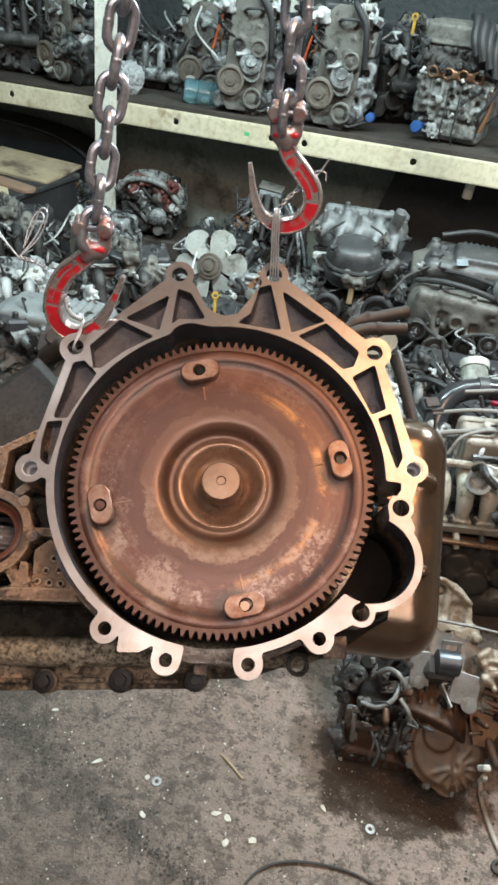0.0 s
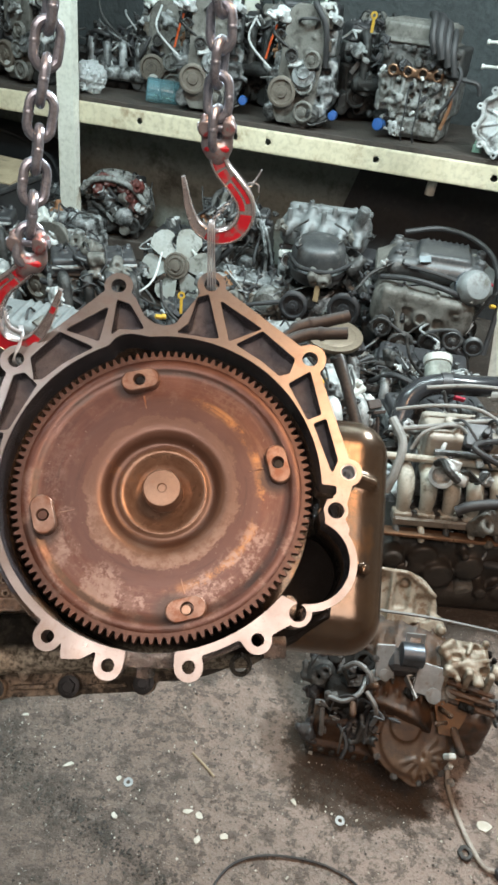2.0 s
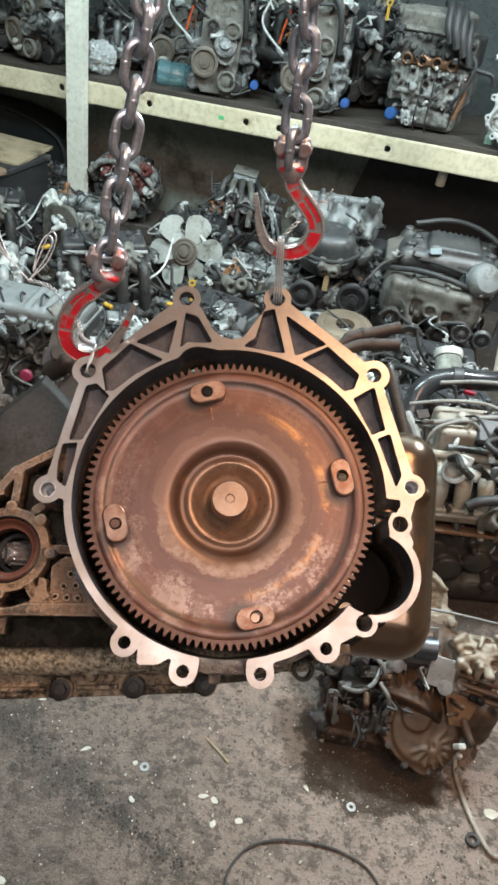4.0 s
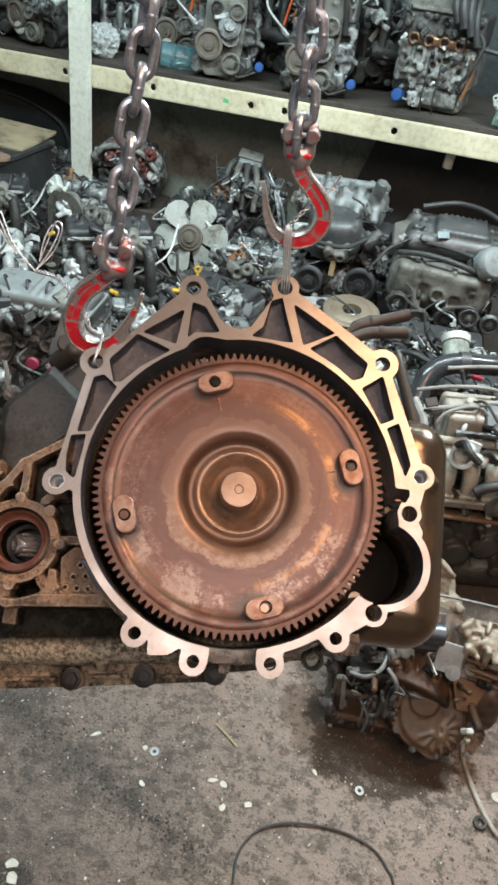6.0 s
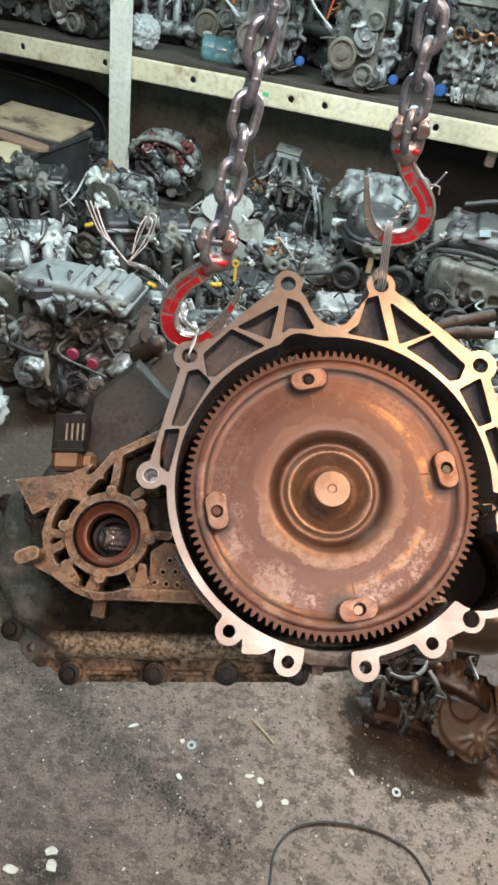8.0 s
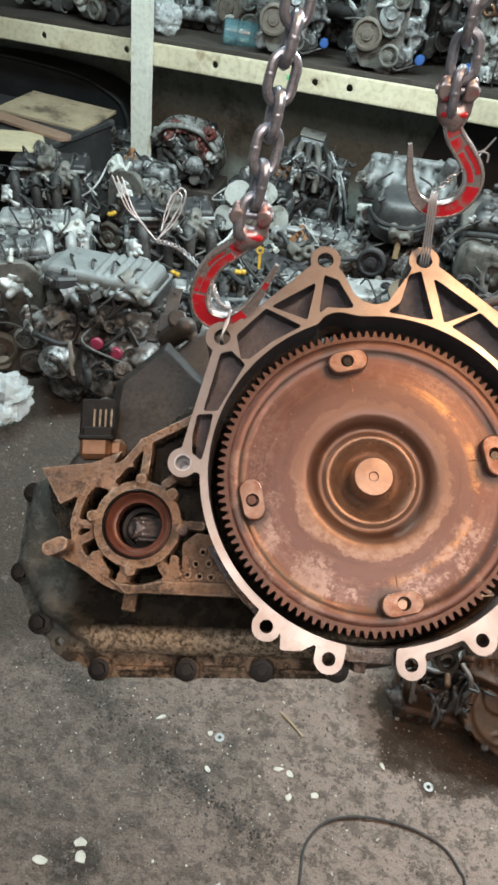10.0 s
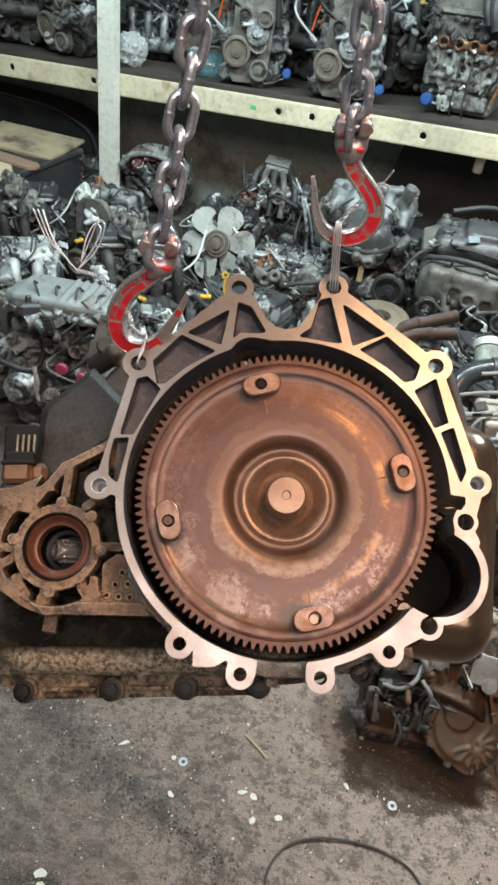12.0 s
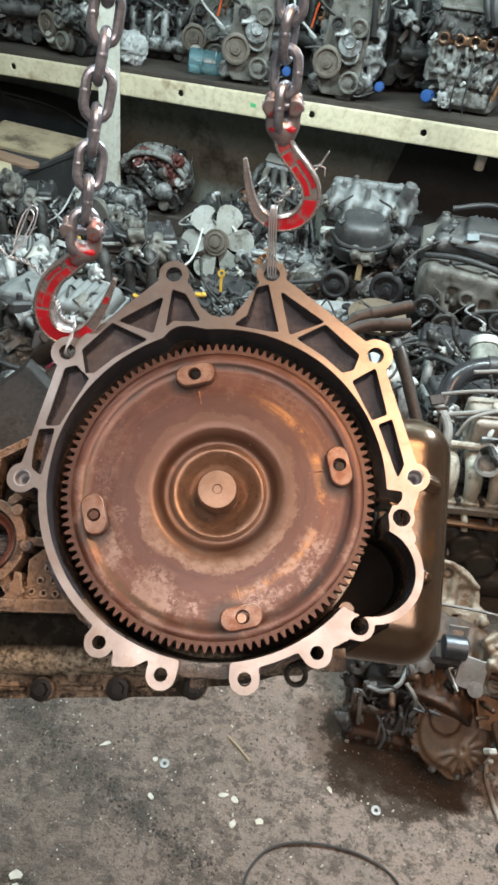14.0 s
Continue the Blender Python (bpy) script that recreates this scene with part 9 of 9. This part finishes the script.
tagged(part("dipstick_handle", Build().box((0.016, 0.008, 0.07), pose(0, 0, 0.04), 0.2).lathe([(0.018, -0.004), (0.018, 0.004), (0.009, 0.004), (0.009, -0.004)], pose(0, 0, 0.085, 90, 0, 0), seg=20, closed=True), YELLOW_PLASTIC, None, "", RACK @ pose(1.285, 0.16, 1.50)), "yellow dipstick handle on a salvaged engine", "dipstick")
bell = thing("bare_bell_housing", RACK @ pose(2.10, 0.05, 1.21, 84, 0, -12), "bare pale aluminium bell housing leaning on the rack deck", "housing")


def fill_bare(f):
    a = np.arctan2(f.y, f.x)
    rad = np.sqrt(f.x ** 2 + f.y ** 2)
    edge = 0.165 + 0.012 * np.cos(7 * a) + 0.01 * np.cos(3 * a + 1)
    f.join(np.maximum(rad - edge, np.abs(f.z - 0.03) - 0.03))
    f.cut(np.maximum(rad - edge + 0.022, np.abs(f.z - 0.045) - 0.03))
    for k in range(11):
        t = 2 * math.pi * k / 11
        f.join(f.drum((0.168 * math.cos(t), 0.168 * math.sin(t), 0.03), (0.168 * math.cos(t), 0.168 * math.sin(t), 0.062), 0.017), 0.006)
        f.cut(f.drum((0.168 * math.cos(t), 0.168 * math.sin(t), 0.02), (0.168 * math.cos(t), 0.168 * math.sin(t), 0.07), 0.007))
        f.join(f.rod((0.05 * math.cos(t), 0.05 * math.sin(t), 0.014), (0.15 * math.cos(t), 0.15 * math.sin(t), 0.02), 0.007), 0.004)
    f.cut(f.drum((0, 0, -0.1), (0, 0, 0.2), 0.035))


part("casting", solid("casting", (-0.21, -0.21, -0.005), (0.21, 0.21, 0.068), 0.005, fill_bare, True), ALLOY_PALE, bell)

# black sheet leaning behind the engines under the deck, with a pale pipe stub over it
sheet = Build().prism([(-0.10, 0.0), (1.45, 0.0), (1.45, 0.80), (0.12, 0.80)], 0.0, 0.012)
tagged(part("black_sheet", sheet, RUBBER, None, "", RACK @ pose(1.18, 0.44, 0.0, 85, 0, 0)), "black rubber sheet leaning under the rack deck", "sheet")
stub = thing("pipe_stub", RACK @ pose(1.775, 0.12, 0.80, 6, 4, 0), "pale grey pipe stub hanging under the rack deck", "pipe")
part("pipe", Build().lathe([(0.022, -0.03), (0.027, -0.03), (0.027, 0.125), (0.022, 0.125)], seg=20, closed=True), POST_PAINT, stub)
part("flange", Build().lathe([(0.027, 0.105), (0.042, 0.105), (0.042, 0.113), (0.027, 0.113)], seg=20, closed=True), POST_PAINT, stub)
green = thing("green_fitting", RACK @ pose(1.965, 0.14, 1.018), "pale green plastic fitting standing on the rack deck", "fitting")
MINT = surface("mint_plastic", (0.30, 0.46, 0.36), (0.24, 0.38, 0.30), 0.5, 0.0, 20, 0.05)
part("base", Build().box((0.05, 0.04, 0.05), pose(0, 0, 0.025), 0.2), MINT, green)
part("neck", Build().lathe([(0.020, 0.05), (0.020, 0.07), (0.012, 0.072), (0.012, 0.10), (0.016, 0.102), (0.016, 0.11), (0.004, 0.112)], seg=16), MINT, green)
for z in (1.535, 1.425):
    rod = Build().tube([(-0.10, 0, 0), (0.10, 0.0, 0.012)], 0.008, 10).lathe([(0.013, 0.0), (0.013, 0.012), (0.008, 0.014)], pose(-0.10, 0, 0, 0, 90, 0), seg=12)
    tagged(part("pale_bolt", rod, WHITE_PLASTIC, None, "", RACK @ pose(1.98, 0.16, z)), "long pale bolt sticking out of the stacked castings", "bolt", "long bolts")

# yellow connectors and a white cable tag among the engines
for x, y, z, a in ((-1.427, 3.294, 0.36, 10), (-1.115, 2.90, 0.385, 60), (-0.69, 2.45, 0.335, -30), (-0.384, 2.36, 0.425, 20), (0.347, 1.975, 0.40, 45)):
    plug = thing("yellow_connector", pose(x, y, z, 15, 10, a), "yellow plastic cap connector lying on the engines", "connector", "yellow connectors")
    part("shell", Build().box((0.034, 0.020, 0.016), None, 0.22), YELLOW_PLASTIC, plug)
    part("collar", Build().lathe([(0.010, 0.0), (0.012, 0.003), (0.012, 0.018), (0.008, 0.021)], pose(0.012, 0, 0.004, 0, 90, 0), seg=14), YELLOW_PLASTIC, plug)
hook_loop = Build().box((0.014, 0.006, 0.075), pose(0, 0, 0.035), 0.2).lathe([(0.018, -0.004), (0.018, 0.004), (0.009, 0.004), (0.009, -0.004)], pose(0, 0, 0.085, 90, 0, 0), seg=20, closed=True)
tagged(part("dipstick_handle", hook_loop, YELLOW_PLASTIC, None, "", pose(-0.31, 2.56, 0.36, -10, 0, 10)), "yellow dipstick handle standing out of the pile", "dipstick")
tagged(part("white_strap", Build().tube(spline([(0, 0, 0.14), (0.004, -0.012, 0.08), (-0.004, -0.004, 0.03), (0.004, 0.0, -0.02)], 6), [0.009] * 19, 8, Matrix.Diagonal((1, 0.35, 1, 1))), WHITE_PLASTIC, None, "", pose(-0.945, 1.735, 0.215)), "white plastic strap hanging from an engine", "strap")
